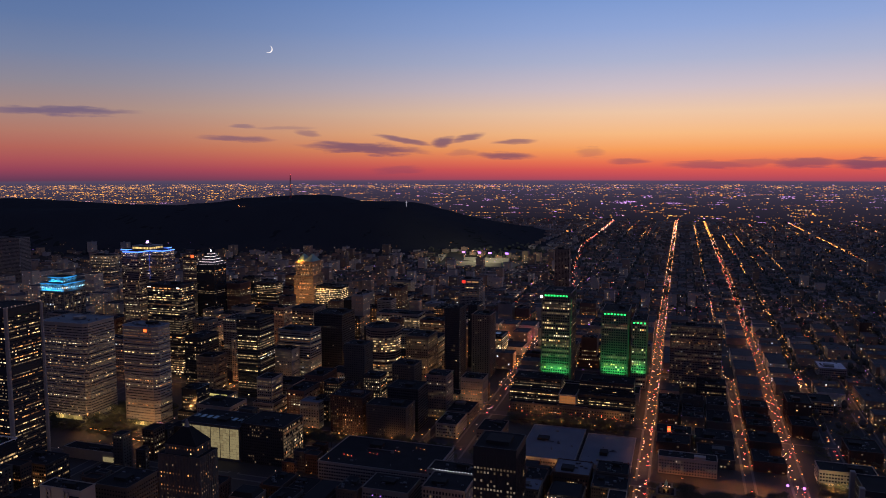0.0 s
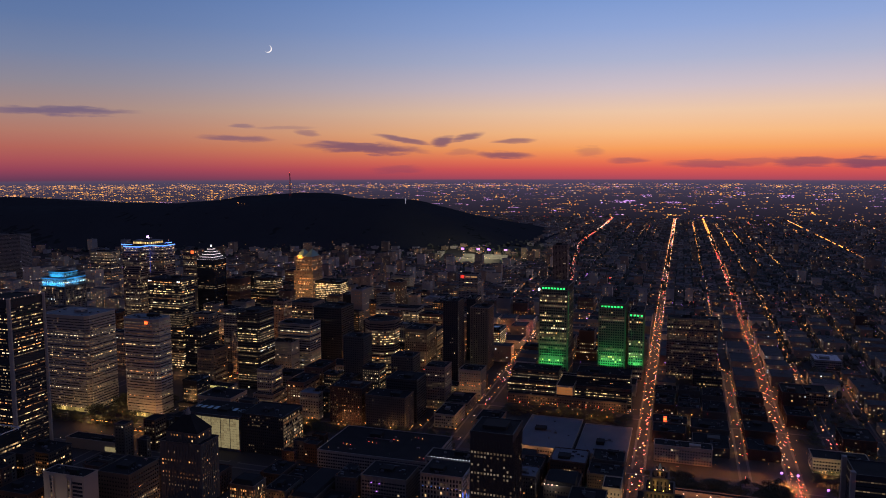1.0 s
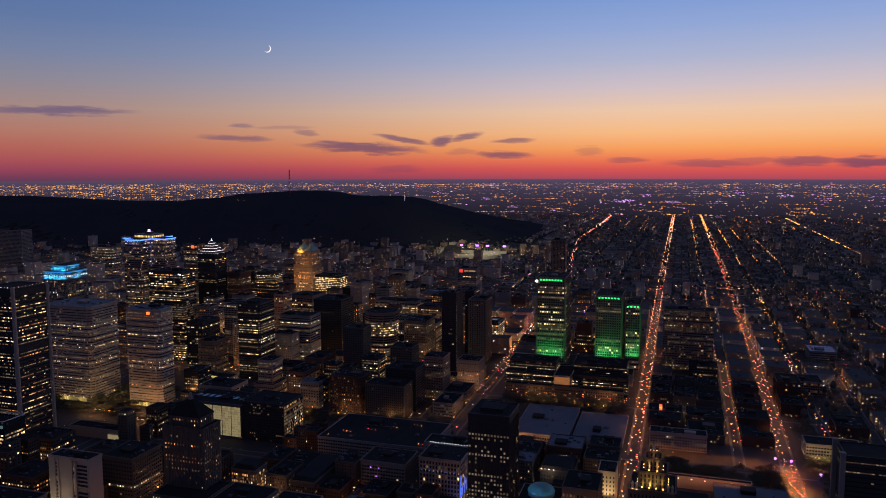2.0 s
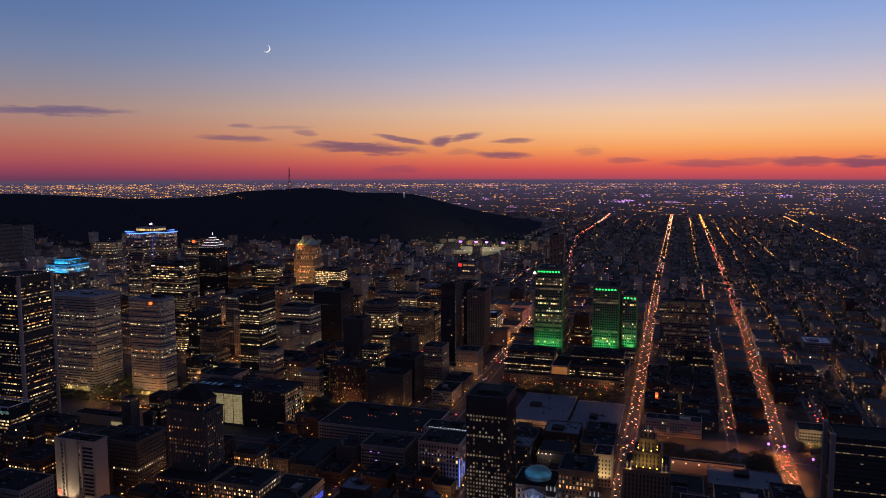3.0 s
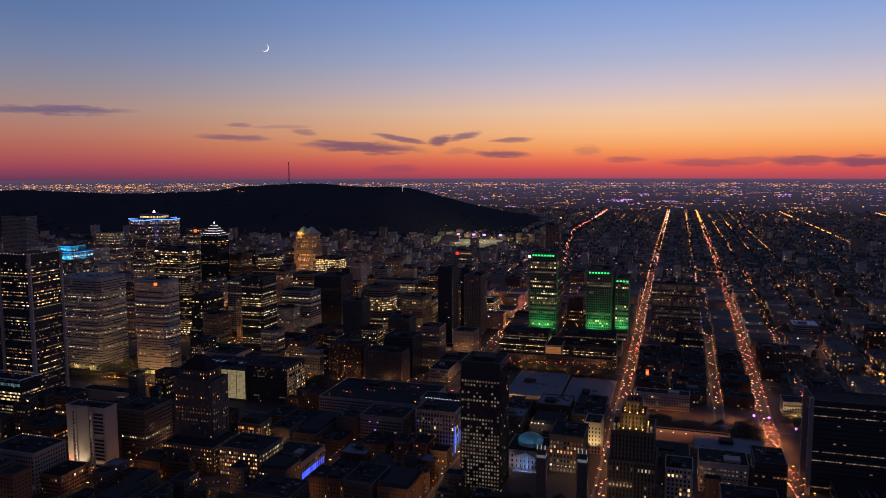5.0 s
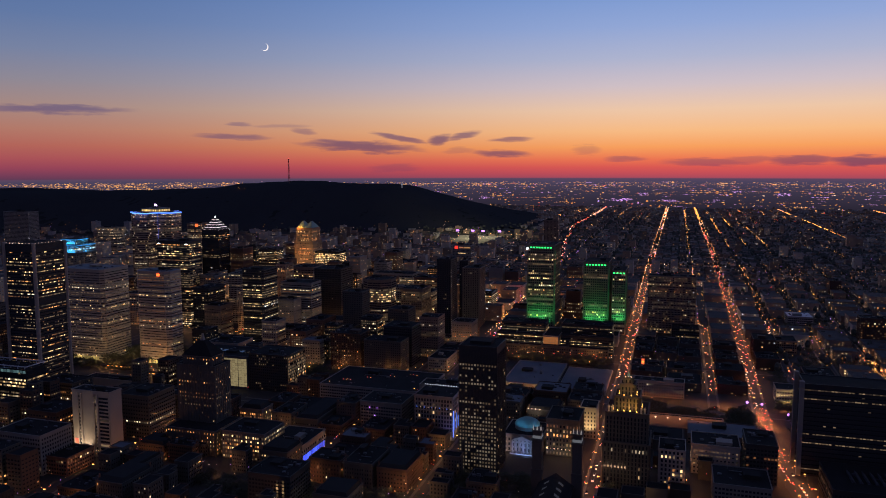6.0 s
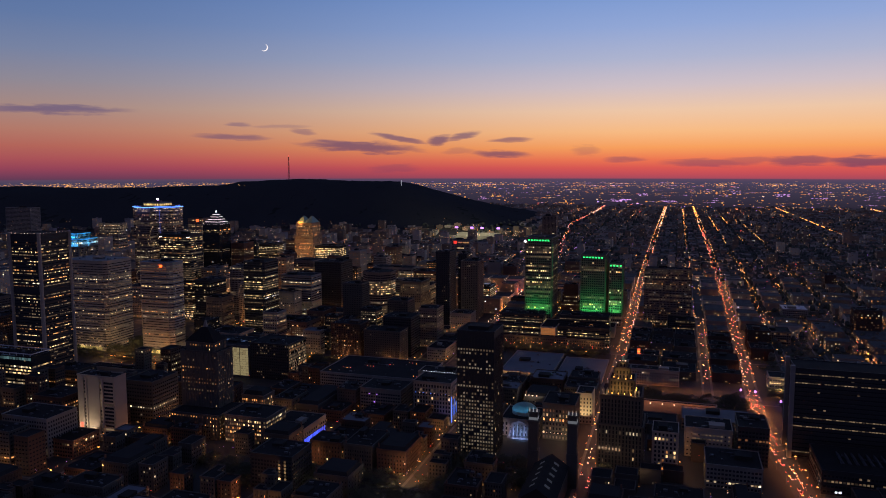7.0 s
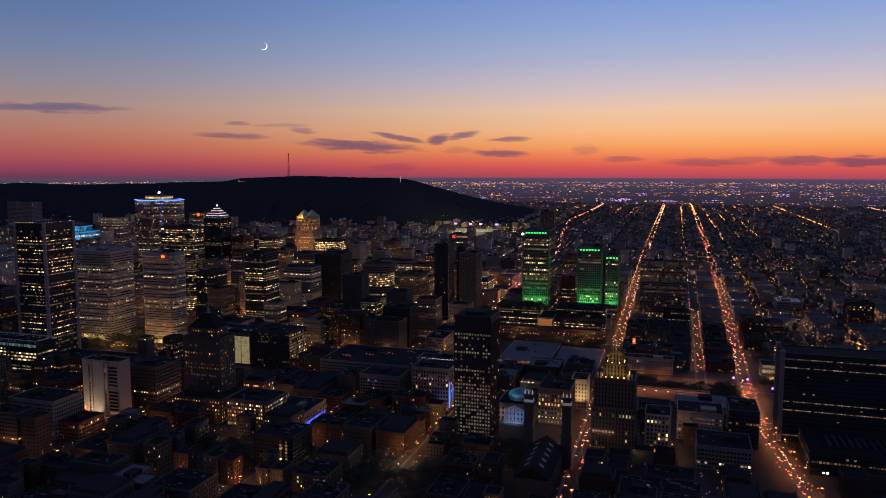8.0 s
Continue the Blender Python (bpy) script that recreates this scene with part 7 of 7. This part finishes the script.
# dense rows of lamps along the old streets and at the great crossing
for ax, lo, hi, step in ((-96, -70, 245, 16), (-213, -150, 95, 24), (48, -150, 260, 15), (213, 120, 420, 11), (162, 218, 690, 22), (-405, -150, 240, 30), (267, 330, 700, 26), (323, 330, 900, 70), (378, 330, 1000, 60), (446, 330, 1000, 55), (555, 330, 1000, 55), (680, 330, 1000, 50)):
    y = lo
    while y < hi:
        sx = rng.choice([-1, 1]) * (5 if ax not in (48, 213) else 7)
        point(rng.choice(["sodium", "white_lamp", "red_lamp"], p=[0.3, 0.2, 0.5] if ax == 213 else [0.46, 0.28, 0.26]), ax + sx, y, ground_z(ax, y) + rng.uniform(3, 8.5), rng.uniform(0.24, 0.5) * (1.5 if y > 330 else 1.0))
        y += rng.exponential(step * 0.7) + step * 0.3
for (ax, ay), (bx, by) in zip(BEND, BEND[1:]):
    for _ in range(12):
        s = rng.random()
        point(rng.choice(["sodium", "white_lamp", "red_lamp"], p=[0.6, 0.15, 0.25]), ax + (bx - ax) * s + rng.uniform(-10, 10), ay + (by - ay) * s, ground_z(ax, ay) + rng.uniform(1.5, 8), rng.uniform(0.35, 0.6))
# the wide crossing where the boulevard begins
for _ in range(60):
    x, y = 213 + rng.uniform(-7, 7), rng.uniform(118, 300)
    point(rng.choice(["sodium", "white_lamp", "red_lamp"], p=[0.6, 0.15, 0.25]), x, y, ground_z(x, y) + rng.uniform(1.2, 7), rng.uniform(0.25, 0.5))
# the busy avenue beside the green-lit towers
for _ in range(90):
    x, y = -175 + rng.uniform(-9, 9), rng.uniform(540, 1200)
    point(rng.choice(["sodium", "white_lamp", "red_lamp"], p=[0.45, 0.2, 0.35]), x, y, ground_z(x, y) + rng.uniform(2, 9), rng.uniform(0.6, 1.1))
for _ in range(130):
    x, y = rng.uniform(-330, -60), rng.uniform(660, 1000)
    if clear(x - 0.6, x + 0.6, y - 0.6, y + 0.6, 0.2):
        point(rng.choice(["sodium", "white_lamp", "violet_lamp", "red_lamp"], p=[0.3, 0.15, 0.2, 0.35]), x, y, ground_z(x, y) + rng.uniform(4, 22), rng.uniform(0.5, 1.2))
# the lively street before the podium
for _ in range(80):
    x, y = rng.uniform(-140, 30), rng.choice([438, 442, 450, 453])
    point(rng.choice(["sodium", "white_lamp", "red_lamp"], p=[0.62, 0.2, 0.18]), x, y, ground_z(x, y) + rng.uniform(1.5, 8), rng.uniform(0.35, 0.75))
# door and yard lamps of the low quarter beside the boulevard
for _ in range(2300):
    x, y = rng.uniform(60, 950), rng.uniform(290, 1400)
    if not clear(x - 0.6, x + 0.6, y - 0.6, y + 0.6, 0.2):
        continue
    point(rng.choice(["sodium", "white_lamp", "violet_lamp", "red_lamp"], p=[0.62, 0.2, 0.07, 0.11]), x, y, ground_z(x, y) + rng.uniform(6, 16), eye_r(y, rng.uniform(0.00016, 0.0004)))
# yard, door and roof lamps of the old town
for _ in range(620):
    x, y = rng.uniform(-640, 420), rng.uniform(-190, 262)
    if not clear(x - 0.6, x + 0.6, y - 0.6, y + 0.6, 0.2):
        continue
    point(rng.choice(["sodium", "white_lamp", "violet_lamp", "red_lamp"], p=[0.46, 0.36, 0.08, 0.1]), x, y, ground_z(x, y) + rng.uniform(4, 12), rng.uniform(0.2, 0.5))
# a few lights among the trees of the hill's foot
for _ in range(1500):
    x, y = rng.uniform(-2600, -150), rng.uniform(1100, 2050)
    z = ground_z(x, y)
    if z < 100:
        point(rng.choice(["sodium", "white_lamp", "violet_lamp"], p=[0.55, 0.35, 0.1]), x, y, z + 14, eye_r(y, rng.uniform(0.00018, 0.0004)))
for x, y in ((-1556, 1956), (-1548, 1950), (-1537, 1953), (-1529, 1957)):
    point("sodium", x, y, ground_z(x, y) + 9, 1.3)
for x, y in ((200, 294), (216, 291), (241, 261)):
    g = Mesh()
    g.ball(0, 0, 0, 1.5)
    lamp("violet_light", "POINT", (x, y, ground_z(x, y) + 9.2), 600, (0.5, 0.2, 1.0), None, 0.4)
    pl = Mesh()
    pl.prism(ring8, -6, -1.7)
    fl = new("violet_lamp_post")
    fl.matrix_world = pose(x, y, ground_z(x, y) + 5.6)
    tagged(fl, "lamp post with a bright violet-white lamp", "street lamp")
    part("lamp_head", g, glow("violet-white lamp", (0.55, 0.22, 1.0), 2.6, 0.0), fl)
    part("pole", pl, M["metal"], fl)

# the light that those rows of lamps throw on streets and fronts
for ax, lo, hi, step, power in ((48, -110, 1300, 42, 8000), (213, 130, 1300, 42, 8000), (162, 222, 690, 66, 4500), (-175, 275, 900, 80, 2600), (-585, -90, 900, 110, 7000), (-445, 280, 900, 110, 7000), (-300, 460, 900, 110, 6000), (-930, 280, 900, 130, 7000), (-96, -60, 240, 50, 5200), (-752, 230, 900, 110, 7500), (-213, -150, 90, 60, 3400), (-405, -150, 150, 60, 3200), (48, 1340, 2600, 110, 16000), (213, 1340, 2600, 110, 16000)):
    y = lo
    while y < hi:
        if clear(ax - 3, ax + 3, y - 3, y + 3, 0):
            street_light((ax, y, ground_z(ax, y) + (16 if ax in (48, 213) else 10)), power, (1.0, 0.36, 0.13) if ax in (48, 213) else SODIUM)
        y += step
for x, y, p in ((206, 268, 50000), (215, 225, 34000), (214, 186, 26000), (214, 150, 20000), (80, 287, 5000), (112, 287, 5000), (144, 287, 6000), (176, 287, 8000), (244, 290, 9000)):
    street_light((x, y, ground_z(x, y) + 11), p, (1.0, 0.32, 0.08))
for x, y in BEND[1:6]:
    street_light((x, y, ground_z(x, y) + 13), 9000, (1.0, 0.36, 0.12))
# lamps round the square below the hotels, and pools of light in the side streets
square = Mesh()
for x, y in ((-374, 279), (-381, 297), (-333, 297), (-262, 294), (-236, 296), (-225, 334), (-185, 332), (-102, 410), (-81, 410), (-64, 412), (-39, 412), (-369, 446), (-20, 410), (0, 412), (-300, 300), (-270, 345), (-700, 250), (-660, 240), (-640, 246), (-720, 272), (-606, 246), (-760, 250)):
    square.ball(x, y, ground_z(x, y) + 8.2, 0.6)
    post = new("lamp_post")
    post.matrix_world = pose(x, y, ground_z(x, y))
    tagged(post, "slim lamp post on a paved square", "lamp post", "lamp posts")
    shaft = Mesh()
    shaft.prism(ring8, -0.3, 8, shrink=0.6)
    part("pole", shaft, M["metal"], post)
    street_light((x, y, ground_z(x, y) + 9.8), 1500, (1.0, 0.45, 0.14))
tagged(square.make("square_lamps", [M["sodium"]]), "orange lamps round a paved square", "lights", kind="stuff")
pool_rng = np.random.default_rng(12)
for _ in range(58):
    x, y = pool_rng.uniform(250, 760), pool_rng.uniform(290, 1250)
    x = min((267, 323, 378, 446, 555, 680), key=lambda v: abs(v - x))
    point("sodium", x + 4, y, ground_z(x, y) + 9, eye_r(y, 0.0007))
    street_light((x, y, ground_z(x, y) + 13.5), pool_rng.uniform(4000, 11000), (1.0, 0.4, 0.12))
# unseen lights without posts, added along the cross rows to lift the warm glow
for yy, x0, x1, step, power in ((446, -1000, 150, 100, 5200), (268, -700, 60, 100, 3000), (50, -560, 30, 90, 2600), (-60, -560, 30, 90, 2400), (-160, -560, 200, 95, 2200), (150, -560, -310, 80, 3000), (690, -900, -60, 120, 4500), (850, -900, 40, 130, 4500)):
    x = x0
    while x < x1:
        if clear(x - 3, x + 3, yy - 3, yy + 3, 0):
            street_light((x, yy, ground_z(x, yy) + 10), power, SODIUM)
        x += step
for k, label in (("sodium", "countless orange street lights"), ("white_lamp", "countless pale street and car lights"), ("violet_lamp", "scattered violet floodlights"), ("red_lamp", "strings of red tail lights")):
    tagged(FAR[k].make("far_lights", [M[k]]), label + " across the city", "lights", kind="stuff")
